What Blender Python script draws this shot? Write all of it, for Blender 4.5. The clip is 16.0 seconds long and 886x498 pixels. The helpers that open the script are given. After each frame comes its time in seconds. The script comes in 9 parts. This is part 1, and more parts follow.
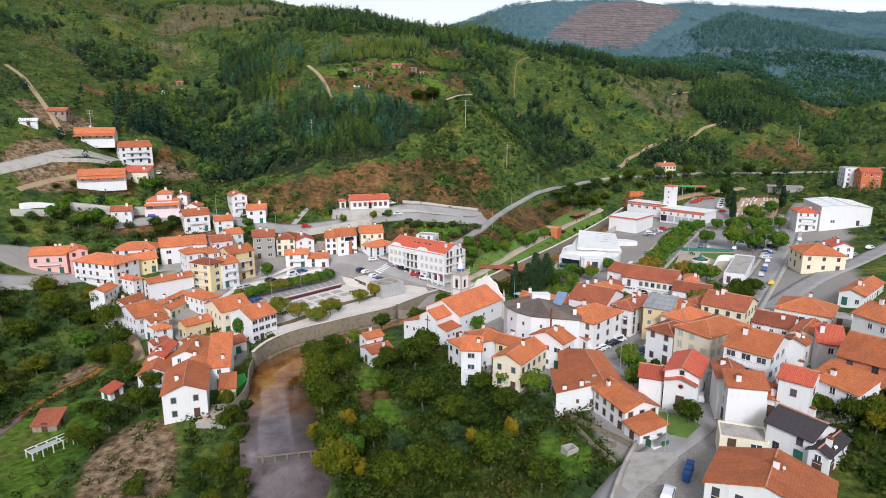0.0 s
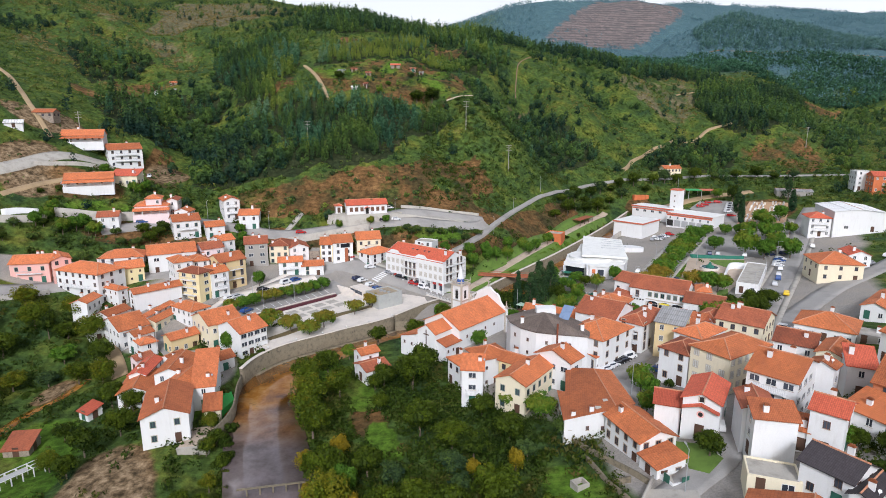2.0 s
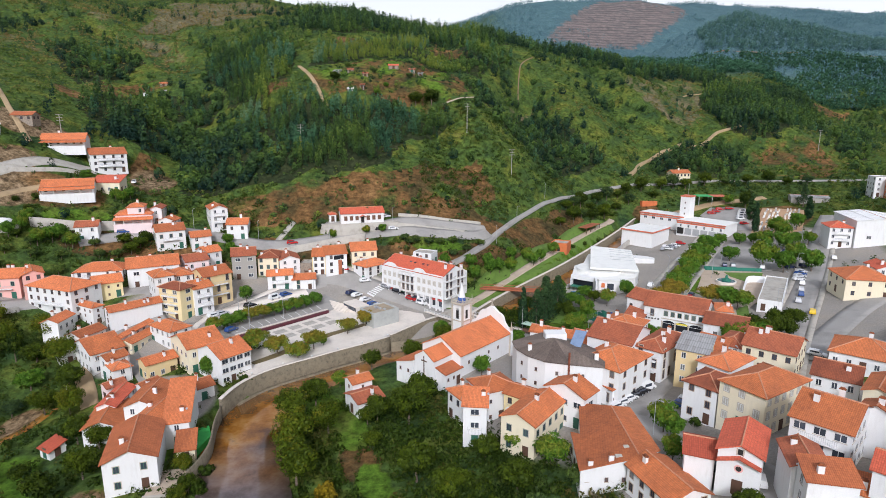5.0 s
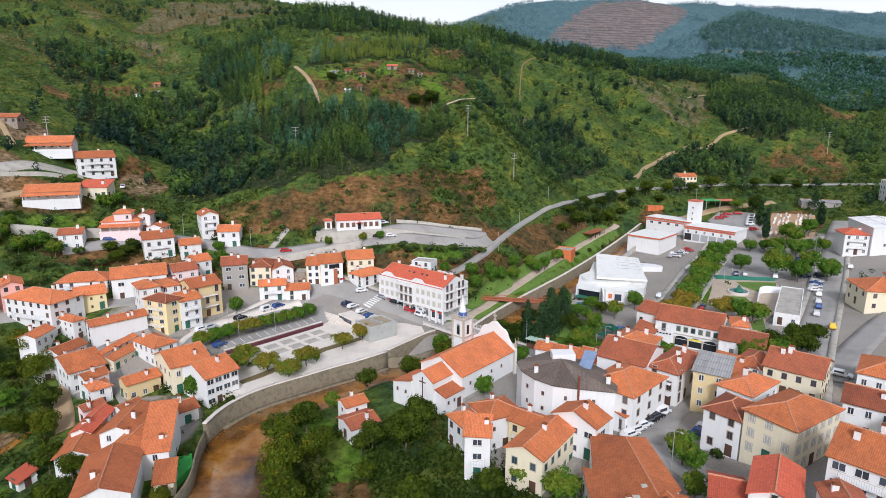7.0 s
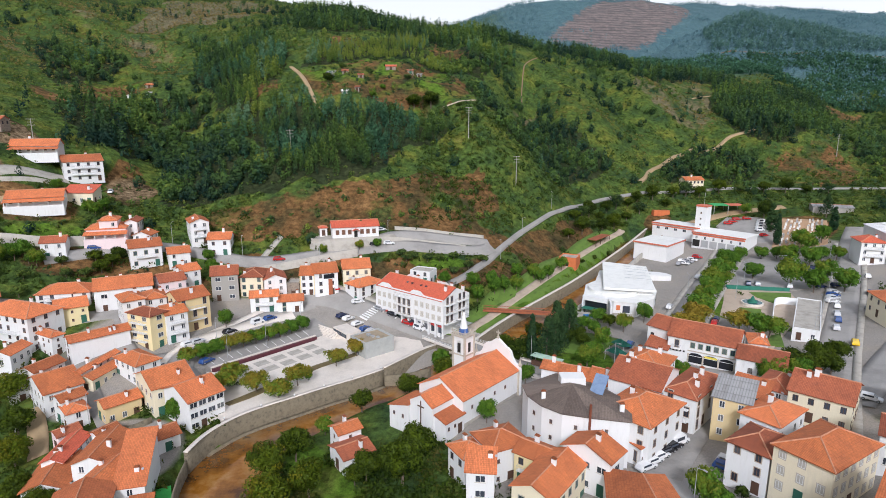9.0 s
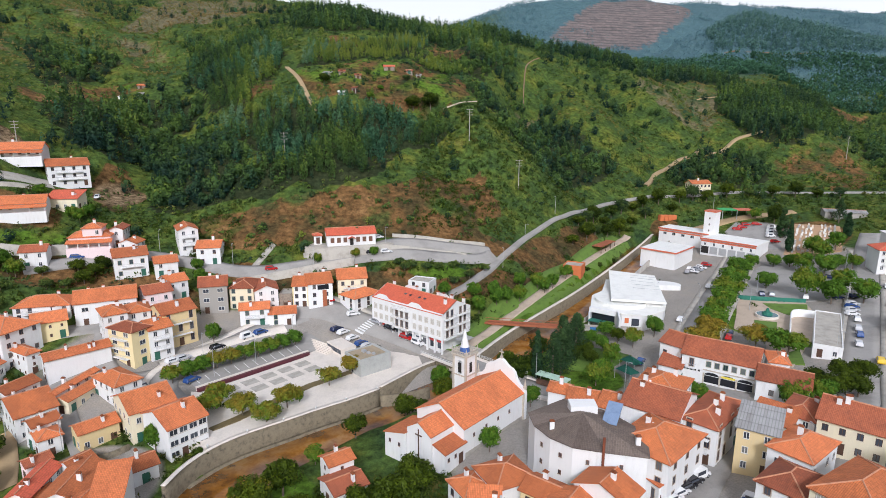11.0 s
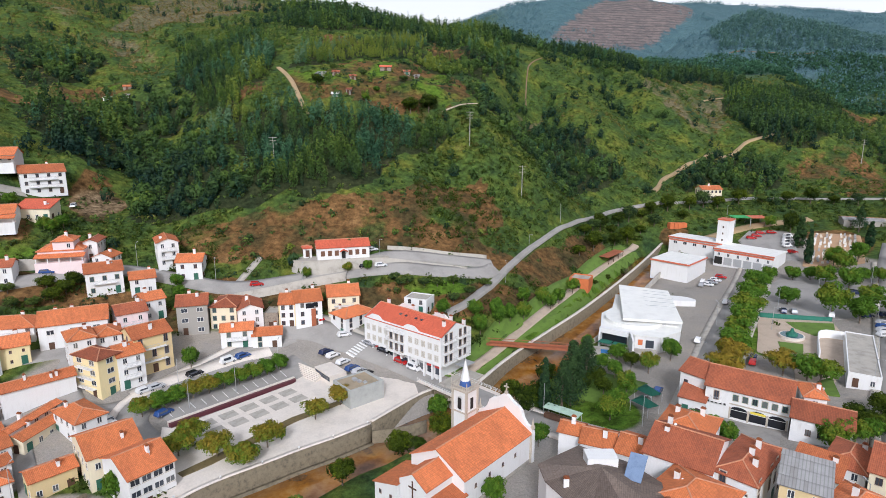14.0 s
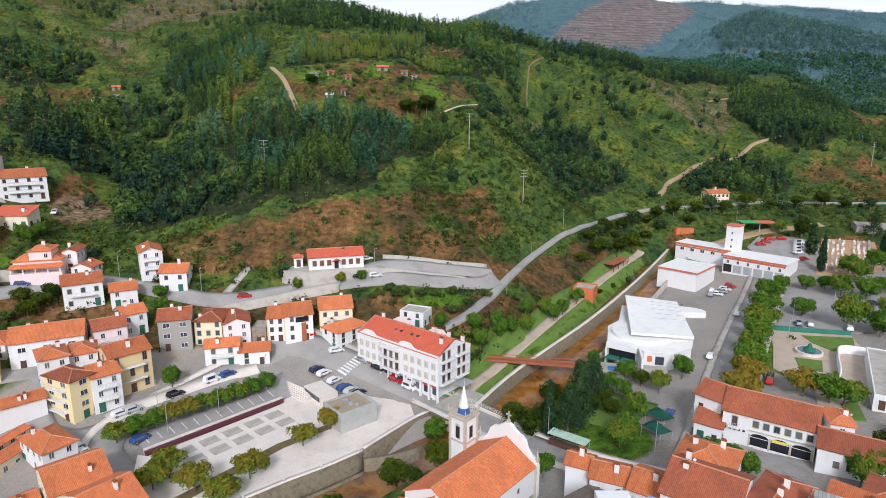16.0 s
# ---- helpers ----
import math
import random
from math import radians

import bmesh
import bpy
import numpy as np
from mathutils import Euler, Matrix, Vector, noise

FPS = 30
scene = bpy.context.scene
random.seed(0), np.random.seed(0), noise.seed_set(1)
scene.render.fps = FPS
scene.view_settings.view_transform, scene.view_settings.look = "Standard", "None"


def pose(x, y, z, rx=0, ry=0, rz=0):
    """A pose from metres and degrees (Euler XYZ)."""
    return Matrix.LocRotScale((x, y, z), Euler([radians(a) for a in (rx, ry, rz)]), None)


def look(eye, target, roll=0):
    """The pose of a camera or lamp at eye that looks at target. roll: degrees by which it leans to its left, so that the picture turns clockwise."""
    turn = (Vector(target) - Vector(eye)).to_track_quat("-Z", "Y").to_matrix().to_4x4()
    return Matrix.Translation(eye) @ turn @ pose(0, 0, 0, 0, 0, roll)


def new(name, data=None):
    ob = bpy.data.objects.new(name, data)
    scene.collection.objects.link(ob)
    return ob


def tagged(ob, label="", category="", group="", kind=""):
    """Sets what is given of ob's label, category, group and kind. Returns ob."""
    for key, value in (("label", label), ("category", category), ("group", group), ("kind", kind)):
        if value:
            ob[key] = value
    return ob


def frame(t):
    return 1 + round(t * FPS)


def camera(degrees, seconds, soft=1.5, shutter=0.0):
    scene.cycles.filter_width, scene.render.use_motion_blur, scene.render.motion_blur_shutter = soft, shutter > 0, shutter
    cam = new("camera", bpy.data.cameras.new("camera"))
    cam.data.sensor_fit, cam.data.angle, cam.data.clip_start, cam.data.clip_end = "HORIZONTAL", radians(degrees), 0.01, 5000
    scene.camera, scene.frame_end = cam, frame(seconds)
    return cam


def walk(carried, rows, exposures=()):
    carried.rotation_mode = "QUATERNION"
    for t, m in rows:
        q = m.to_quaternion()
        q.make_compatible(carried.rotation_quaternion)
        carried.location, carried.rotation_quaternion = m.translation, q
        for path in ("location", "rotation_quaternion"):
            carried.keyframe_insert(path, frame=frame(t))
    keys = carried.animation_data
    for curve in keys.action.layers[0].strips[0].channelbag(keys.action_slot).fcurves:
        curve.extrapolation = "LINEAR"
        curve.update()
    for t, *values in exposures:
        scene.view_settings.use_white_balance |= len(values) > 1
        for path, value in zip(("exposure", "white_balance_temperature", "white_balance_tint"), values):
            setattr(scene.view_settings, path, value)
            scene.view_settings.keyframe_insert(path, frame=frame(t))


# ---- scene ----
cam = camera(72.97, 16.0, soft=0.92)
PATH = [
    (0.0, pose(0.00, 0.00, 62.00, 77.200, -0.000, 0.000)),
    (2.0, pose(0.19, 9.31, 62.63, 77.216, -0.036, 0.017)),
    (4.0, pose(0.29, 18.68, 63.40, 77.232, -0.071, 0.032)),
    (6.0, pose(0.33, 28.15, 64.25, 77.245, -0.105, 0.045)),
    (8.0, pose(0.34, 37.71, 65.14, 77.256, -0.136, 0.053)),
    (10.0, pose(0.36, 47.38, 66.02, 77.261, -0.162, 0.056)),
    (12.0, pose(0.47, 57.14, 66.88, 77.260, -0.182, 0.051)),
    (14.0, pose(0.76, 66.96, 67.72, 77.252, -0.194, 0.037)),
    (16.0, pose(1.31, 76.80, 68.53, 77.235, -0.197, 0.013)),
]
walk(cam, PATH)

# ---- daylight under a bright, veiled sky ----
world = bpy.data.worlds.new("sky")
scene.world = world
world.use_nodes = True
wn = world.node_tree.nodes
sky = wn.new("ShaderNodeTexSky")
sky.sky_type = "NISHITA"
sky.sun_disc = False
sky.sun_elevation = radians(34)
sky.sun_rotation = radians(182)
sky.air_density = 0.85
sky.dust_density = 3.8
sky.ozone_density = 1.0
wn["Background"].inputs["Strength"].default_value = 0.112
veil = wn.new("ShaderNodeMix")  # a thin even layer of cloud over the whole sky
veil.data_type = "RGBA"
veil.inputs[7].default_value = (7.1, 7.33, 7.95, 1)
height = wn.new("ShaderNodeSeparateXYZ")
world.node_tree.links.new(wn.new("ShaderNodeTexCoord").outputs["Generated"], height.inputs[0])
haze = wn.new("ShaderNodeMapRange")  # the veil is thickest towards the horizon
haze.inputs["From Min"].default_value, haze.inputs["From Max"].default_value = 0.06, 0.50
haze.inputs["To Min"].default_value, haze.inputs["To Max"].default_value = 1.0, 0.30
world.node_tree.links.new(height.outputs[2], haze.inputs["Value"])
world.node_tree.links.new(haze.outputs[0], veil.inputs[0])
world.node_tree.links.new(sky.outputs[0], veil.inputs[6])
world.node_tree.links.new(veil.outputs[2], wn["Background"].inputs["Color"])
sun = new("sun", bpy.data.lights.new("sun", "SUN"))
sun.data.energy = 1.75
sun.data.angle = radians(10)
sun.data.color = (0.92, 0.98, 1.14)
sun.matrix_world = look((-12, -240, 205), (0, 60, 0))
scene.view_settings.exposure = 0.40

# ---- materials ----


def shader(name):
    m = bpy.data.materials.new(name)
    m.use_nodes = True
    return m, m.node_tree.nodes, m.node_tree.links, m.node_tree.nodes["Principled BSDF"]


def node(nodes, kind, **values):
    n = nodes.new(kind)
    for key, value in values.items():
        n.inputs[key.replace("_", " ")].default_value = value
    return n


def ramp(nodes, links, fac, stops):
    r = nodes.new("ShaderNodeValToRGB")
    el = r.color_ramp.elements
    el[0].position, el[0].color = stops[0][0], (*stops[0][1], 1)
    el[1].position, el[1].color = stops[-1][0], (*stops[-1][1], 1)
    for p, c in stops[1:-1]:
        e = el.new(p)
        e.color = (*c, 1)
    links.new(fac, r.inputs[0])
    return r.outputs[0]


def mix(nodes, links, kind, fac, a, b):
    m = nodes.new("ShaderNodeMix")
    m.data_type, m.blend_type = "RGBA", kind
    for slot, value in ((0, fac), (6, a), (7, b)):
        if isinstance(value, bpy.types.NodeSocket):
            links.new(value, m.inputs[slot])
        elif slot == 0:
            m.inputs[0].default_value = value
        else:
            m.inputs[slot].default_value = (*value, 1)
    return m.outputs[2]


def bump(nodes, links, height, strength, distance, p):
    b = node(nodes, "ShaderNodeBump", Strength=strength, Distance=distance)
    links.new(height, b.inputs["Height"])
    links.new(b.outputs[0], p.inputs["Normal"])


def plain(name, colour, rough=0.8, metal=0.0, vary=0.25, scale=0.6, fine=9.0, relief=0.25):
    """A surface with blotches and grain round one colour."""
    m, ns, ls, p = shader(name)
    co = ns.new("ShaderNodeTexCoord").outputs["Object"]
    big = node(ns, "ShaderNodeTexNoise", Scale=scale, Detail=6.0, Roughness=0.65)
    small = node(ns, "ShaderNodeTexNoise", Scale=fine, Detail=3.0)
    ls.new(co, big.inputs["Vector"])
    ls.new(co, small.inputs["Vector"])
    dark = tuple(c * (1 - vary) for c in colour)
    light = tuple(min(0.92, c * (1 + vary * 0.4)) for c in colour)
    base = ramp(ns, ls, big.outputs[0], [(0.28, dark), (0.5, colour), (0.75, light)])
    grain = ramp(ns, ls, small.outputs[0], [(0.3, (0.88,) * 3), (0.7, (1.0,) * 3)])
    ls.new(mix(ns, ls, "MULTIPLY", 1.0, base, grain), p.inputs["Base Color"])
    p.inputs["Roughness"].default_value, p.inputs["Metallic"].default_value = rough, metal
    bump(ns, ls, small.outputs[0], relief, 0.02, p)
    return m


def render_wall(name, colour, dirt=(0.42, 0.38, 0.33)):
    """Painted render: clean fields, rain streaks and stains."""
    m, ns, ls, p = shader(name)
    co = ns.new("ShaderNodeTexCoord").outputs["Object"]
    stretch = node(ns, "ShaderNodeMapping", Scale=(1.0, 1.0, 0.16))
    ls.new(co, stretch.inputs["Vector"])
    streak = node(ns, "ShaderNodeTexNoise", Scale=1.6, Detail=5.0, Roughness=0.7)
    ls.new(stretch.outputs[0], streak.inputs["Vector"])
    big = node(ns, "ShaderNodeTexNoise", Scale=0.35, Detail=5.0)
    fine = node(ns, "ShaderNodeTexNoise", Scale=7.0, Detail=4.0)
    for n in (big, fine):
        ls.new(co, n.inputs["Vector"])
    amount = ramp(ns, ls, streak.outputs[0], [(0.48, (0, 0, 0)), (0.76, (0.40,) * 3)])
    where = ramp(ns, ls, big.outputs[0], [(0.4, (0.15,) * 3), (0.7, (1,) * 3)])
    fac = mix(ns, ls, "MULTIPLY", 1.0, amount, where)
    tone = ramp(ns, ls, fine.outputs[0], [(0.3, tuple(c * 0.94 for c in colour)), (0.7, colour)])
    ls.new(mix(ns, ls, "MIX", fac, tone, dirt), p.inputs["Base Color"])
    p.inputs["Roughness"].default_value = 0.88
    bump(ns, ls, fine.outputs[0], 0.15, 0.02, p)
    return m


def roof_tiles(name, fresh, worn, lichen, rows=0.42, ribs=0.26, wear=0.5):
    """Clay tiles in courses: UV is metres along the eave and down the slope."""
    m, ns, ls, p = shader(name)
    uv = ns.new("ShaderNodeUVMap").outputs[0]
    co = ns.new("ShaderNodeTexCoord").outputs["Object"]
    sep = ns.new("ShaderNodeSeparateXYZ")
    ls.new(uv, sep.inputs[0])

    def wave(socket, period, power):
        a = ns.new("ShaderNodeMath")
        a.operation = "MULTIPLY"
        a.inputs[1].default_value = 1 / period
        ls.new(socket, a.inputs[0])
        f = ns.new("ShaderNodeMath")
        f.operation = "PINGPONG" if power else "FRACT"
        if power:
            f.inputs[1].default_value = 0.5
        ls.new(a.outputs[0], f.inputs[0])
        return f.outputs[0]

    rib, course = wave(sep.outputs[0], ribs, True), wave(sep.outputs[1], rows, False)
    scaled = node(ns, "ShaderNodeMapping", Scale=(1 / ribs, 1 / rows, 1))
    ls.new(uv, scaled.inputs["Vector"])
    cell = ns.new("ShaderNodeTexWhiteNoise")
    floor_ = ns.new("ShaderNodeVectorMath")
    floor_.operation = "FLOOR"
    ls.new(scaled.outputs[0], floor_.inputs[0])
    ls.new(floor_.outputs[0], cell.inputs["Vector"])
    big = node(ns, "ShaderNodeTexNoise", Scale=0.32, Detail=7.0, Roughness=0.7)
    mid = node(ns, "ShaderNodeTexNoise", Scale=2.2, Detail=5.0, Roughness=0.7)
    info = ns.new("ShaderNodeObjectInfo")
    shift = ns.new("ShaderNodeVectorMath")
    shift.operation = "ADD"
    ls.new(co, shift.inputs[0])
    ls.new(info.outputs["Random"], shift.inputs[1])
    for n in (big, mid):
        ls.new(shift.outputs[0], n.inputs["Vector"])
    base = ramp(ns, ls, big.outputs[0], [(0.3, worn), (0.3 + wear * 0.45, tuple((a + b) / 2 for a, b in zip(fresh, worn))), (0.78, fresh)])
    tile = ramp(ns, ls, cell.outputs[0], [(0.0, (0.85, 0.83, 0.81)), (0.45, (0.98,) * 3), (1.0, (1.09, 1.085, 1.08))])
    spots = ramp(ns, ls, mid.outputs[0], [(0.58, (0, 0, 0)), (0.75, (wear,) * 3)])
    col = mix(ns, ls, "MULTIPLY", 1.0, base, tile)
    col = mix(ns, ls, "MIX", spots, col, lichen)
    mended = node(ns, "ShaderNodeTexVoronoi", Scale=0.22, Randomness=0.85)
    mended.distance = "CHEBYCHEV"
    uneven = ns.new("ShaderNodeVectorMath")
    uneven.operation = "ADD"
    ls.new(uv, uneven.inputs[0])
    ls.new(info.outputs["Random"], uneven.inputs[1])
    ls.new(uneven.outputs[0], mended.inputs["Vector"])
    fields = ramp(ns, ls, mended.outputs["Color"], [(0.15, (0.91, 0.90, 0.89)), (0.5, (1.0,) * 3), (0.8, (1.06, 1.05, 1.04))])
    col = mix(ns, ls, "MULTIPLY", min(1.0, wear * 1.4), col, fields)
    joint = ramp(ns, ls, rib, [(0.02, (0.52,) * 3), (0.22, (1.05,) * 3)])
    lap = ramp(ns, ls, course, [(0.0, (0.55,) * 3), (0.2, (1.04,) * 3)])
    col = mix(ns, ls, "MULTIPLY", 0.6, col, joint)
    col = mix(ns, ls, "MULTIPLY", 0.6, col, lap)
    per = ramp(ns, ls, info.outputs["Random"], [(0.0, (0.66, 0.64, 0.63)), (0.45, (0.95, 0.94, 0.92)), (1.0, (1.10, 1.10, 1.10))])
    ls.new(mix(ns, ls, "MULTIPLY", 1.0, col, per), p.inputs["Base Color"])
    p.inputs["Roughness"].default_value = 0.8
    add = ns.new("ShaderNodeMath")
    add.operation = "ADD"
    ls.new(rib, add.inputs[0])
    ls.new(course, add.inputs[1])
    bump(ns, ls, add.outputs[0], 0.35, 0.06, p)
    return m


def foliage(name, dark, light, dry, shine=0.55, spread=0.32):
    """Leaves: tone by the tint stored on each clump, with light passing through."""
    m, ns, ls, p = shader(name)
    tint = ns.new("ShaderNodeAttribute")
    tint.attribute_name = "tint"
    isl = ns.new("ShaderNodeNewGeometry").outputs["Random Per Island"]
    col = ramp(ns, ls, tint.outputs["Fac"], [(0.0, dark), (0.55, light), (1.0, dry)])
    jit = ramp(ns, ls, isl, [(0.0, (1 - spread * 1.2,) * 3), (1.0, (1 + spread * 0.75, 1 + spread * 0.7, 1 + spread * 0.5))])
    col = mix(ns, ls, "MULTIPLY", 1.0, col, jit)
    ls.new(col, p.inputs["Base Color"])
    p.inputs["Roughness"].default_value = shine
    p.inputs["Specular IOR Level"].default_value = 0.12
    t = ns.new("ShaderNodeBsdfTranslucent")
    ls.new(col, t.inputs["Color"])
    mx = ns.new("ShaderNodeMixShader")
    mx.inputs[0].default_value = 0.25
    ls.new(p.outputs[0], mx.inputs[1])
    ls.new(t.outputs[0], mx.inputs[2])
    ls.new(mx.outputs[0], ns["Material Output"].inputs["Surface"])
    return m


def glass_pane(name, colour=(0.03, 0.035, 0.045)):
    m, ns, ls, p = shader(name)
    rnd = ns.new("ShaderNodeObjectInfo").outputs["Random"]
    ls.new(ramp(ns, ls, rnd, [(0.0, colour), (0.7, tuple(c * 2.2 for c in colour)), (1.0, (0.16, 0.16, 0.155))]), p.inputs["Base Color"])
    p.inputs["Roughness"].default_value = 0.12
    return m


WALL = {
    "white": render_wall("white_render", (0.76, 0.76, 0.755)),
    "cream": render_wall("cream_render", (0.78, 0.70, 0.52)),
    "yellow": render_wall("yellow_render", (0.80, 0.67, 0.38)),
    "ochre": render_wall("ochre_render", (0.68, 0.53, 0.29)),
    "pink": render_wall("pink_render", (0.80, 0.45, 0.40)),
    "palepink": render_wall("pale_pink_render", (0.82, 0.66, 0.66)),
    "grey": render_wall("grey_cement_render", (0.36, 0.34, 0.31)),
    "brick": plain("orange_hollow_brick", (0.55, 0.19, 0.09), vary=0.35, scale=1.2, fine=12),
    "stone": plain("schist_stone", (0.30, 0.25, 0.20), vary=0.5, scale=1.8, fine=6, relief=0.8),
    "terracotta": plain("terracotta_panel", (0.62, 0.17, 0.06), vary=0.15),
}
TILE = {
    "orange": roof_tiles("bright_orange_tiles", (0.74, 0.22, 0.078), (0.50, 0.145, 0.058), (0.30, 0.14, 0.085), wear=0.4),
    "old": roof_tiles("weathered_orange_tiles", (0.74, 0.215, 0.066), (0.43, 0.130, 0.050), (0.17, 0.105, 0.066), wear=0.7),
    "red": roof_tiles("red_tiles", (0.60, 0.120, 0.060), (0.50, 0.100, 0.055), (0.36, 0.13, 0.09), wear=0.2),
    "brown": roof_tiles("brown_red_tiles", (0.48, 0.130, 0.055), (0.28, 0.082, 0.042), (0.16, 0.095, 0.065), wear=0.55),
    "black": roof_tiles("dark_slate_tiles", (0.055, 0.045, 0.05), (0.04, 0.034, 0.036), (0.09, 0.08, 0.075), wear=0.3),
    "darkgrey": roof_tiles("grey_fibre_cement_tiles", (0.21, 0.160, 0.132), (0.15, 0.118, 0.10), (0.27, 0.22, 0.19), wear=0.45),
    "grey": roof_tiles("grey_corrugated_sheet", (0.34, 0.34, 0.34), (0.25, 0.25, 0.25), (0.2, 0.18, 0.16), rows=2.4, ribs=0.5),
    "white": roof_tiles("white_metal_sheet", (0.80, 0.80, 0.80), (0.72, 0.72, 0.72), (0.5, 0.48, 0.45), rows=6, ribs=1.0, wear=0.2),
}
CONCRETE = plain("pale_concrete", (0.43, 0.40, 0.35), vary=0.35, scale=0.4)
STONE_PALE = plain("pale_limestone_paving", (0.72, 0.655, 0.585), vary=0.14, scale=0.25, fine=3)
ASPHALT = plain("worn_asphalt", (0.33, 0.315, 0.295), vary=0.28, scale=0.12, fine=5, rough=0.9)
COBBLE = plain("granite_setts", (0.31, 0.295, 0.275), vary=0.3, scale=0.3, fine=8)
DIRT = plain("sandy_track", (0.40, 0.285, 0.16), vary=0.3, scale=0.15, fine=2)
RED_EARTH = plain("reddish_earth_track", (0.23, 0.14, 0.085), vary=0.35, scale=0.3, fine=2)
GRAVEL = plain("tan_gravel_path", (0.50, 0.40, 0.31), vary=0.22, scale=0.3, fine=3)
LINE = plain("white_road_paint", (0.75, 0.75, 0.74), vary=0.2)
SCHIST = plain("schist_wall_stone", (0.20, 0.165, 0.11), vary=0.55, scale=1.1, fine=5, relief=0.9)
LAWN = plain("mown_lawn", (0.115, 0.20, 0.03), vary=0.35, scale=0.4, fine=10, rough=0.95)
BARK = plain("grey_brown_bark", (0.16, 0.12, 0.09), vary=0.4, scale=3)
WOOD_DARK = plain("dark_brown_wood", (0.10, 0.05, 0.03), vary=0.3)
STEEL = plain("painted_steel", (0.45, 0.46, 0.47), rough=0.45, metal=0.3, vary=0.15)
CORTEN = plain("rust_red_steel", (0.36, 0.11, 0.05), rough=0.75, vary=0.3)
RED_PAINT = plain("red_paint", (0.55, 0.05, 0.045), rough=0.6, vary=0.15)
GREEN_CLOTH = plain("green_shade_cloth", (0.02, 0.16, 0.11), rough=0.8, vary=0.25)
GLASS = glass_pane("window_glass")
DARK_GLASS = plain("dark_glazing", (0.018, 0.02, 0.026), rough=0.12, vary=0.2, relief=0.0)
DARK = plain("dark_opening", (0.02, 0.018, 0.016), vary=0.2)
FRAME_WHITE = plain("white_window_frame", (0.72, 0.72, 0.70), vary=0.1, rough=0.5)
FRAME_BROWN = plain("brown_window_frame", (0.16, 0.075, 0.045), vary=0.2, rough=0.5)
FRAME_GREEN = plain("green_window_frame", (0.03, 0.13, 0.09), vary=0.2, rough=0.5)
GRANITE = plain("granite_surround", (0.52, 0.46, 0.38), vary=0.2)
LEAF_WILD = foliage("wild_tree_leaves", (0.012, 0.030, 0.004), (0.092, 0.132, 0.009), (0.28, 0.20, 0.015), spread=0.16)
LEAF_PINE = foliage("pine_needles", (0.020, 0.055, 0.026), (0.060, 0.115, 0.036), (0.12, 0.16, 0.045))
LEAF_TOWN = foliage("town_tree_leaves", (0.022, 0.075, 0.010), (0.104, 0.212, 0.022), (0.27, 0.195, 0.026), spread=0.15)
LEAF_UNDER = foliage("undergrowth_leaves", (0.010, 0.024, 0.004), (0.044, 0.078, 0.008), (0.11, 0.085, 0.024), spread=0.16)
# LEAF_HILL, LEAF_BUSH: dark tone takes shade's blue, light tone the sun's yellow-green
LEAF_HILL = foliage("hillside_tree_leaves", (0.014, 0.040, 0.029), (0.080, 0.147, 0.032), (0.205, 0.252, 0.040), spread=0.10)
LEAF_EUCALYPT = foliage("eucalyptus_leaves", (0.025, 0.076, 0.045), (0.066, 0.160, 0.080), (0.14, 0.23, 0.13), spread=0.10)
LEAF_BUSH = foliage("scrub_leaves", (0.023, 0.053, 0.030), (0.098, 0.152, 0.027), (0.24, 0.172, 0.070), spread=0.12)
# the far hills' leaves carry distance haze, painted in as pale blue
LEAF_PLANTED_HAZE = foliage("haze_tinted_pine_needles", (0.050, 0.118, 0.112), (0.104, 0.208, 0.170), (0.17, 0.27, 0.20), spread=0.12)
LEAF_FAR_HAZE = foliage("distant_leaves_haze_tinted", (0.086, 0.170, 0.204), (0.135, 0.245, 0.268), (0.175, 0.275, 0.27), spread=0.08)


# ---- helpers for meshes ----


def part(name, bm, material, parent=None, label=""):
    me = bpy.data.meshes.new(name)
    bm.to_mesh(me)
    bm.free()
    me.materials.append(material)
    ob = new(name, me)
    if parent:
        ob.parent = parent
    if label:
        ob["label"] = label
    return ob


def share(name, mesh, parent, m):
    ob = new(name, mesh)
    ob.parent = parent
    ob.matrix_basis = m
    return ob


def thing(name, m, label, category, group=""):
    ob = new(name)
    ob.empty_display_size = 0.5
    ob.matrix_world = m
    return tagged(ob, label, category, group)


def box(bm, x0, y0, z0, x1, y1, z1):
    vs = [bm.verts.new(p) for p in ((x0, y0, z0), (x1, y0, z0), (x1, y1, z0), (x0, y1, z0), (x0, y0, z1), (x1, y0, z1), (x1, y1, z1), (x0, y1, z1))]
    for f in ((3, 2, 1, 0), (4, 5, 6, 7), (0, 1, 5, 4), (1, 2, 6, 5), (2, 3, 7, 6), (3, 0, 4, 7)):
        bm.faces.new([vs[i] for i in f])
    return vs


def boxes(name, sizes, material, parent=None, label=""):
    bm = bmesh.new()
    for s in sizes:
        box(bm, *s)
    return part(name, bm, material, parent, label)


def prism(bm, outline, z0, z1):
    low = [bm.verts.new((x, y, z0)) for x, y in outline]
    high = [bm.verts.new((x, y, z1)) for x, y in outline]
    n = len(outline)
    bm.faces.new(low[::-1])
    bm.faces.new(high)
    for i in range(n):
        bm.faces.new((low[i], low[(i + 1) % n], high[(i + 1) % n], high[i]))


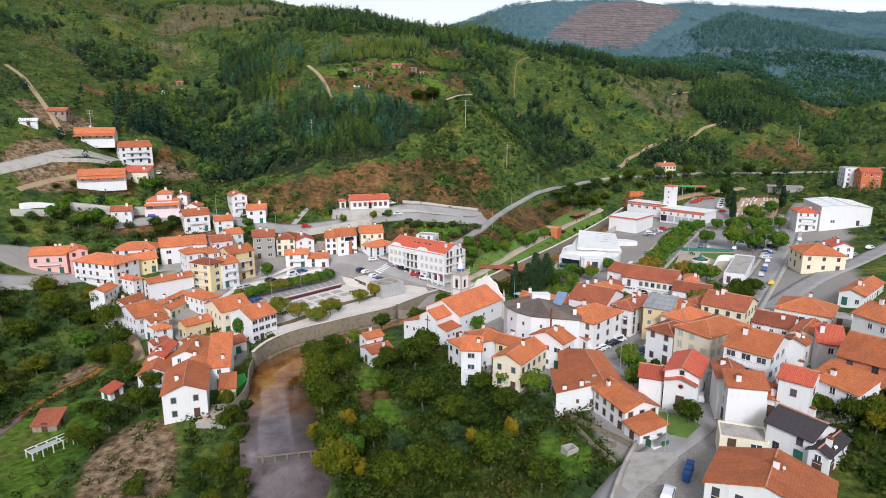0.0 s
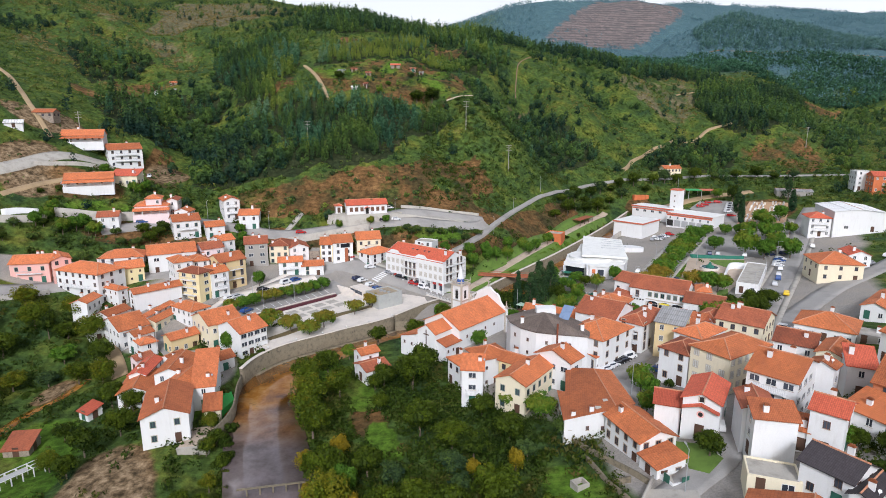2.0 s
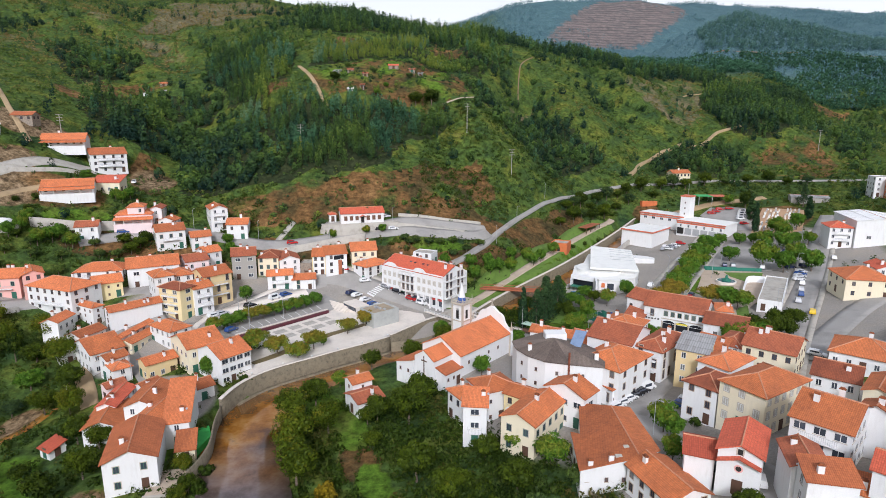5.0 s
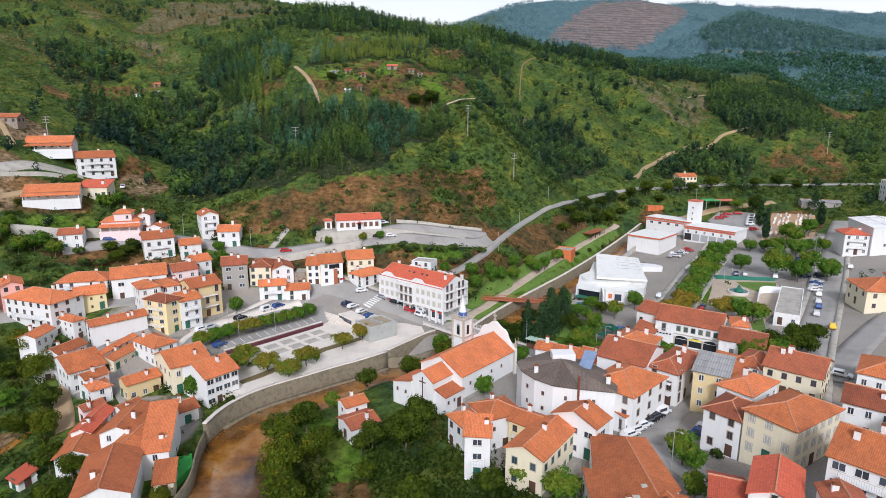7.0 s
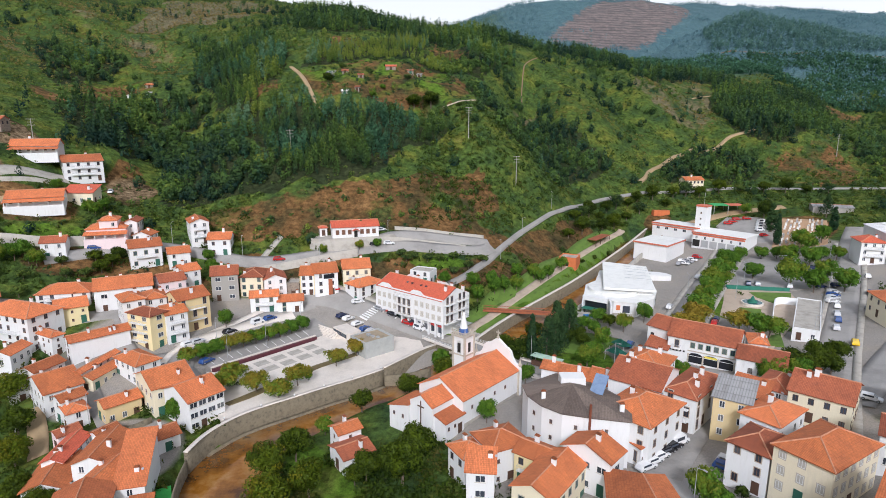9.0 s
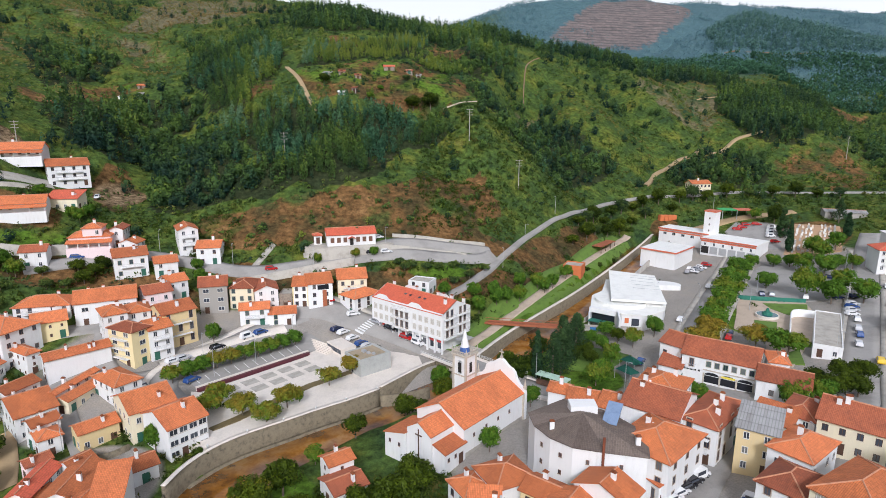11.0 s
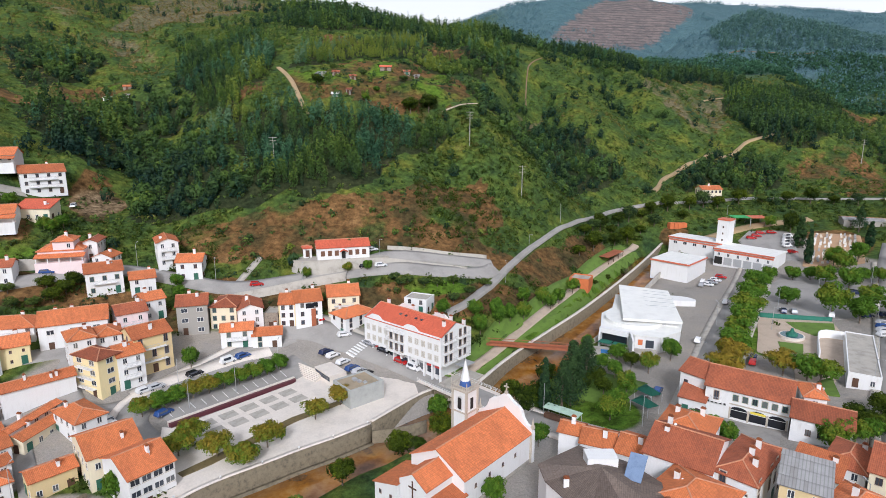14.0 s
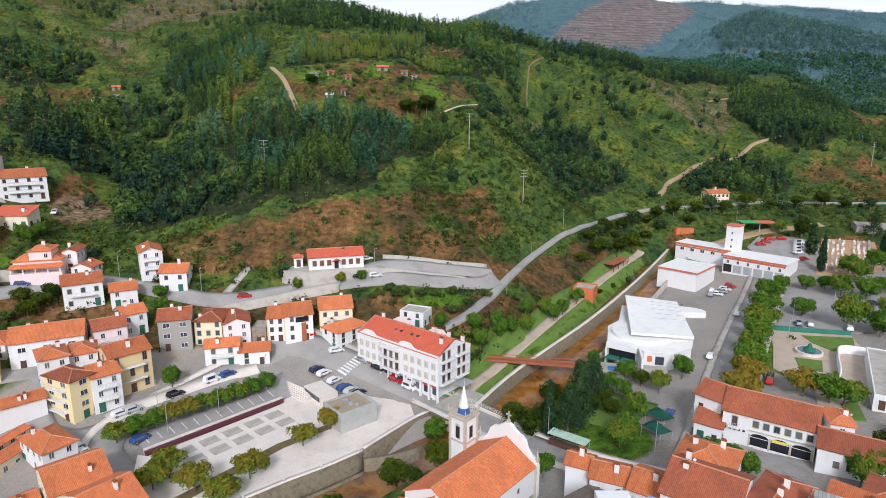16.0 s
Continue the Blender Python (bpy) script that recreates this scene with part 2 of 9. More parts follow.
def rod(bm, a, b, r, sides=6, r2=None):
    a, b = Vector(a), Vector(b)
    q = (b - a).to_track_quat("Z", "Y").to_matrix()
    ring = [[bm.verts.new(p + q @ Vector((k * math.cos(t), k * math.sin(t), 0))) for t in (i * math.tau / sides for i in range(sides))]
            for p, k in ((a, r), (b, r if r2 is None else r2))]
    for i in range(sides):
        bm.faces.new((ring[0][i], ring[0][(i + 1) % sides], ring[1][(i + 1) % sides], ring[1][i]))
    bm.faces.new(ring[1])
    bm.faces.new(ring[0][::-1])


def raw_mesh(name, verts, quads, material, tint=None):
    """A mesh from arrays; quads is (n, 4), or (n, 3) for triangles."""
    me = bpy.data.meshes.new(name)
    me.vertices.add(len(verts))
    me.vertices.foreach_set("co", np.ascontiguousarray(verts, np.float32).ravel())
    n, k = np.shape(quads)
    me.loops.add(k * n)
    me.loops.foreach_set("vertex_index", np.ascontiguousarray(quads, np.int32).ravel())
    me.polygons.add(n)
    me.polygons.foreach_set("loop_start", np.arange(0, k * n, k, dtype=np.int32))
    me.polygons.foreach_set("loop_total", np.full(n, k, np.int32))
    if tint is not None:
        me.attributes.new("tint", "FLOAT", "POINT").data.foreach_set("value", np.ascontiguousarray(tint, np.float32))
    me.update(calc_edges=True)
    me.materials.append(material)
    return me


def leaves(name, at, out, size, tint, material, rng, corners=4):
    """Leaf clumps: one bent quad at each place, facing roughly outwards."""
    n = len(at)
    nrm = out + rng.normal(0, 0.38, (n, 3))
    nrm /= np.linalg.norm(nrm, axis=1, keepdims=True) + 1e-9
    side = np.cross(nrm, rng.normal(0, 1, (n, 3)))
    side /= np.linalg.norm(side, axis=1, keepdims=True) + 1e-9
    up = np.cross(nrm, side)
    s = size[:, None]
    verts = np.empty((n, 4, 3))
    verts[:, 0] = at - side * s * 0.55
    verts[:, 1] = at - up * s * rng.uniform(0.3, 0.6, (n, 1)) + nrm * s * 0.12
    verts[:, 2] = at + side * s * 0.55 + (up * s * 0.5 if corners == 3 else 0)
    verts[:, 3] = at + up * s * rng.uniform(0.3, 0.6, (n, 1)) - nrm * s * 0.1
    verts = verts[:, :corners]
    return raw_mesh(name, verts.reshape(-1, 3), np.arange(corners * n).reshape(-1, corners), material, np.repeat(tint, corners))

# ---- the lie of the land: levels in the town and on the hills round it ----
TOWN_LEVELS = [
    (-25, 195, 0), (-50, 172, 0), (-72, 190, 0.2), (-5, 222, 2.2), (-13, 217.5, 2.4), (-4, 211.4, 2.0), (-27, 211, 0.35), (-18, 203.5, 0.1), (-2.5, 205.5, 0.5), (-92, 200, 6), (-88, 182, 0),
    (-75, 160, -2.5), (-92, 165, -5), (-60, 125, -4), (-52, 103, -6), (-48, 113, -8.2), (-46, 104, -8.2), (-51, 121, -4.2), (-57, 112, -4.6), (-85, 120, -10), (-112, 155, -11),
    (-135, 200, 9.5), (-74, 228, 8.5), (-56, 229, 6), (-35, 226, 2.5), (-16, 150, -2), (-5, 115, -3.5),
    (8, 160, 2), (22, 140, 2.5), (40, 134, 4.2), (50, 127, 4.6), (52, 108, 10), (40, 92, 6.5), (60, 90, 12),
    (28, 185, 0.5), (60, 190, 3), (85, 150, 7), (118, 172, 9), (110, 225, 4.6), (60, 225, 2.2),
    (95, 260, 4.8), (125, 300, 6.5), (14, 228, 0.6), (30, 254, 2.6), (52, 288, 4.6), (84, 338, 7), (72, 265, 4),
]
FOOT_LEVELS = [
    (-42, 252, 17.5), (-14, 262, 21), (22, 268, 15), (16, 244, 10.5), (-92, 250, 19), (-120, 232, 18), (-165, 262, 47), (-143, 262, 38),
    (-132, 300, 36), (-162, 278, 46.5), (-147, 281, 38.5), (-143, 247, 31.5), (-168, 292, 52), (55, 318, 19), (118, 385, 27), (165, 285, 12),
    (250, 330, 30), (-260, 180, 70), (150, 350, 17), (183, 380, 26), (215, 367, 27), (260, 392, 31),
]
WEST_SPUR = [
    (-223, 318, 86), (-182, 284, 63), (-233, 380, 90), (-201, 342, 76), (-185, 338, 69), (-167, 327, 59), (-145, 307, 54), (-245, 434, 105),
    (-268, 420, 109), (-233, 395, 93), (-202, 372, 75), (-152, 318, 47), (-300, 300, 100), (-420, 520, 175), (-330, 420, 128),
]
WEST_VALLEY = [
    (-141, 330, 46), (-101, 278, 31), (-118, 300, 38), (-122, 352, 54), (-134, 372, 66), (-145, 365, 64), (-150, 350, 55), (-187, 394, 75),
    (-174, 390, 73), (-202, 423, 89), (-211, 407, 86), (-161, 403, 83), (-161, 440, 95), (-210, 520, 115), (-166, 500, 111),
]
BACK_HILLS = [
    (-205, 526, 111), (-245, 545, 117), (-290, 570, 127),
    (-229, 499, 124), (-183, 491, 112), (-283, 525, 146), (-256, 515, 139), (-215, 505, 127), (-302, 470, 122), (-334, 560, 164), (-188, 480, 115),
    (-172, 462, 107), (-221, 565, 135), (-193, 719, 172), (-343, 760, 183), (-314, 820, 208), (-239, 800, 202), (-174, 740, 185), (-206, 640, 154),
    (-482, 900, 228), (-526, 800, 215),
]
MAIN_HILL = [
    (-136, 460, 112), (-96, 370, 83), (-107, 336, 60), (-95, 350, 75), (-75, 364, 84), (-50, 353, 83), (-71, 415, 104), (-64, 351, 80),
    (-29, 372, 88), (-41, 408, 97), (-71, 520, 133), (-96, 520, 135), (-132, 560, 143), (-36, 520, 128), (2, 530, 123), (30, 545, 122),
    (54, 560, 121), (-4, 345, 71), (13, 350, 75), (-13, 352, 79), (-63, 294, 50), (-83, 289, 45), (-102, 303, 48), (-34, 288, 41),
    (-52, 284, 39), (-70, 276, 35), (-10, 277, 29), (-17, 318, 50), (-48, 318, 54), (-80, 325, 58),
]
MAIN_SLOPE = [
    (17, 324, 57), (31, 311, 34), (46, 415, 77), (57, 414, 63), (70, 374, 43), (80, 480, 98), (109, 492, 94), (140, 535, 101),
    (126, 440, 54), (140, 460, 73), (203, 543, 79), (252, 600, 91), (165, 424, 45), (29, 365, 61), (32, 335, 52), (45, 325, 39),
    (65, 392, 46), (88, 380, 36), (51, 420, 66), (73, 402, 61), (98, 425, 66), (24, 440, 101), (78, 530, 113), (103, 568, 112),
    (156, 585, 105), (216, 610, 97), (263, 635, 93),
]
EAST_SPUR = [
    (204, 441, 52), (222, 449, 58), (240, 438, 52), (249, 427, 42), (237, 425, 40), (207, 420, 33), (264, 418, 32), (109, 373, 28),
    (270, 615, 86), (353, 625, 73), (388, 626, 58), (285, 600, 81), (334, 612, 74), (210, 480, 60), (202, 500, 66), (173, 440, 54),
    (268, 520, 65), (330, 560, 53), (361, 560, 45), (312, 470, 39), (330, 430, 40), (400, 560, 45), (420, 640, 45),
]
FAR_HILL = [
    (356, 720, 109), (511, 814, 130), (305, 760, 111), (447, 720, 79), (251, 800, 127), (445, 840, 138), (355, 850, 142), (315, 880, 144),
    (332, 930, 168), (391, 980, 193), (458, 1000, 207), (523, 990, 192), (586, 980, 176), (663, 980, 163), (316, 1000, 134), (220, 1180, 197),
    (298, 1250, 216), (182, 1280, 240), (47, 1200, 213), (-29, 1350, 210), (-153, 1400, 221), (-274, 1400, 244), (-71, 1800, 267), (102, 1800, 312),
    (385, 1330, 247), (341, 1440, 303), (472, 1500, 317), (592, 1540, 308), (120, 1330, 268), (210, 1400, 302), (540, 800, 121),
]
FAR_RIDGES = [
    (941, 2100, 398), (1154, 2150, 385), (1336, 2200, 384), (1540, 2250, 390), (1841, 2300, 394), (772, 2000, 398), (700, 600, 90), (420, 250, 60),
    (1100, 700, 150), (0, -100, 20), (300, -100, 60), (-300, -100, 50), (-1200, -100, 250), (1200, 0, 200), (200, 60, 35), (-500, 1100, 330),
    (-900, 700, 300), (0, 2600, 300), (1800, 2800, 420), (700, 1500, 250), (900, 1150, 190), (450, 1150, 150), (200, 900, 90), (60, 1100, 140),
    (-173, 900, 178), (-104, 900, 164), (-19, 900, 157), (51, 900, 149),
]
RIVER = [(-20, 40), (-24, 80), (-29, 100), (-35, 117), (-42, 137), (-44, 148), (-40, 159), (-31, 168), (-20, 178),
         (-8, 188), (4, 199), (13, 207), (20, 215), (29, 228), (43, 245), (64, 279), (90, 319), (104, 341)]
RIVER_HALF = 6.0
GULLIES = [([(-103, 270), (-120, 305), (-130, 345), (-150, 378)], 26, 5), ([(72, 338), (56, 360), (47, 384), (50, 408), (58, 440)], 24, 10), ([(8, 300), (-2, 330), (4, 356)], 18, 4), ([(128, 398), (110, 440), (112, 490)], 20, 5),
           ([(172, 436), (170, 470), (190, 520)], 18, 5), ([(-62, 300), (-84, 330)], 16, 4), ([(-10, 380), (2, 430), (0, 480)], 18, 5), ([(-178, 440), (-206, 470), (-250, 480)], 18, 5)]


def river_gap(x, y, line=RIVER):
    """Distance from the river's middle line, for arrays."""
    best = np.full(np.shape(x), 1e9)
    for (ax, ay), (bx, by) in zip(line, line[1:]):
        s = np.clip(((x - ax) * (bx - ax) + (y - ay) * (by - ay)) / ((bx - ax) ** 2 + (by - ay) ** 2), 0, 1)
        best = np.minimum(best, np.hypot(x - ax - s * (bx - ax), y - ay - s * (by - ay)))
    return best


def water_level(y):
    return np.interp(y, [60, 100, 102, 205, 225, 300, 400], [-8.0, -7.5, -4.6, -4.6, -2.6, 2.0, 9.0])


LEVELS = np.array(TOWN_LEVELS + FOOT_LEVELS + WEST_SPUR + WEST_VALLEY + BACK_HILLS + MAIN_HILL + MAIN_SLOPE + EAST_SPUR + FAR_HILL + FAR_RIDGES, float)


def spline_of(levels):
    p = levels[:, :2] / 100
    r = np.hypot(p[:, None, 0] - p[None, :, 0], p[:, None, 1] - p[None, :, 1])
    n = len(p)
    a = np.zeros((n + 3, n + 3))
    a[:n, :n] = -r + 0.004 * np.eye(n)
    a[:n, n:] = np.c_[np.ones(n), p]
    a[n:, :n] = a[:n, n:].T
    return np.linalg.solve(a, np.r_[levels[:, 2], 0, 0, 0])


SPLINE = spline_of(LEVELS)


def smooth(a, b, v):
    s = np.clip((v - a) / (b - a), 0, 1)
    return s * s * (3 - 2 * s)


def land(x, y):
    """The height of the ground, for numbers or arrays."""
    x, y = np.asarray(x, float), np.asarray(y, float)
    z = SPLINE[-3] + SPLINE[-2] * x / 100 + SPLINE[-1] * y / 100
    for w, (kx, ky, _) in zip(SPLINE, LEVELS):
        z = z - w * np.sqrt(((x - kx) / 100) ** 2 + ((y - ky) / 100) ** 2 + 0.003)
    wild = smooth(20, 50, z)
    z = z + wild * (1.6 * np.sin(x / 17 + 1.3 * np.sin(y / 29)) + 1.2 * np.sin(y / 14 + x / 37) + 0.7 * np.sin(x / 7 + y / 9))
    for line, wide, deep in GULLIES:
        z = z - deep * smooth(wide, 3, river_gap(x, y, line)) * smooth(22, 45, z)
    plaza = smooth(26, 16, np.hypot((x + 24) * 0.8, y - 194) * 0.9)
    z = z * (1 - plaza) - 0.15 * plaza
    gap = river_gap(x, y)
    west = x < np.interp(y, [p[1] for p in RIVER], [p[0] for p in RIVER])
    bank = smooth(18, 13, gap) * smooth(208, 216, y) * smooth(345, 322, y) * west
    z = z * (1 - bank) + bank * (np.interp(y, [206, 224.5, 241.6, 262, 309, 352], [0.9, 1.0, 2.4, 4.0, 6.6, 9.5]) - 0.4)
    bed = water_level(y) - 1.2
    cut = smooth(RIVER_HALF + 3.0, RIVER_HALF + 0.2, gap) * smooth(352, 322, y)
    return np.where(z > bed, z * (1 - cut) + bed * cut, z)


# ---- the ground, one sheet to the horizon ----


def graded(lo, hi, step, far_lo, far_hi, grow=1.13):
    mid = list(np.arange(lo, hi, step))
    down, s, v = [], step, lo
    while v > far_lo:
        s *= grow
        v -= s
        down.append(v)
    up, s, v = [], step, mid[-1]
    while v < far_hi:
        s *= grow
        v += s
        up.append(v)
    return np.array(down[::-1] + mid + up)


def patch(x, y, cx, cy, rx, ry, turn=0.0):
    """A soft-edged oval, 1 in its middle."""
    c, s = math.cos(radians(turn)), math.sin(radians(turn))
    u, v = (x - cx) * c + (y - cy) * s, -(x - cx) * s + (y - cy) * c
    return smooth(1.25, 0.7, np.hypot(u / rx, v / ry))


def many(x, y, ovals):
    out = np.zeros(np.shape(x))
    for o in ovals:
        out = np.maximum(out, patch(x, y, *o))
    return out


URBAN = [(-48, 204, 56, 28, 14), (-84, 184, 16, 17, -20), (45, 145, 46, 34, -25), (51, 107, 23, 30, -14), (37, 80, 9, 14, -25), (85, 200, 60, 48, 30),
         (125, 275, 48, 56, 40), (-68, 152, 15, 14, 0), (20, 180, 34, 14, -40), (-130, 203, 26, 7, 15), (86, 258, 11, 26, -32), (146, 322, 15, 20, -25)]
GREEN = [(-12, 121, 3.5, 9, 20), (21, 95, 5, 9, 0), (30, 200, 20, 12, -45), (45, 262, 5, 60, -32), (-87, 114, 13, 27, 12), (100, 222, 12, 22, 30),
         (-135, 242, 12, 3.5, 30), (-48, 158, 4, 5, 0), (-27, 150, 4, 10, 30), (-19, 140, 4, 7, 20), (-58, 132, 3, 6, 0), (0, 251, 12, 3.5, 8)]
BARE = [(-13, 124, 3, 6, 20), (-101, 153, 5, 6, 0), (-28, 244, 30, 5, -5), (165, 315, 15, 20, -30), (110, 345, 8, 5, 20), (-60, 262, 14, 6, 10), (-62, 106, 9, 19, 25), (-16, 129, 4, 8, 20), (20, 252, 26, 8, 25),
        (-150, 250, 20, 10, 20), (14, 272, 20, 6, 12), (40, 284, 7, 20, -32), (60, 309, 7, 18, -36), (-181, 281, 13, 9, 0),
        (-168, 251, 9, 17, -10), (-174, 288, 11, 11, 0), (-160, 241, 9, 9, 0), (-129, 291, 9, 12, 0)]
SOIL = [(-95, 232, 24, 7, -10), (-58, 243, 18, 5, -8), (-14, 246, 12, 5, 5), (-120, 232, 16, 8, 15)]  # tilled earth between the houses and the lane


def fbm(x, y, size, seed=0):
    """Soft noise between 0 and 1."""
    out, amp, total = 0.0, 1.0, 0.0
    for o in range(4):
        u, v = np.asarray(x) / size * 2 ** o + 37.7 * o + seed, np.asarray(y) / size * 2 ** o - 11.3 * o + seed
        iu, iv = np.floor(u), np.floor(v)
        fu, fv = u - iu, v - iv
        fu, fv = fu * fu * (3 - 2 * fu), fv * fv * (3 - 2 * fv)

        def cell(a, b):
            q = np.sin(a * 127.1 + b * 311.7 + seed) * 43758.5453
            return q - np.floor(q)

        n = (cell(iu, iv) * (1 - fu) + cell(iu + 1, iv) * fu) * (1 - fv) + (cell(iu, iv + 1) * (1 - fu) + cell(iu + 1, iv + 1) * fu) * fv
        out, total, amp = out + amp * n, total + amp, amp * 0.5
    return out / total


def hollow(x, y, r=16.0):
    """How far the land lies below its surroundings: gullies are positive."""
    return (land(x + r, y) + land(x - r, y) + land(x, y + r) + land(x, y - r)) / 4 - land(x, y)


# ---- what grows where on the hills, by outlines in the plan ----
EUCALYPTS = [
    [(-151, 415), (-145, 456), (-123, 475), (-87, 398), (-87, 350), (-97, 344), (-127, 381)],
    [(-74, 343), (-55, 333), (-23, 338), (-12, 340), (3, 341), (-5, 328), (-20, 316), (-34, 291), (-52, 285), (-65, 283), (-81, 317), (-103, 329), (-96, 343)],
    [(-76, 413), (-53, 448), (-32, 460), (-9, 469), (-15, 418), (-44, 402), (-56, 377), (-75, 375)],
]
PINES = [
    [(-130, 600), (-88, 572), (-46, 545), (18, 552), (60, 568), (110, 595), (150, 612), (106, 570), (40, 504), (6, 490), (-33, 472), (-71, 467), (-104, 488)],
    [(110, 595), (180, 620), (250, 655), (300, 665), (284, 640), (205, 579), (135, 526)],
    [(228, 562), (322, 662), (367, 659), (346, 594), (303, 507), (227, 434), (203, 439), (193, 450), (208, 524)],
    [(-186, 358), (-171, 377), (-150, 352), (-143, 331), (-140, 305), (-161, 315), (-178, 324), (-186, 334)],
]
MIXED_WOODS = [
    [(-255, 429), (-247, 445), (-222, 439), (-197, 431), (-201, 421), (-203, 397), (-208, 376), (-225, 396)],
    [(-142, 315), (-137, 322), (-111, 285), (-87, 276), (-64, 278), (-61, 286), (-79, 300), (-103, 327), (-137, 364), (-150, 352)],
    [(-172, 390), (-148, 395), (-128, 379), (-129, 366), (-145, 361), (-160, 366)],
    [(-11, 405), (22, 409), (46, 460), (38, 482), (6, 445), (-22, 422)],
    [(37, 397), (59, 422), (74, 405), (85, 394), (104, 390), (87, 374), (58, 350), (41, 341), (30, 348)],
    [(125, 396), (160, 424), (187, 435), (192, 406), (160, 380), (144, 392), (128, 379)],
    [(329, 533), (391, 576), (283, 423), (266, 430)],
    [(-15, 422), (-8, 408), (5, 371), (25, 396), (39, 400), (29, 366), (20, 363), (-1, 401)],
]
HEATH = [
    [(-277, 577), (-296, 727), (-232, 757), (-174, 726), (-187, 613), (-216, 569), (-249, 571)],
    [(204, 636), (236, 594), (213, 514), (170, 454), (140, 456), (138, 489)],
    [(-236, 489), (-210, 484), (-195, 468), (-203, 443)],
    [(38, 393), (56, 432), (63, 423), (53, 406)],
]
STRIPPED = [
    [(-207, 402), (-173, 415), (-163, 407), (-179, 398), (-170, 378), (-175, 359), (-192, 374)],
    [(-80, 376), (-67, 369), (-55, 370), (-44, 399), (-22, 413), (2, 406), (15, 366), (0, 347), (-23, 339), (-40, 343), (-58, 341), (-68, 352)],
    [(-74, 455), (-54, 458), (-46, 446), (-77, 418)],
    [(-6, 493), (17, 441), (17, 435), (-9, 434)],
    [(-212, 356), (-210, 364), (-185, 344), (-185, 337), (-198, 337)],
    [(-97, 270), (-85, 273), (-71, 272), (-65, 276), (-51, 283), (-36, 287), (-20, 297), (-4, 306), (17, 311), (23, 300), (27, 293), (20, 282), (12, 276), (-14, 265), (-32, 262), (-39, 257), (-59, 253), (-69, 251), (-83, 253)],
    [(-144, 304), (-138, 309), (-129, 302), (-117, 277), (-126, 274), (-140, 294)],
    [(-99, 363), (-84, 361), (-80, 348), (-94, 349)],
    [(203, 426), (243, 437), (263, 448), (248, 392), (235, 359), (207, 372), (188, 384), (190, 405)],
    [(384, 689), (399, 682), (439, 687), (407, 655), (360, 607)],
]
CLEARING = [
    [(181, 1183), (251, 1305), (373, 1500), (461, 1507), (553, 1498), (556, 1453), (431, 1283), (340, 1159), (287, 1157), (211, 1169)],
]
PLANTATION = [
    [(345, 853), (365, 930), (420, 990), (500, 1012), (560, 1005), (620, 990), (690, 985), (680, 880), (571, 850), (450, 852)],
]
DRY = [
    [(-277, 394), (-278, 454), (-227, 416), (-182, 388), (-163, 331), (-176, 318), (-183, 305), (-198, 299), (-230, 324)],
    [(-283, 511), (-282, 643), (-191, 527), (-173, 452), (-194, 434), (-249, 486)],
]
WOODS = EUCALYPTS + PINES + MIXED_WOODS


def inside(x, y, outlines, ragged=9.0):
    """1 within any of the outlines, 0 outside, with a ragged edge."""
    x, y = np.asarray(x, float), np.asarray(y, float)
    u = x + ragged * 2 * (fbm(x, y, 26, 3) - 0.5)
    v = y + ragged * 2 * (fbm(x, y, 26, 14) - 0.5)
    out = np.zeros(np.shape(x), bool)
    for outline in outlines:
        odd = np.zeros(np.shape(x), bool)
        for (ax, ay), (bx, by) in zip(outline, outline[1:] + outline[:1]):
            if ay != by:
                odd ^= ((ay > v) != (by > v)) & (u < (bx - ax) * (v - ay) / (by - ay) + ax)
        out |= odd
    return out.astype(float)


gx = graded(-200, 200, 2.4, -1700, 2600, 1.03)
gy = graded(70, 420, 2.4, -400, 3400, 1.03)
X, Y = np.meshgrid(gx, gy)
Z = land(X, Y)
nx, ny = len(gx), len(gy)
ix = (np.arange(nx - 1)[None, :] + nx * np.arange(ny - 1)[:, None]).ravel()
ground_mesh = raw_mesh("ground", np.stack([X, Y, Z], -1).reshape(-1, 3), np.stack([ix, ix + 1, ix + nx + 1, ix + nx], 1), DIRT)
ground_mesh.materials.clear()
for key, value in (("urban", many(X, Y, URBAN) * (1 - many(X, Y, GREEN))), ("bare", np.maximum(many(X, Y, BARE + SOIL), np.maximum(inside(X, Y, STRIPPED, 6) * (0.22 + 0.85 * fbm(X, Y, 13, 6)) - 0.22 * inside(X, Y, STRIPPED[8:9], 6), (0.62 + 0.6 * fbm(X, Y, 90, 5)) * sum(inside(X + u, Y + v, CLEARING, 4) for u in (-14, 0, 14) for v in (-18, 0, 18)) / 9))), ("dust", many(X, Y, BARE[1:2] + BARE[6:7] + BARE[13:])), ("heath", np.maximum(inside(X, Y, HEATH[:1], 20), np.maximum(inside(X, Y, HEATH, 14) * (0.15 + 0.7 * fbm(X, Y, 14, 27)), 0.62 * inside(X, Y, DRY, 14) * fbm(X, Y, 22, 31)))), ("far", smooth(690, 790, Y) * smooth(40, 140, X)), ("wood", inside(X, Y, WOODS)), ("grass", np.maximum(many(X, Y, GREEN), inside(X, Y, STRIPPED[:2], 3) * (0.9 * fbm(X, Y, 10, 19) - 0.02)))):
    ground_mesh.attributes.new(key, "FLOAT", "POINT").data.foreach_set("value", value.ravel().astype(np.float32))
ground_mesh.polygons.foreach_set("use_smooth", np.ones(len(ground_mesh.polygons), bool))


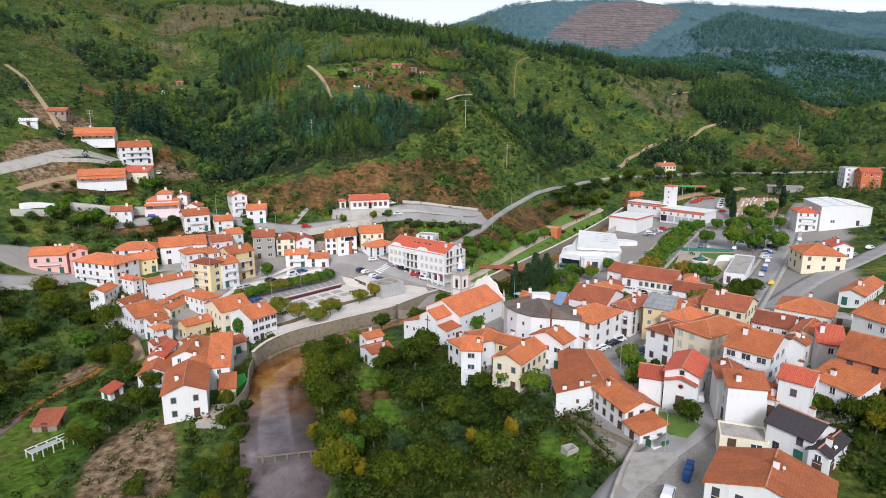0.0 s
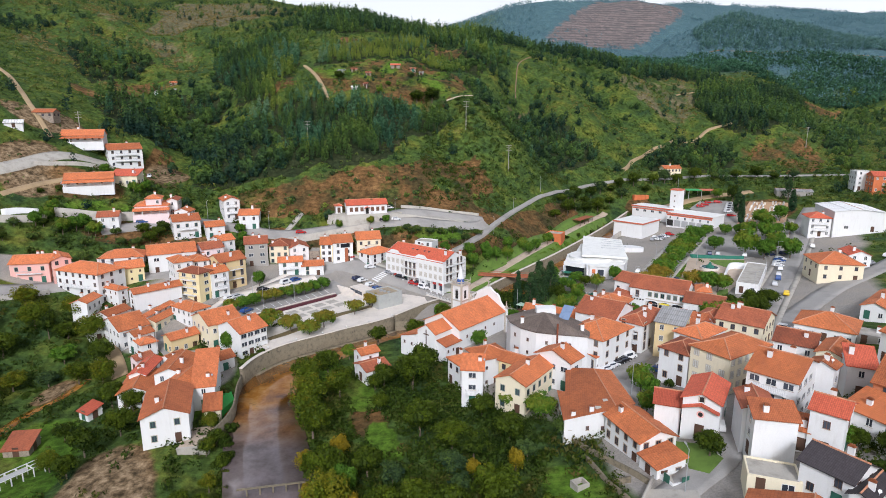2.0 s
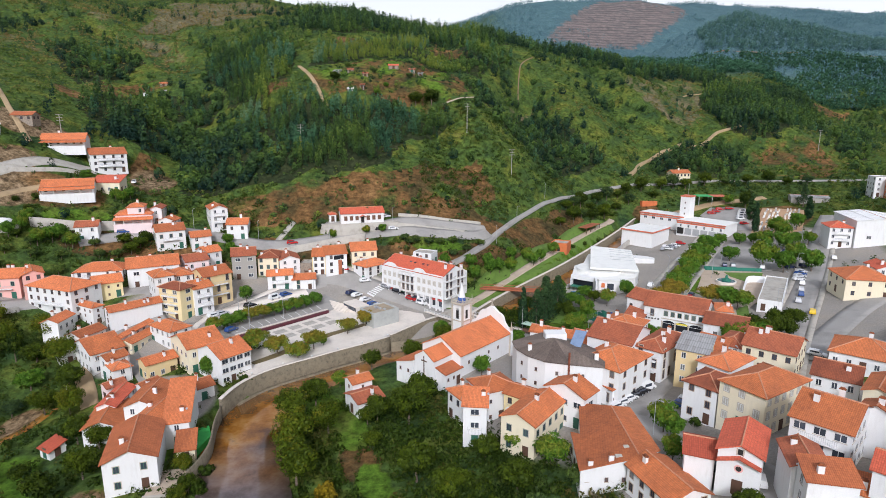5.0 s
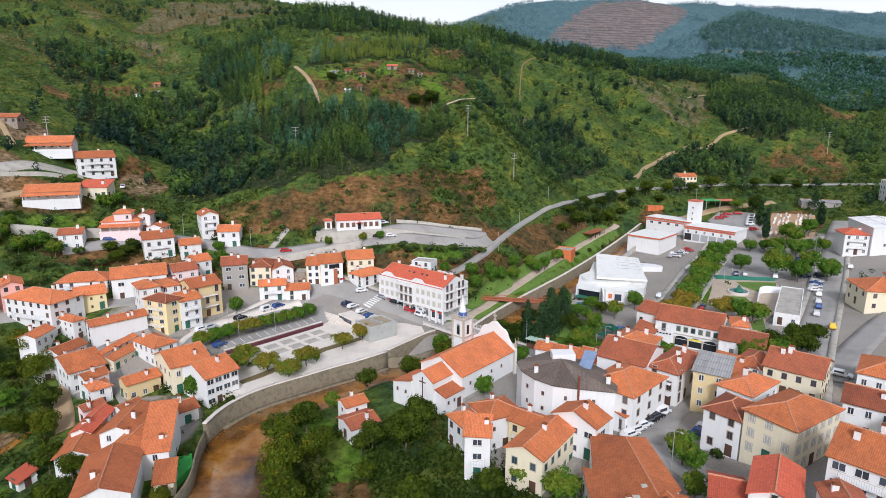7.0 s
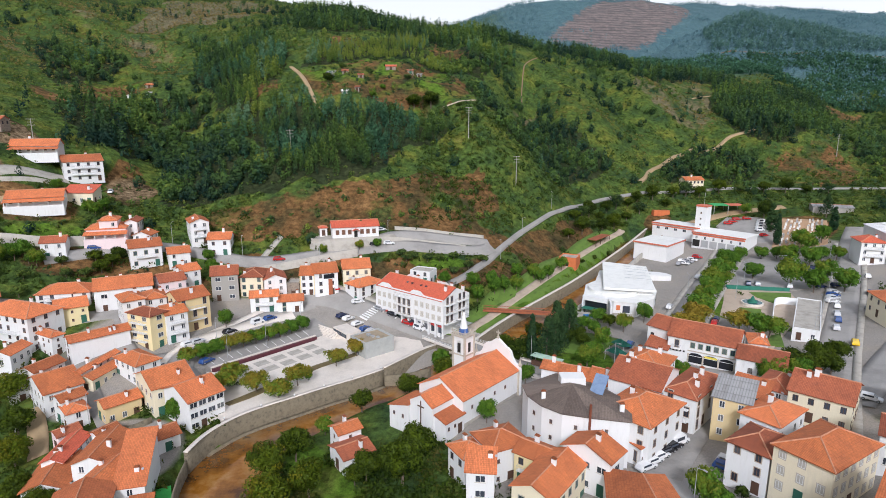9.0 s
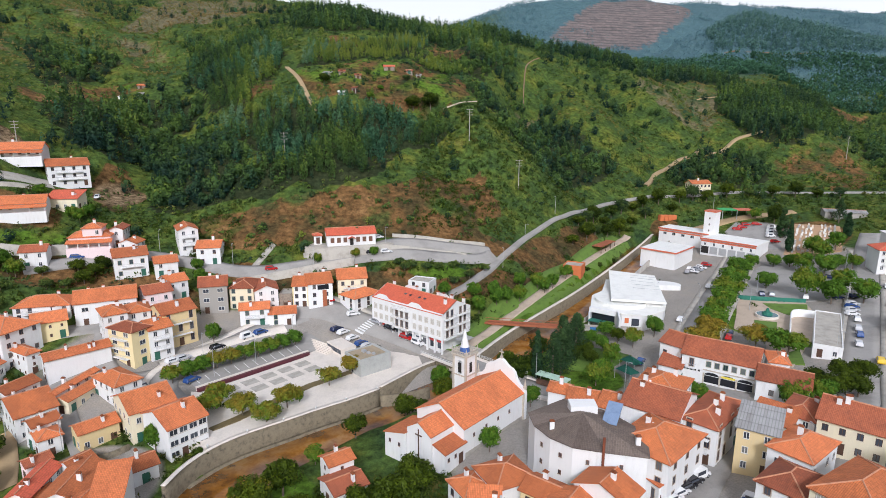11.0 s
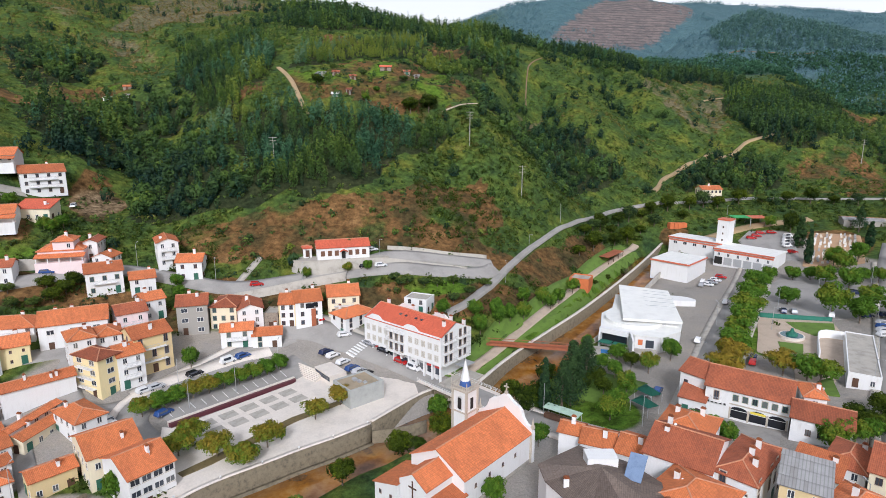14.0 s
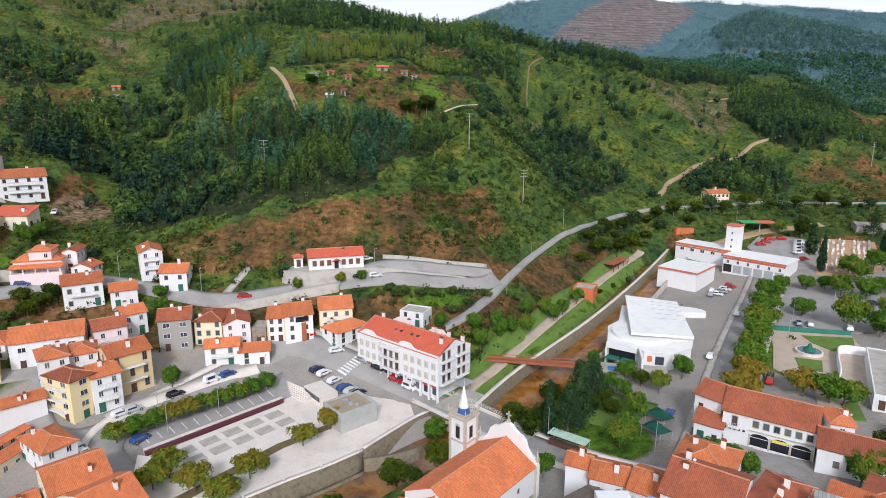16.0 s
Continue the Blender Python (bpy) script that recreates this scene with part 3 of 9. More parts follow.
def ground_material():
    m, ns, ls, p = shader("ground_cover")
    co = ns.new("ShaderNodeTexCoord").outputs["Object"]
    noises = []
    for scale, detail in ((0.012, 6), (0.07, 7), (0.55, 6), (3.0, 3)):
        n = node(ns, "ShaderNodeTexNoise", Scale=scale, Detail=float(detail), Roughness=0.65)
        ls.new(co, n.inputs["Vector"])
        noises.append(n.outputs[0])
    att = {}
    for key in ("urban", "bare", "grass", "heath", "far", "wood", "dust"):
        a = ns.new("ShaderNodeAttribute")
        a.attribute_name = key
        att[key] = a.outputs["Fac"]
    def edge(fac, hard):
        a = ns.new("ShaderNodeMath")
        a.operation = "MULTIPLY_ADD"
        a.inputs[1].default_value, a.inputs[2].default_value = 1.0, 0.0
        ls.new(fac, a.inputs[0])
        b = ns.new("ShaderNodeMath")
        b.operation = "MULTIPLY_ADD"
        ls.new(noises[1], b.inputs[0])
        b.inputs[1].default_value = hard
        b.inputs[2].default_value = -hard / 2
        c = ns.new("ShaderNodeMath")
        c.operation = "ADD"
        ls.new(a.outputs[0], c.inputs[0])
        ls.new(b.outputs[0], c.inputs[1])
        return ramp(ns, ls, c.outputs[0], [(0.4, (0,) * 3), (0.6, (1,) * 3)])

    scrub = ramp(ns, ls, noises[1], [(0.3, (0.024, 0.056, 0.026)), (0.5, (0.072, 0.118, 0.026)), (0.64, (0.138, 0.156, 0.028)), (0.82, (0.19, 0.145, 0.064))])
    heathy = ramp(ns, ls, noises[1], [(0.3, (0.10, 0.098, 0.05)), (0.5, (0.17, 0.132, 0.086)), (0.7, (0.225, 0.168, 0.128))])
    scrub = mix(ns, ls, "MIX", mix(ns, ls, "MULTIPLY", 1.0, edge(att["heath"], 1.2), (0.72, 0.72, 0.72)), scrub, heathy)
    # darker ground colour inside the wood outlines
    woodland_floor = ramp(ns, ls, noises[1], [(0.3, (0.018, 0.032, 0.014)), (0.6, (0.042, 0.052, 0.022)), (0.8, (0.08, 0.065, 0.038))])
    scrub = mix(ns, ls, "MIX", edge(att["wood"], 0.5), scrub, woodland_floor)
    # aerial haze over the far hills, put into the ground colour as blue-grey
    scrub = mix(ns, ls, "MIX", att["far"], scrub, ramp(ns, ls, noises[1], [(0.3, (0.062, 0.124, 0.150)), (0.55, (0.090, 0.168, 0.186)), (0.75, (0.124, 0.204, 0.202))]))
    soil = ramp(ns, ls, noises[1], [(0.3, (0.050, 0.046, 0.020)), (0.44, (0.092, 0.066, 0.028)), (0.56, (0.172, 0.092, 0.036)), (0.72, (0.30, 0.175, 0.076))])
    rubble = ramp(ns, ls, noises[2], [(0.3, (0.115, 0.082, 0.042)), (0.48, (0.225, 0.155, 0.088)), (0.7, (0.33, 0.245, 0.155))])
    soil = mix(ns, ls, "MIX", att["dust"], soil, rubble)
    away = ns.new("ShaderNodeSeparateXYZ")
    ls.new(co, away.inputs[0])
    terrace = ns.new("ShaderNodeMath")
    terrace.operation = "PINGPONG"
    terrace.inputs[1].default_value = 3.2
    ls.new(away.outputs[2], terrace.inputs[0])
    rows = ramp(ns, ls, terrace.outputs[0], [(0.35, (0.62, 0.68, 0.62)), (0.9, (1.12, 1.08, 1.05))])
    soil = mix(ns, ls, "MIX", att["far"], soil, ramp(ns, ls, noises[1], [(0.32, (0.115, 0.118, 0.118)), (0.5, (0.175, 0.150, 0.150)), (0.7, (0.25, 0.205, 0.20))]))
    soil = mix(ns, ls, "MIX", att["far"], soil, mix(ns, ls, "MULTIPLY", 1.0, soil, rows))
    turf = ramp(ns, ls, noises[1], [(0.3, (0.045, 0.105, 0.012)), (0.52, (0.105, 0.190, 0.022)), (0.68, (0.14, 0.155, 0.035)), (0.82, (0.20, 0.14, 0.06))])
    pave = ramp(ns, ls, noises[1], [(0.3, (0.27, 0.25, 0.222)), (0.5, (0.325, 0.30, 0.27)), (0.7, (0.36, 0.32, 0.27))])
    col = mix(ns, ls, "MIX", edge(att["bare"], 1.1), scrub, soil)
    col = mix(ns, ls, "MIX", edge(att["grass"], 0.8), col, turf)
    col = mix(ns, ls, "MULTIPLY", 1.0, col, ramp(ns, ls, noises[2], [(0.34, (0.42,) * 3), (0.66, (1.32,) * 3)]))
    col = mix(ns, ls, "MIX", edge(att["urban"], 0.4), col, pave)
    grain = ramp(ns, ls, noises[3], [(0.25, (0.72,) * 3), (0.7, (1.1,) * 3)])
    ls.new(mix(ns, ls, "MULTIPLY", 1.0, col, grain), p.inputs["Base Color"])
    p.inputs["Roughness"].default_value = 0.95
    p.inputs["Specular IOR Level"].default_value = 0.1
    bump(ns, ls, noises[2], 0.6, 0.8, p)
    return m


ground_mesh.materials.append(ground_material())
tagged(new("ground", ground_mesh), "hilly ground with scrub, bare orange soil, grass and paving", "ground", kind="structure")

# ---- the river ----


def along(points, step=2.0):
    """Points at even steps on a line, smoothed."""
    p = np.array(points, float)
    for _ in range(2):
        q = np.empty((2 * len(p) - 2, p.shape[1]))
        q[0::2], q[1::2] = 0.75 * p[:-1] + 0.25 * p[1:], 0.25 * p[:-1] + 0.75 * p[1:]
        p = np.vstack([p[:1], q, p[-1:]])
    s = np.r_[0, np.cumsum(np.hypot(*np.diff(p[:, :2], axis=0).T))]
    k = np.linspace(0, s[-1], max(2, int(s[-1] / step) + 1))
    return np.stack([np.interp(k, s, p[:, i]) for i in range(p.shape[1])], 1)


def sideways(p):
    d = np.gradient(p[:, :2], axis=0)
    d /= np.linalg.norm(d, axis=1, keepdims=True)
    return np.stack([-d[:, 1], d[:, 0]], 1)


def ribbon(name, points, left, right, height, material, label, category, kind="structure", cross=4, thick=0.25, level=False):
    """A strip that follows a line; height(x, y) gives its level; it has thickness."""
    p = along(points)
    n = sideways(p)
    offs = np.linspace(left, -right, cross)
    rows = []
    for o in offs:
        q = p[:, :2] + n * o
        rows.append(np.c_[q, height(p[:, 0], p[:, 1]) if level else height(q[:, 0], q[:, 1])])
    top = np.stack(rows, 1)
    m, c = top.shape[:2]
    low = top.copy()
    low[:, :, 2] -= thick
    verts = np.vstack([top.reshape(-1, 3), low.reshape(-1, 3)])
    k = (np.arange(c - 1)[None, :] + c * np.arange(m - 1)[:, None]).ravel()
    quads = [np.stack([k, k + c, k + c + 1, k + 1], 1)]
    e = c * np.arange(m - 1)
    b = m * c
    quads.append(np.stack([e, e + b, e + c + b, e + c], 1))
    e = e + c - 1
    quads.append(np.stack([e, e + c, e + c + b, e + b], 1))
    return tagged(new(name, raw_mesh(name, verts, np.vstack(quads), material)), label, category, kind=kind)


def water_material():
    m, ns, ls, p = shader("brown_river_water")
    co = ns.new("ShaderNodeTexCoord").outputs["Object"]
    n = node(ns, "ShaderNodeTexNoise", Scale=0.14, Detail=6.0, Roughness=0.65)
    rip = node(ns, "ShaderNodeTexNoise", Scale=1.1, Detail=3.0)
    for k in (n, rip):
        ls.new(co, k.inputs["Vector"])
    sep = ns.new("ShaderNodeSeparateXYZ")
    ls.new(co, sep.inputs[0])
    deep = ns.new("ShaderNodeMapRange")
    deep.inputs["From Min"].default_value, deep.inputs["From Max"].default_value = 120.0, 134.0
    ls.new(sep.outputs[1], deep.inputs["Value"])
    shallow = ramp(ns, ls, n.outputs[0], [(0.34, (0.11, 0.040, 0.005)), (0.48, (0.27, 0.105, 0.012)), (0.6, (0.34, 0.175, 0.05)), (0.7, (0.10, 0.055, 0.03))])
    # silty water with the sky's lilac-grey reflection painted into its base colour
    pool = ramp(ns, ls, n.outputs[0], [(0.35, (0.075, 0.056, 0.050)), (0.5, (0.135, 0.108, 0.106)), (0.7, (0.20, 0.168, 0.170))])
    wide = node(ns, "ShaderNodeTexNoise", Scale=0.045, Detail=3.0)
    ls.new(co, wide.inputs["Vector"])
    # lets patches of that painted reflection show among the rust-brown
    rust_share = mix(ns, ls, "MULTIPLY", 1.0, deep.outputs[0], ramp(ns, ls, wide.outputs[0], [(0.36, (0.3,) * 3), (0.5, (1.0,) * 3)]))
    ls.new(mix(ns, ls, "MIX", rust_share, pool, shallow), p.inputs["Base Color"])
    p.inputs["Roughness"].default_value = 0.06
    p.inputs["IOR"].default_value = 1.5
    bump(ns, ls, rip.outputs[0], 0.22, 0.08, p)
    return m


WATER = water_material()
ribbon("water", RIVER, RIVER_HALF + 2.4, RIVER_HALF + 2.4, lambda x, y: water_level(y), WATER, "shallow rust-brown river water over a stony bed", "river", cross=3, thick=0.05)


ribbon("stream", [(-99, 108), (-100.7, 123.6), (-101.6, 132), (-102, 141.6), (-100, 147.6), (-97.3, 150.8), (-95, 158)], 1.3, 1.3, lambda x, y: land(x, y) + 0.12, WATER, "narrow grey stream through the meadow", "stream", cross=3, thick=0.4)


def draped(lift):
    return lambda x, y: land(x, y) + lift


LANES = []


def road(name, points, width, material, lift, label, category="road", level=False):
    LANES.append((points, width / 2 + (0.9 if material not in (DIRT, RED_EARTH) else 1.6)))
    return ribbon(name, points, width / 2, width / 2, draped(lift), material, label, category, cross=5, thick=1.3 if level else 0.6, level=level)


# ---- houses ----


def window_meshes(w, h, frame, surround, fill=None):
    """A window with a surround, a frame with a mullion, and a pane set back."""
    t = 0.09
    bm = bmesh.new()
    if surround:
        s = 0.14
        box(bm, -w / 2 - s, -0.05, -s, w / 2 + s, 0.03, 0)
        box(bm, -w / 2 - s, -0.05, h, w / 2 + s, 0.03, h + s)
        box(bm, -w / 2 - s, -0.05, 0, -w / 2, 0.03, h)
        box(bm, w / 2, -0.05, 0, w / 2 + s, 0.03, h)
    else:
        box(bm, -w / 2 - 0.08, -0.09, -0.09, w / 2 + 0.08, 0.03, 0)
    a = bpy.data.meshes.new("window")
    bm.to_mesh(a)
    bm.free()
    a.materials.append(surround or GRANITE)
    bm = bmesh.new()
    box(bm, -w / 2, -0.035, 0, -w / 2 + t, 0.02, h)
    box(bm, w / 2 - t, -0.035, 0, w / 2, 0.02, h)
    box(bm, -w / 2 + t, -0.035, 0, w / 2 - t, 0.02, t)
    box(bm, -w / 2 + t, -0.035, h - t, w / 2 - t, 0.02, h)
    box(bm, -t / 2, -0.03, t, t / 2, 0.02, h - t)
    b = bpy.data.meshes.new("window_frame")
    bm.to_mesh(b)
    bm.free()
    b.materials.append(frame)
    bm = bmesh.new()
    box(bm, -w / 2 + t, -0.018, t, w / 2 - t, 0.01, h - t)
    c = bpy.data.meshes.new("pane")
    bm.to_mesh(c)
    bm.free()
    c.materials.append(fill or GLASS)
    return a, b, c


def door_mesh(w, h, material):
    bm = bmesh.new()
    box(bm, -w / 2, -0.05, 0, w / 2, 0.02, h)
    box(bm, -w / 2 - 0.12, -0.07, 0, -w / 2, 0.02, h + 0.12)
    box(bm, w / 2, -0.07, 0, w / 2 + 0.12, 0.02, h + 0.12)
    box(bm, -w / 2, -0.07, h, w / 2, 0.02, h + 0.12)
    me = bpy.data.meshes.new("door")
    bm.to_mesh(me)
    bm.free()
    me.materials.append(material)
    return me


WINDOWS = {
    "white": window_meshes(1.0, 1.35, FRAME_WHITE, None),
    "granite": window_meshes(0.95, 1.45, FRAME_BROWN, GRANITE),
    "brown": window_meshes(1.0, 1.3, FRAME_BROWN, None),
    "green": window_meshes(1.0, 1.35, FRAME_GREEN, GRANITE),
    "wide": window_meshes(1.7, 1.25, FRAME_WHITE, None),
    "small": window_meshes(0.6, 0.8, FRAME_BROWN, None),
    "tall": window_meshes(1.0, 2.1, FRAME_BROWN, GRANITE),
    "blind": window_meshes(1.0, 1.4, FRAME_WHITE, GRANITE, plain("pale_roller_blind", (0.46, 0.43, 0.37), vary=0.2)),
    "dark": window_meshes(1.0, 1.3, WOOD_DARK, None),
}
DOORS = [door_mesh(1.0, 2.1, WOOD_DARK), door_mesh(1.1, 2.2, FRAME_GREEN), door_mesh(2.4, 2.3, STEEL), door_mesh(1.0, 2.1, RED_PAINT)]


def add_window(parent, kind, x, y, z, turn):
    a, b, c = WINDOWS[kind]
    win = share("window", a, parent, pose(x, y, z, 0, 0, turn))
    share("window_frame", b, win, Matrix.Identity(4))
    share("pane", c, win, Matrix.Identity(4))
    return win


def slab(bm, uvl, corners, thick):
    """One roof plane, with UV in metres: corners run eave left, eave right, then up and back."""
    top = [Vector(c) for c in corners]
    low = [c - Vector((0, 0, thick)) for c in top]
    u = (top[1] - top[0]).normalized()
    nrm = u.cross(top[2] - top[1]).normalized()
    v = nrm.cross(u)
    vt, vl = [bm.verts.new(c) for c in top], [bm.verts.new(c) for c in low]
    faces = [bm.faces.new(vt), bm.faces.new(vl[::-1])]
    n = len(top)
    for i in range(n):
        faces.append(bm.faces.new((vt[i], vl[i], vl[(i + 1) % n], vt[(i + 1) % n])))
    for f in faces:
        for loop in f.loops:
            d = loop.vert.co - top[0]
            loop[uvl].uv = (d.dot(u), -d.dot(v))


def roof_of(kind, w, d, eave, pitch, over, thick=0.16):
    """The roof's planes and ridge lines for a w x d house."""
    a, b = w / 2 + over, d / 2 + over
    z = eave - over * pitch + 0.12
    bm = bmesh.new()
    uvl = bm.loops.layers.uv.new("UVMap")
    lines = []
    if kind == "g1":
        r = z + b * pitch
        slab(bm, uvl, [(-a, -b, z), (a, -b, z), (a, 0, r), (-a, 0, r)], thick)
        slab(bm, uvl, [(a, b, z), (-a, b, z), (-a, 0, r), (a, 0, r)], thick)
        lines = [((-a, 0, r), (a, 0, r))]
    elif kind == "g2":
        r = z + a * pitch
        slab(bm, uvl, [(a, -b, z), (a, b, z), (0, b, r), (0, -b, r)], thick)
        slab(bm, uvl, [(-a, b, z), (-a, -b, z), (0, -b, r), (0, b, r)], thick)
        lines = [((0, -b, r), (0, b, r))]
    elif kind == "hip":
        s = min(a, b)
        r = z + s * pitch
        if a >= b:
            p, q = (-(a - s), 0, r), (a - s, 0, r)
            if a - s < 0.05:
                p, q = (-0.05, 0, r), (0.05, 0, r)
            slab(bm, uvl, [(-a, -b, z), (a, -b, z), q, p], thick)
            slab(bm, uvl, [(a, b, z), (-a, b, z), p, q], thick)
            slab(bm, uvl, [(a, -b, z), (a, b, z), q], thick)
            slab(bm, uvl, [(-a, b, z), (-a, -b, z), p], thick)
            lines = [(p, q), ((-a, -b, z), p), ((-a, b, z), p), ((a, -b, z), q), ((a, b, z), q)]
        else:
            p, q = (0, -(b - s), r), (0, b - s, r)
            slab(bm, uvl, [(a, -b, z), (a, b, z), q, p], thick)
            slab(bm, uvl, [(-a, b, z), (-a, -b, z), p, q], thick)
            slab(bm, uvl, [(-a, -b, z), (a, -b, z), p], thick)
            slab(bm, uvl, [(a, b, z), (-a, b, z), q], thick)
            lines = [(p, q), ((-a, -b, z), p), ((a, -b, z), p), ((-a, b, z), q), ((a, b, z), q)]
    elif kind in ("s1", "s2"):
        r = z + 2 * b * pitch
        slab(bm, uvl, [(-a, -b, z), (a, -b, z), (a, b, r), (-a, b, r)], thick)
    else:
        slab(bm, uvl, [(-a + 0.1, -b + 0.1, eave - 0.25), (a - 0.1, -b + 0.1, eave - 0.25), (a - 0.1, b - 0.1, eave - 0.25), (-a + 0.1, b - 0.1, eave - 0.25)], 0.1)
    return bm, lines


def wall_of(kind, w, d, low, eave, pitch):
    a, b = w / 2, d / 2
    bm = bmesh.new()
    if kind == "flat":
        t = 0.25
        box(bm, -a, -b, low, a, b, eave - 0.36)
        for s in ((-a, -b, a, -b + t), (-a, b - t, a, b), (-a, -b + t, -a + t, b - t), (a - t, -b + t, a, b - t)):
            box(bm, s[0], s[1], eave - 0.36, s[2], s[3], eave)
        return bm
    if kind == "g1":
        top = [(-a, -b, eave), (-a, 0, eave + b * pitch), (-a, b, eave), (a, b, eave), (a, 0, eave + b * pitch), (a, -b, eave)]
    elif kind == "g2":
        top = [(-a, -b, eave), (-a, b, eave), (0, b, eave + a * pitch), (a, b, eave), (a, -b, eave), (0, -b, eave + a * pitch)]
    elif kind in ("s1", "s2"):
        top = [(-a, -b, eave), (-a, b, eave + d * pitch), (a, b, eave + d * pitch), (a, -b, eave)]
    else:
        top = [(-a, -b, eave), (-a, b, eave), (a, b, eave), (a, -b, eave)]
    up = [bm.verts.new(p) for p in top]
    dn = [bm.verts.new((p[0], p[1], low)) for p in top]
    n = len(top)
    for i in range(n):
        j = (i + 1) % n
        bm.faces.new((up[i], up[j], dn[j], dn[i]))
    bm.faces.new(dn)
    return bm


RIDGE = plain("mortared_ridge_tiles", (0.56, 0.26, 0.15), vary=0.35, scale=1.5)


def ridge_caps(lines, material, parent):
    for a, b in lines:
        bm = bmesh.new()
        rod(bm, Vector(a) + Vector((0, 0, 0.02)), Vector(b) + Vector((0, 0, 0.02)), 0.13, 5)
        part("ridge_tiles", bm, RIDGE, parent)


def chimney(parent, x, y, z, h, w=0.8, material=None):
    bm = bmesh.new()
    box(bm, x - w / 2, y - 0.25, z - 0.7, x + w / 2, y + 0.25, z + h)
    ob = part("chimney", bm, material or WALL["white"], parent)
    bm = bmesh.new()
    box(bm, x - w / 2 - 0.08, y - 0.33, z + h, x + w / 2 + 0.08, y + 0.33, z + h + 0.1)
    box(bm, x - w / 2 + 0.08, y - 0.18, z + h + 0.1, x + w / 2 - 0.08, y + 0.18, z + h + 0.32)
    part("chimney_cap", bm, TILE["old"], ob)


def satellite_dish(parent, x, y, z):
    bm = bmesh.new()
    rod(bm, (x, y, z - 1.2), (x, y, z), 0.035, 5)
    rod(bm, (x, y - 0.02, z - 0.05), (x + 0.06, y - 0.12, z + 0.02), 0.2, 10, 0.24)
    part("satellite_dish", bm, STEEL, parent, "grey satellite dish")


def balcony(parent, x0, x1, z, front, rail=STEEL):
    boxes("balcony", [(x0, front - 1.0, z - 0.16, x1, front - 0.002, z)], WALL["white"], parent)
    bm = bmesh.new()
    for x in np.arange(x0 + 0.05, x1, 0.28):
        rod(bm, (x, front - 0.95, z), (x, front - 0.95, z + 0.95), 0.02, 4)
    rod(bm, (x0 + 0.03, front - 0.95, z + 0.97), (x1 - 0.03, front - 0.95, z + 0.97), 0.035, 4)
    rod(bm, (x0 + 0.05, front - 0.95, z + 0.95), (x0 + 0.05, front - 0.03, z + 0.95), 0.03, 4)
    rod(bm, (x1 - 0.05, front - 0.95, z + 0.95), (x1 - 0.05, front - 0.03, z + 0.95), 0.03, 4)
    tagged(part("railing", bm, rail, parent), kind="stuff")


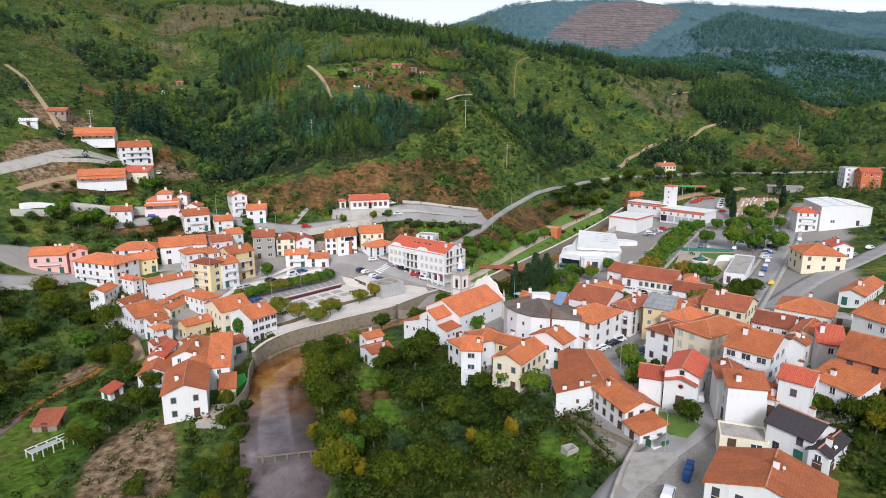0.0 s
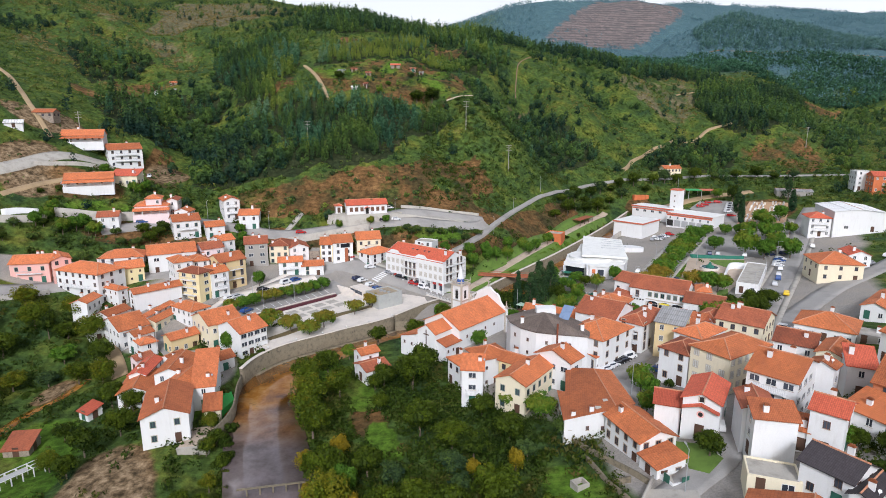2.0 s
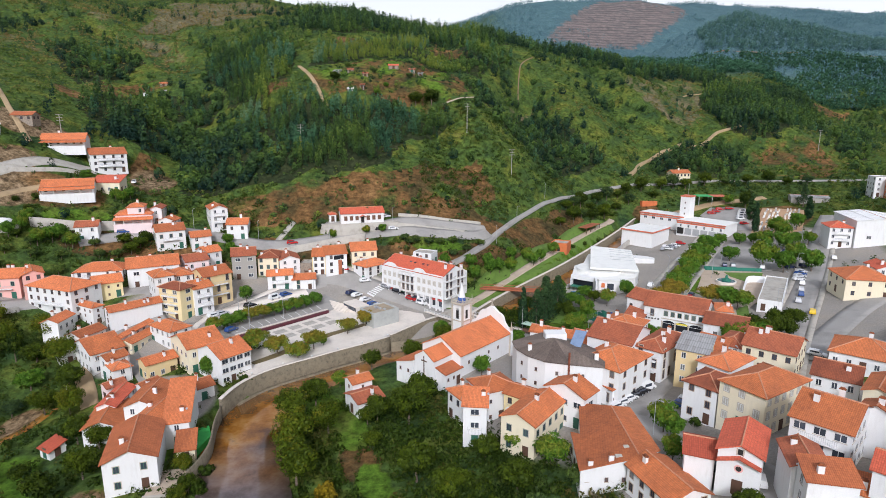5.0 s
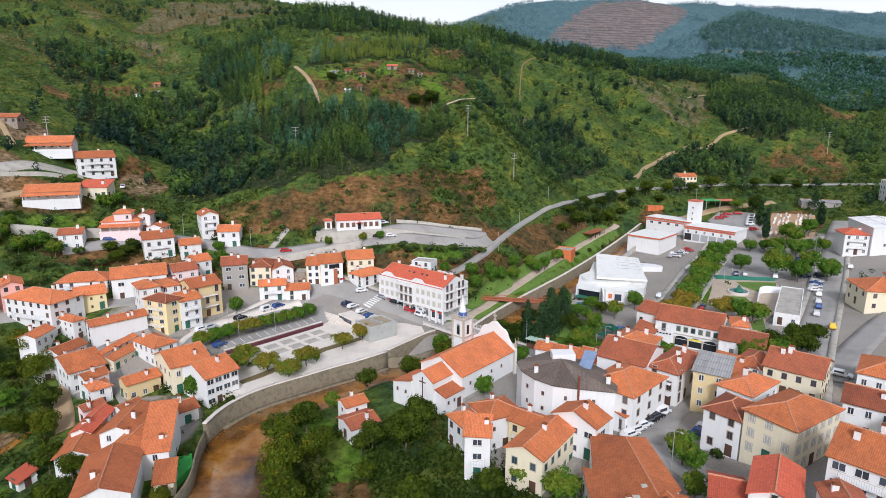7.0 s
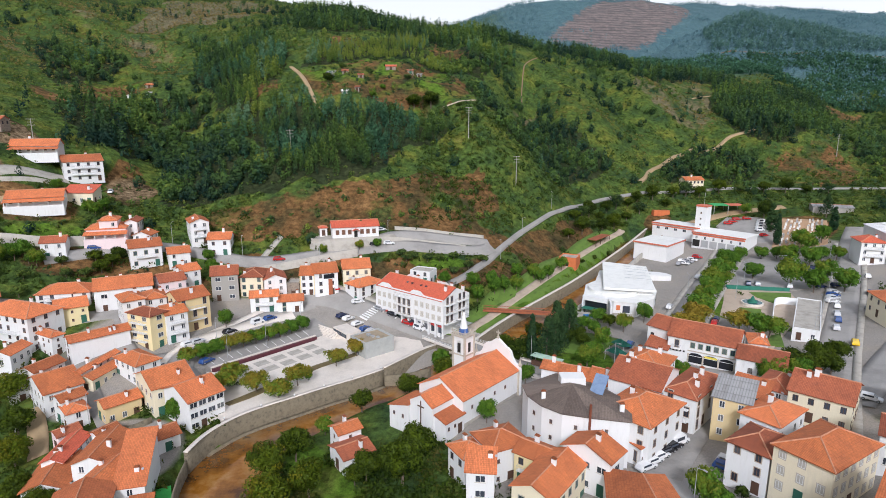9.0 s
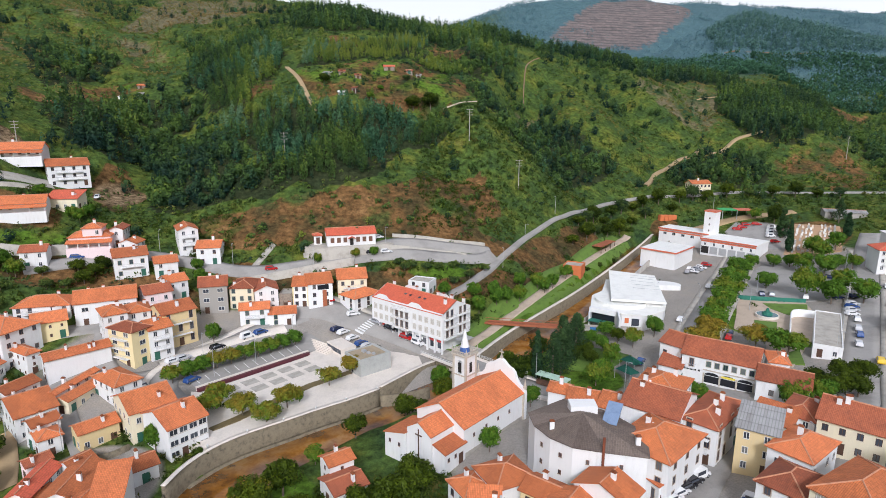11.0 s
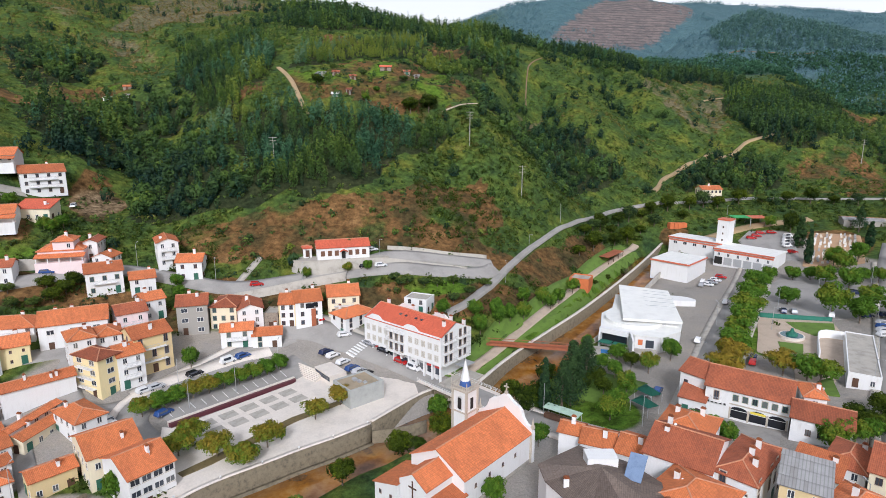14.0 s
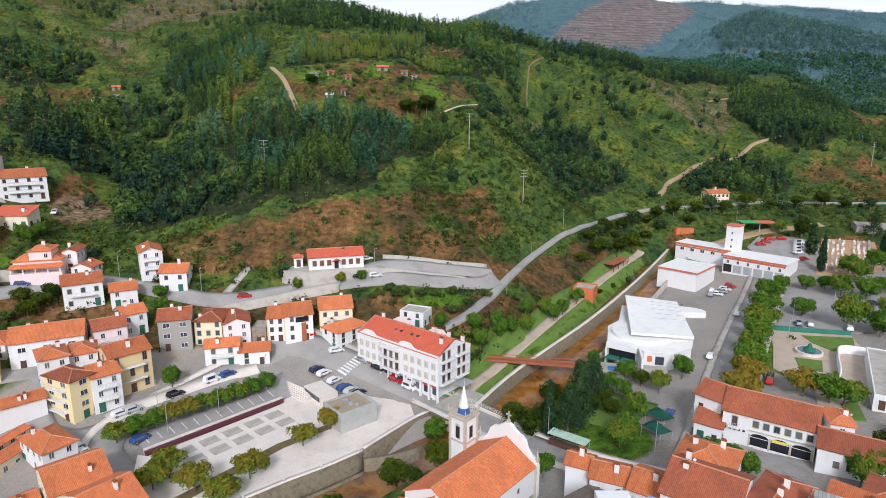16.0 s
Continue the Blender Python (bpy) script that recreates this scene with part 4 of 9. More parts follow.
def house(x, y, turn, w, d, base, low, high, roof="hip", wall="white", tile="orange", win="white", label="", chimneys=1,
          blank="", pitch=0.42, floors=0, balconies="", trim=None, doors=True, over=0.4, every=2.35, category="house", veranda=0, dish=None):
    """A house: w along its front (local -y), d deep; base is the street level, low the lowest ground, high the eaves."""
    rng = random.Random(int(x * 13 + y * 7 + 1000))
    root = thing("house", pose(x, y, base, 0, 0, turn), label, category)
    h, down = high - base, min(low - base, 0) - 1.0
    if roof in ("s1", "s2"):
        pitch = min(pitch, 0.3)
    part("wall", wall_of(roof, w, d, down, h, pitch), WALL[wall], root)
    bm, lines = roof_of(roof, w, d, h, pitch, over if roof != "flat" else 0)
    part("roof", bm, (TILE["grey"] if tile == "grey" else CONCRETE) if roof == "flat" else TILE[tile], root)
    ridge_caps(lines, TILE[tile], root)
    a, b = w / 2, d / 2
    if roof != "flat":
        e = 0.14
        sides = [(-a - e, -b - e, h - 0.22, a + e, -b - 0.002, h - 0.02), (-a - e, b + 0.002, h - 0.22, a + e, b + e, h - 0.02)]
        if roof in ("hip", "g2"):
            sides = [] if roof == "g2" else sides
            sides += [(-a - e, -b, h - 0.22, -a - 0.002, b, h - 0.02), (a + 0.002, -b, h - 0.22, a + e, b, h - 0.02)]
        for side in sides:
            boxes("cornice", [side], trim or WALL["white"], root)
    if trim:
        for s in (-0.97, 0.97):
            boxes("corner_trim", [(s * a - 0.2, -b - 0.03, down, s * a + 0.2, -b - 0.003, h - 0.24)], trim, root)
    n = floors or max(1, round(h / 3.0))
    step = h / n
    faces = {"f": (w, 0, -b, 0), "r": (d, a, 0, 90), "l": (d, -a, 0, -90), "k": (w, 0, b, 180)}
    for key, (length, cx, cy, ang) in faces.items():
        world_side = math.sin(radians(turn + ang - 90))
        if key in blank or world_side > 0.25:
            continue
        count = max(1, int((length - 0.6) / every))
        dirx, diry = math.cos(radians(ang)), math.sin(radians(ang))
        door_at = rng.randrange(count)
        for f in range(n):
            for i in range(count):
                o = (i - (count - 1) / 2) * length / count
                px, py = cx + o * dirx, cy + o * diry
                zz = f * step + 0.85 * min(1, step / 2.6)
                if f == 0 and doors and i == door_at:
                    share("door", rng.choice(DOORS[:2] + DOORS[:1]), root, pose(px, py, 0.02, 0, 0, ang))
                elif rng.random() < 0.93:
                    add_window(root, win, px, py, min(zz, h - 1.7) if h > 2.5 else 0.7, ang)
    if veranda:
        z = veranda * step + 2.3 if n > 1 else h - 0.3
        bm = bmesh.new()
        uvl = bm.loops.layers.uv.new("UVMap")
        slab(bm, uvl, [(-a - 0.6, -b - 2.8, z - 0.75), (a + 0.6, -b - 2.8, z - 0.75), (a + 0.6, -b - 0.003, z), (-a - 0.6, -b - 0.003, z)], 0.14)
        part("veranda_roof", bm, TILE[tile], root)
        boxes("terrace", [(-a - 0.4, -b - 2.7, down, a + 0.4, -b - 0.003, veranda * step + 0.02)], WALL[wall], root)
        for k in np.linspace(-a, a, 5):
            boxes("post", [(k - 0.12, -b - 2.6, veranda * step + 0.02, k + 0.12, -b - 2.36, z - 0.74)], WALL["white"], root)
    for f in balconies:
        balcony(root, -w * 0.32, w * 0.32, int(f) * step + 0.05, -b)
    for i in range(chimneys):
        cx, cy = (rng.uniform(-0.7, 0.7) * a, rng.uniform(-0.55, 0.55) * b)
        if roof == "g1":
            top = h + (b - abs(cy)) * pitch
        elif roof == "g2":
            top = h + (a - abs(cx)) * pitch
        elif roof == "hip":
            top = h + min(a - abs(cx), b - abs(cy)) * pitch
        elif roof == "flat":
            top = h - 0.2
        else:
            top = h + (cy + b) * pitch
        if roof != "flat" and i == 0 and rng.random() < (0.22 if dish is None else dish):
            satellite_dish(root, cx + 0.9, cy, top + 0.75 - abs(pitch) * 0.9)
        chimney(root, cx, cy, top, rng.uniform(0.9, 1.6), material=WALL["white"])
    return root


# ---- the houses of the town ----
house(37.9, 146.4, -46, 10.3, 13.3, 3.7, 2.9, 12.0, "hip", "white", "old", label="white rendered house with a weathered orange tiled roof", win="granite", floors=3, chimneys=1, every=3.2)
house(34.0, 143.9, -63, 11.0, 2.0, 3.6, 2.9, 7.7, "s2", "white", "orange", label="white rendered house with a bright orange tiled roof", chimneys=0, win="tall")
house(26.2, 135.2, -42, 8.9, 5.2, 2.9, 2.2, 9.9, "g2", "white", "old", label="white rendered house with a weathered orange tiled roof", win="wide", floors=2, chimneys=1)
house(35.0, 105.7, -72, 10.3, 7.3, 4.2, 3.9, 9.0, "g1", "white", "old", label="old whitewashed wing with stone-framed windows and weathered roof", win="granite", floors=2, chimneys=1, every=2.2)
house(18.0, 130.2, -36, 7.1, 12.9, 1.2, 0.3, 8.1, "g2", "cream", "old", label="cream rendered house with a weathered orange tiled roof", win="green", floors=2)
house(6.8, 132.7, -6, 4.6, 4.9, 0.0, -0.7, 8.3, "s1", "white", "orange", label="white rendered house with a bright orange tiled roof", floors=3, chimneys=1, balconies="1", win="wide")
house(11.0, 142.6, -64, 7.4, 7.8, 0.5, 0.5, 7.5, "hip", "white", "old", label="white rendered house with a weathered orange tiled roof", floors=2, win="small")
house(5.2, 141.6, -60, 5.6, 5.6, -0.2, -0.2, 6.0, "hip", "white", "old", label="white rendered house with a weathered orange tiled roof", floors=2, win="dark")
house(16.9, 138.3, -38, 5.6, 5.5, 1.6, 1.1, 7.5, "g1", "yellow", "old", label="yellow rendered house with a weathered orange tiled roof", floors=2, win="dark", balconies="1")
house(52.1, 156.9, -44, 6.8, 14.5, 4.0, 3.4, 11.6, "hip", "white", "brown", label="white rendered house with a brown-red tiled roof", floors=3, win="tall", balconies="12", chimneys=3)
house(42.7, 159.6, -37, 10.6, 12.7, 3.5, 2.5, 12.5, "g1", "white", "brown", label="white rendered house with a brown-red tiled roof", floors=3, blank="f", chimneys=2)
house(46.2, 167.9, -36, 9.1, 10.8, 3.2, 2.4, 12.0, "hip", "white", "old", label="white rendered house with a weathered orange tiled roof", floors=3, chimneys=2)
house(26.0, 172.6, -26, 4.1, 4.8, 1.7, 1.2, 8.5, "g1", "white", "old", label="white rendered house with a weathered orange tiled roof", floors=2, blank="f")
house(30.4, 169.1, -24, 5.9, 6.5, 2.2, 1.5, 8.5, "g1", "white", "old", label="white rendered house with a weathered orange tiled roof", floors=2, win="small")
house(35.8, 165.6, -33, 4.5, 8.0, 2.6, 2.1, 9.0, "g1", "white", "old", label="white rendered house with a weathered orange tiled roof", floors=2, win="small")
house(56.7, 149.1, -33, 6.5, 7.6, 4.9, 4.2, 13.3, "s1", "ochre", "grey", label="ochre-yellow rendered house with a grey corrugated roof", floors=3, win="white", chimneys=0, pitch=0.2)
house(60.7, 142.8, -52, 6.8, 10.5, 5.5, 4.7, 12.9, "hip", "white", "orange", label="white rendered house with a bright orange tiled roof", floors=2)
house(53.2, 132.8, -50, 6.7, 8.8, 5.4, 4.6, 12.9, "hip", "white", "brown", label="white rendered house with a brown-red tiled roof", floors=3, win="granite", every=2.1, chimneys=0)
house(60.3, 126.9, -58, 8.8, 14.1, 7.6, 5.5, 15.6, "hip", "cream", "old", label="large cream institutional house with a weathered orange hipped roof", floors=3, win="blind", every=2.2, chimneys=0)
house(76.5, 152.8, -41, 10.7, 11.5, 6.8, 5.4, 12.7, "g1", "cream", "brown", label="cream rendered house with a brown-red tiled roof", floors=2, chimneys=3, win="dark")
house(71.0, 159.4, -45, 6.1, 10.0, 5.3, 4.7, 10.8, "hip", "white", "brown", label="white rendered house with a brown-red tiled roof")
house(64.1, 157.2, -44, 6.9, 5.5, 5.0, 4.3, 10.0, "s1", "white", "orange", label="white rendered house with a bright orange tiled roof")
house(60.8, 108.7, -46, 8.1, 11.8, 10.8, 9.1, 18.8, "g1", "white", "old", label="white rendered house with a weathered orange tiled roof", floors=3, balconies="12", win="wide", chimneys=2)
house(68.6, 109.4, -48, 4.0, 3.1, 11.1, 10.4, 19.1, "g2", "white", "old", label="white rendered house with a weathered orange tiled roof", blank="f", floors=2)
house(77.9, 113.7, -25, 4.5, 6.2, 11.6, 10.4, 17.6, "s1", "white", "red", label="white rendered house with a red tiled roof")
house(60.4, 94.1, -43, 4.7, 6.4, 11.6, 10.9, 18.7, "g1", "white", "red", label="white rendered house with a red tiled roof", floors=2, win="brown", every=4, chimneys=1)
house(51.1, 93.8, -12, 6.1, 3.9, 10.3, 8.8, 17.5, "s1", "white", "orange", label="white rendered house with a bright orange tiled roof", blank="f", floors=3, chimneys=1)
house(51.3, 99.4, -16, 4.8, 6.8, 10.0, 8.8, 17.0, "g2", "white", "brown", label="white rendered house with a brown-red tiled roof")
house(57.2, 95.4, -35, 2.0, 3.5, 11.0, 10.6, 14.5, "s1", "white", "old", label="white rendered house with a weathered orange tiled roof")
house(41.1, 109.4, -22, 4.3, 6.3, 7.0, 5.9, 12.5, "g1", "white", "red", label="white rendered house with a red tiled roof", blank="f", chimneys=0)
house(54.9, 83.5, -58, 6.7, 6.8, 10.7, 9.7, 15.5, "g1", "white", "black", label="white rendered house with a dark slate-coloured roof", floors=2, win="dark", chimneys=1, pitch=0.5)
house(56.8, 79.6, -52, 2.6, 7.4, 10.9, 10.5, 14.5, "g2", "white", "black", label="white rendered house with a dark slate-coloured roof", floors=2, win="white", chimneys=1, pitch=0.5)
house(44.6, 72.6, -36, 14.4, 10.2, 9.7, 7.4, 13.0, "g2", "white", "old", label="wide white house with a weathered orange gabled roof", floors=2, win="dark", pitch=0.3, chimneys=1)
house(48.0, 87.1, -20, 7.0, 5.2, 9.8, 8.1, 12.3, "flat", "cream", "orange", label="cream cement house with a sandy flat terrace roof", win="wide", chimneys=0)
house(76.8, 100.0, -49, 7.5, 12.9, 13.1, 12.0, 20.5, "g1", "brick", "old", label="unfinished orange brick house with dark openings and tiled roof", win="dark", floors=3)
house(67.9, 93.9, -65, 8.1, 5.7, 12.6, 11.8, 17.6, "s1", "white", "old", label="white rendered house with a weathered orange tiled roof")
house(94.3, 148.2, -39, 12.6, 11.4, 9.5, 7.4, 13.0, "hip", "white", "old", label="white rendered house with a weathered orange tiled roof")
house(102.2, 143.5, -36, 6.4, 5.7, 9.6, 9.3, 12.0, "flat", "grey", "orange", label="grey cement house with a flat roof")
house(98.0, 125.3, -71, 8.2, 10.4, 11.9, 10.6, 18.4, "g1", "white", "old", label="white rendered house with a weathered orange tiled roof")
house(119.5, 164.0, -48, 5.9, 20.6, 10.2, 9.2, 13.7, "g2", "white", "old", label="white rendered house with a weathered orange tiled roof")
house(76.9, 131.5, -38, 7.7, 8.5, 9.2, 7.6, 15.2, "g1", "white", "brown", label="white rendered house with a brown-red tiled roof")
house(78.6, 122.0, -44, 4.3, 9.3, 10.4, 9.4, 16.9, "g2", "cream", "old", label="cream rendered house with a weathered orange tiled roof")
house(131.5, 205.0, -12, 13.4, 13.0, 8.8, 6.5, 14.7, "hip", "cream", "orange", label="cream rendered house with an orange tiled hipped roof", floors=2, win="dark", every=4)
house(161.3, 264.1, -15, 8.4, 10.0, 11.5, 10.2, 19.5, "hip", "white", "red", label="white rendered house with a red tiled roof", floors=3, balconies="12")
house(169.9, 262.0, -15, 8.3, 8.0, 13.0, 11.6, 18.5, "hip", "white", "red", label="white rendered house with a red tiled roof")
house(176.2, 266.0, -14, 19.3, 24.0, 14.7, 11.5, 22.7, "g2", "white", "white", label="big white sports hall with a low white metal roof", floors=1, win="wide", chimneys=0, pitch=0.12, every=7, category="sports hall")
house(218.8, 323.5, -14, 7.4, 9.0, 23.5, 22.2, 33.5, "flat", "white", "orange", label="white rendered house with a flat roof", floors=4, chimneys=0)
house(221.7, 313.2, -14, 9.2, 9.0, 23.7, 22.0, 32.1, "g1", "terracotta", "red", label="orange-rendered apartment house with a red roof", floors=3, chimneys=0)
house(145.3, 215.0, -12, 6.8, 9.0, 10.4, 9.2, 14.9, "g2", "white", "red", label="white rendered house with a red tiled roof")
house(107.2, 209.5, -32, 6.6, 32.0, 5.5, 5.0, 9.0, "flat", "white", "orange", label="long white flat-roofed building with a grey concrete roof", blank="lr", chimneys=0)
house(60.5, 195.1, -50, 5.7, 9.0, 2.8, 2.3, 10.8, "g1", "white", "brown", label="white civic side wing with a brown-red roof", floors=2, win="dark", chimneys=0, every=1.9)
house(57.0, 190.0, -36, 5.3, 5.0, 2.8, 2.3, 6.8, "s1", "white", "brown", label="white rendered house with a brown-red tiled roof", floors=1, win="dark", chimneys=0, every=1.8)
house(76.9, 176.7, -33, 10.3, 9.0, 5.1, 4.1, 9.3, "g1", "white", "brown", label="white rendered house with a brown-red tiled roof", floors=1, win="dark", chimneys=0, every=1.9)
house(79.4, 184.6, -20, 4.1, 7.0, 4.6, 4.1, 10.6, "hip", "white", "orange", label="white rendered house with a bright orange tiled roof")
school = house(-32.4, 259.3, 16, 16.7, 8.0, 21.8, 18.1, 25.7, "g1", "white", "red", label="long low white school with a red tiled roof", floors=1, blank="f", chimneys=0, category="school")
for x in (-6.6, -4.4, -2.2, 2.2, 4.4, 6.6):
    boxes("window_surround", [(x - 0.78, -4.03, 0.95, x + 0.78, -4.003, 2.95)], WALL["white"], school)
    boxes("window", [(x - 0.64, -4.06, 1.08, x + 0.64, -4.031, 2.82)], FRAME_BROWN, school, "brown shuttered window")
boxes("doorway", [(-0.6, -4.03, 0.05, 0.6, -4.003, 2.4)], DARK, school)
bm = bmesh.new()
uvl = bm.loops.layers.uv.new("UVMap")
slab(bm, uvl, [(-1.3, -5.6, 2.55), (0.0, -5.6, 3.2), (0.0, -4.004, 3.2), (-1.3, -4.004, 2.55)], 0.14)
slab(bm, uvl, [(0.0, -5.6, 3.2), (1.3, -5.6, 2.55), (1.3, -4.004, 2.55), (0.0, -4.004, 3.2)], 0.14)
part("porch_roof", bm, TILE["red"], school, "small red gabled porch roof")
for x in (-1.15, 1.15):
    boxes("porch_post", [(x - 0.1, -5.5, -0.6, x + 0.1, -5.3, 2.46)], WALL["white"], school)
house(-43.7, 258.0, 18, 2.7, 3.0, 22.0, 20.6, 25.0, "hip", "white", "red", label="white rendered house with a red tiled roof", floors=1, chimneys=0, win="small")
house(-70.2, 229.5, 18, 8.0, 9.0, 7.0, 7.0, 15.7, "g1", "grey", "brown", label="grey cement house with a brown-red tiled roof", floors=3, win="wide", every=2.6, chimneys=2)
house(-62.0, 233.8, 5, 7.2, 10.0, 6.8, 6.8, 14.1, "hip", "cream", "brown", label="cream rendered house with a brown-red tiled roof", floors=3, win="green", every=2.2)
house(-55.5, 233.2, 21, 6.9, 9.0, 6.4, 6.2, 13.4, "g2", "white", "brown", label="white rendered house with a brown-red tiled roof", floors=3, win="white", every=2.8)
house(-48.9, 234.2, 1, 4.0, 6.0, 6.5, 6.5, 11.5, "flat", "stone", "orange", label="ruined stone house with a flat roof", floors=2, win="dark", chimneys=0, every=1.8)
house(-44.9, 236.9, 7, 4.6, 9.0, 6.6, 6.6, 13.8, "g1", "white", "old", label="white rendered house with a weathered orange tiled roof", floors=3, win="dark", every=1.7, trim=WALL["yellow"])
panelled = house(-39.8, 237.6, 20, 7.6, 10.0, 6.8, 6.1, 14.5, "g1", "white", "old", label="white rendered house with a weathered orange tiled roof", floors=3, win="dark", every=2.4)
boxes("panel", [(0.6, -5.12, 0.0, 1.9, -5.004, 5.4)], CORTEN, panelled, "tall rust-red steel panel")
boxes("strip_window", [(-0.9, -5.09, 5.6, 2.6, -5.004, 7.1)], DARK_GLASS, panelled)
house(-29.9, 242.4, 14, 9.2, 10.0, 8.7, 7.8, 14.8, "g1", "cream", "orange", label="cream rendered house with a bright orange tiled roof", floors=2, win="dark", balconies="1")
house(-25.9, 236.3, -44, 7.4, 10.9, 4.6, 4.6, 10.4, "hip", "white", "orange", label="white rendered house with a bright orange tiled roof", floors=3, win="dark", every=3)
house(-6.4, 241.6, -22, 7.4, 6.0, 9.0, 6.5, 13.6, "flat", "white", "orange", label="unfinished pale house with a flat concrete roof", floors=2, win="dark", chimneys=0)
house(-56.5, 225.0, 15, 8.4, 6.0, 4.2, 4.2, 9.5, "g1", "white", "orange", label="white rendered house with a bright orange tiled roof", floors=2, win="green", balconies="1", every=3)
house(-48.6, 226.5, 13, 7.7, 6.0, 3.7, 3.7, 7.7, "g1", "white", "orange", label="white rendered house with a bright orange tiled roof", floors=2, win="green", every=3.2)
house(-81.2, 199.8, -25, 8.8, 5.9, 2.2, 2.2, 12.2, "hip", "yellow", "brown", label="yellow four-storey corner house with white balconies and brown-red hipped roof", floors=4, win="wide", balconies="123", every=3.0, chimneys=0)
house(-76.6, 203.9, 45, 5.9, 8.0, 2.8, 2.6, 11.3, "g1", "white", "old", label="white rendered house with a weathered orange tiled roof", floors=3, balconies="12")
house(-74.8, 211.0, 46, 9.1, 9.0, 3.8, 3.5, 13.6, "g1", "ochre", "orange", label="ochre-yellow rendered house with a bright orange tiled roof", floors=3, win="tall", balconies="12", every=2.6)
house(-89.1, 206.6, 39, 5.8, 8.0, 5.3, 5.3, 14.3, "hip", "white", "old", label="white rendered house with a weathered orange tiled roof")
house(-84.9, 211.6, 32, 5.7, 8.0, 5.4, 5.4, 13.4, "hip", "white", "old", label="white rendered house with a weathered orange tiled roof")
house(-97.0, 218.1, 27, 15.5, 11.0, 8.1, 8.1, 14.9, "g1", "white", "orange", label="white rendered house with a bright orange tiled roof", floors=2, win="wide", every=4.2, chimneys=2)
house(-85.7, 224.3, 38, 7.5, 8.0, 8.4, 8.3, 14.9, "g1", "palepink", "brown", label="pale pink rendered house with a brown-red tiled roof", floors=2, balconies="1")
house(-83.1, 231.1, 43, 6.1, 7.0, 10.3, 9.7, 16.3, "g1", "white", "orange", label="white rendered house with a bright orange tiled roof")
house(-90.1, 241.5, 30, 6.8, 7.0, 14.8, 14.3, 19.7, "g1", "white", "orange", label="white rendered house with a bright orange tiled roof")
house(-100.7, 240.0, 32, 9.7, 9.0, 15.4, 15.0, 22.3, "g1", "white", "orange", label="white rendered house with a bright orange tiled roof", floors=2, balconies="1", win="green")
house(-116.3, 247.7, 18, 12.2, 9.0, 20.6, 20.6, 27.0, "hip", "palepink", "orange", label="pale pink rendered house with a bright orange tiled roof", floors=2, balconies="1", veranda=1)
house(-115.1, 247.0, 18, 5.6, 7.0, 20.8, 20.8, 29.8, "hip", "palepink", "orange", label="pale pink rendered house with a bright orange tiled roof", floors=3)
house(-110.4, 253.7, 12, 4.1, 8.0, 22.2, 22.2, 28.2, "g2", "white", "brown", label="white rendered house with a brown-red tiled roof")
house(-104.7, 249.7, 1, 6.0, 6.0, 19.6, 19.6, 24.1, "g2", "white", "old", label="white rendered house with a weathered orange tiled roof")
house(-88.1, 254.8, 30, 6.2, 10.0, 20.1, 18.8, 28.1, "g2", "white", "old", label="white rendered house with a weathered orange tiled roof", floors=3, win="white", balconies="12")
house(-78.3, 249.9, 10, 7.6, 8.0, 16.9, 16.7, 22.9, "g1", "white", "orange", label="white rendered house with a bright orange tiled roof", floors=2, win="brown")
house(-162.8, 285.4, 20, 17.0, 11.0, 47.4, 47.4, 52.9, "g1", "white", "orange", label="white rendered house with a bright orange tiled roof", floors=2, win="dark", balconies="", chimneys=1, veranda=1)
house(-147.2, 288.1, 38, 14.0, 11.0, 38.6, 38.6, 46.6, "g1", "white", "orange", label="white rendered house with a bright orange tiled roof", floors=3, balconies="12", win="dark", every=3.2)
house(-143.6, 253.5, 24, 17.0, 10.0, 31.5, 31.5, 36.9, "g1", "white", "orange", label="white rendered house with a bright orange tiled roof", floors=2, balconies="", win="dark", chimneys=1, veranda=1)
house(-134.3, 264.6, 5, 10.8, 7.0, 32.7, 32.7, 36.9, "s1", "cream", "red", label="cream rendered house with a red tiled roof")
house(-127.0, 234.6, 20, 7.1, 7.0, 19.1, 19.1, 24.7, "g1", "white", "brown", label="white rendered house with a brown-red tiled roof")
house(-135.2, 202.1, 12, 11.5, 9.0, 8.2, 8.2, 15.0, "g1", "pink", "orange", label="salmon pink rendered house with a bright orange tiled roof", floors=2, win="green", every=3.6, balconies="1", chimneys=2)
house(-127.8, 203.6, 38, 5.5, 9.0, 8.0, 7.6, 15.8, "g2", "pink", "orange", label="salmon pink rendered house with a bright orange tiled roof", floors=3, win="dark", every=2.4)
house(-115.4, 199.2, -20, 18.1, 10.3, 3.1, 3.1, 13.0, "hip", "white", "orange", label="white rendered house with a bright orange tiled roof", floors=4, win="brown", every=2.8, balconies="2")
house(-112.9, 216.0, 14, 14.2, 9.0, 9.5, 9.5, 13.7, "hip", "white", "orange", label="white rendered house with a bright orange tiled roof", floors=2, win="dark", balconies="1")
house(-106.5, 206.5, 35, 7.9, 8.0, 7.1, 6.2, 12.1, "g1", "yellow", "orange", label="yellow rendered house with a bright orange tiled roof", floors=2, win="small")
house(-105.7, 193.8, -29, 10.2, 3.3, 2.4, 2.4, 8.4, "hip", "white", "orange", label="white rendered house with a bright orange tiled roof", floors=3, win="small")
house(-92.0, 193.8, -46, 5.1, 14.4, 1.4, 1.4, 8.0, "g2", "white", "orange", label="white rendered house with a bright orange tiled roof", blank="r", floors=3, chimneys=3, win="brown")
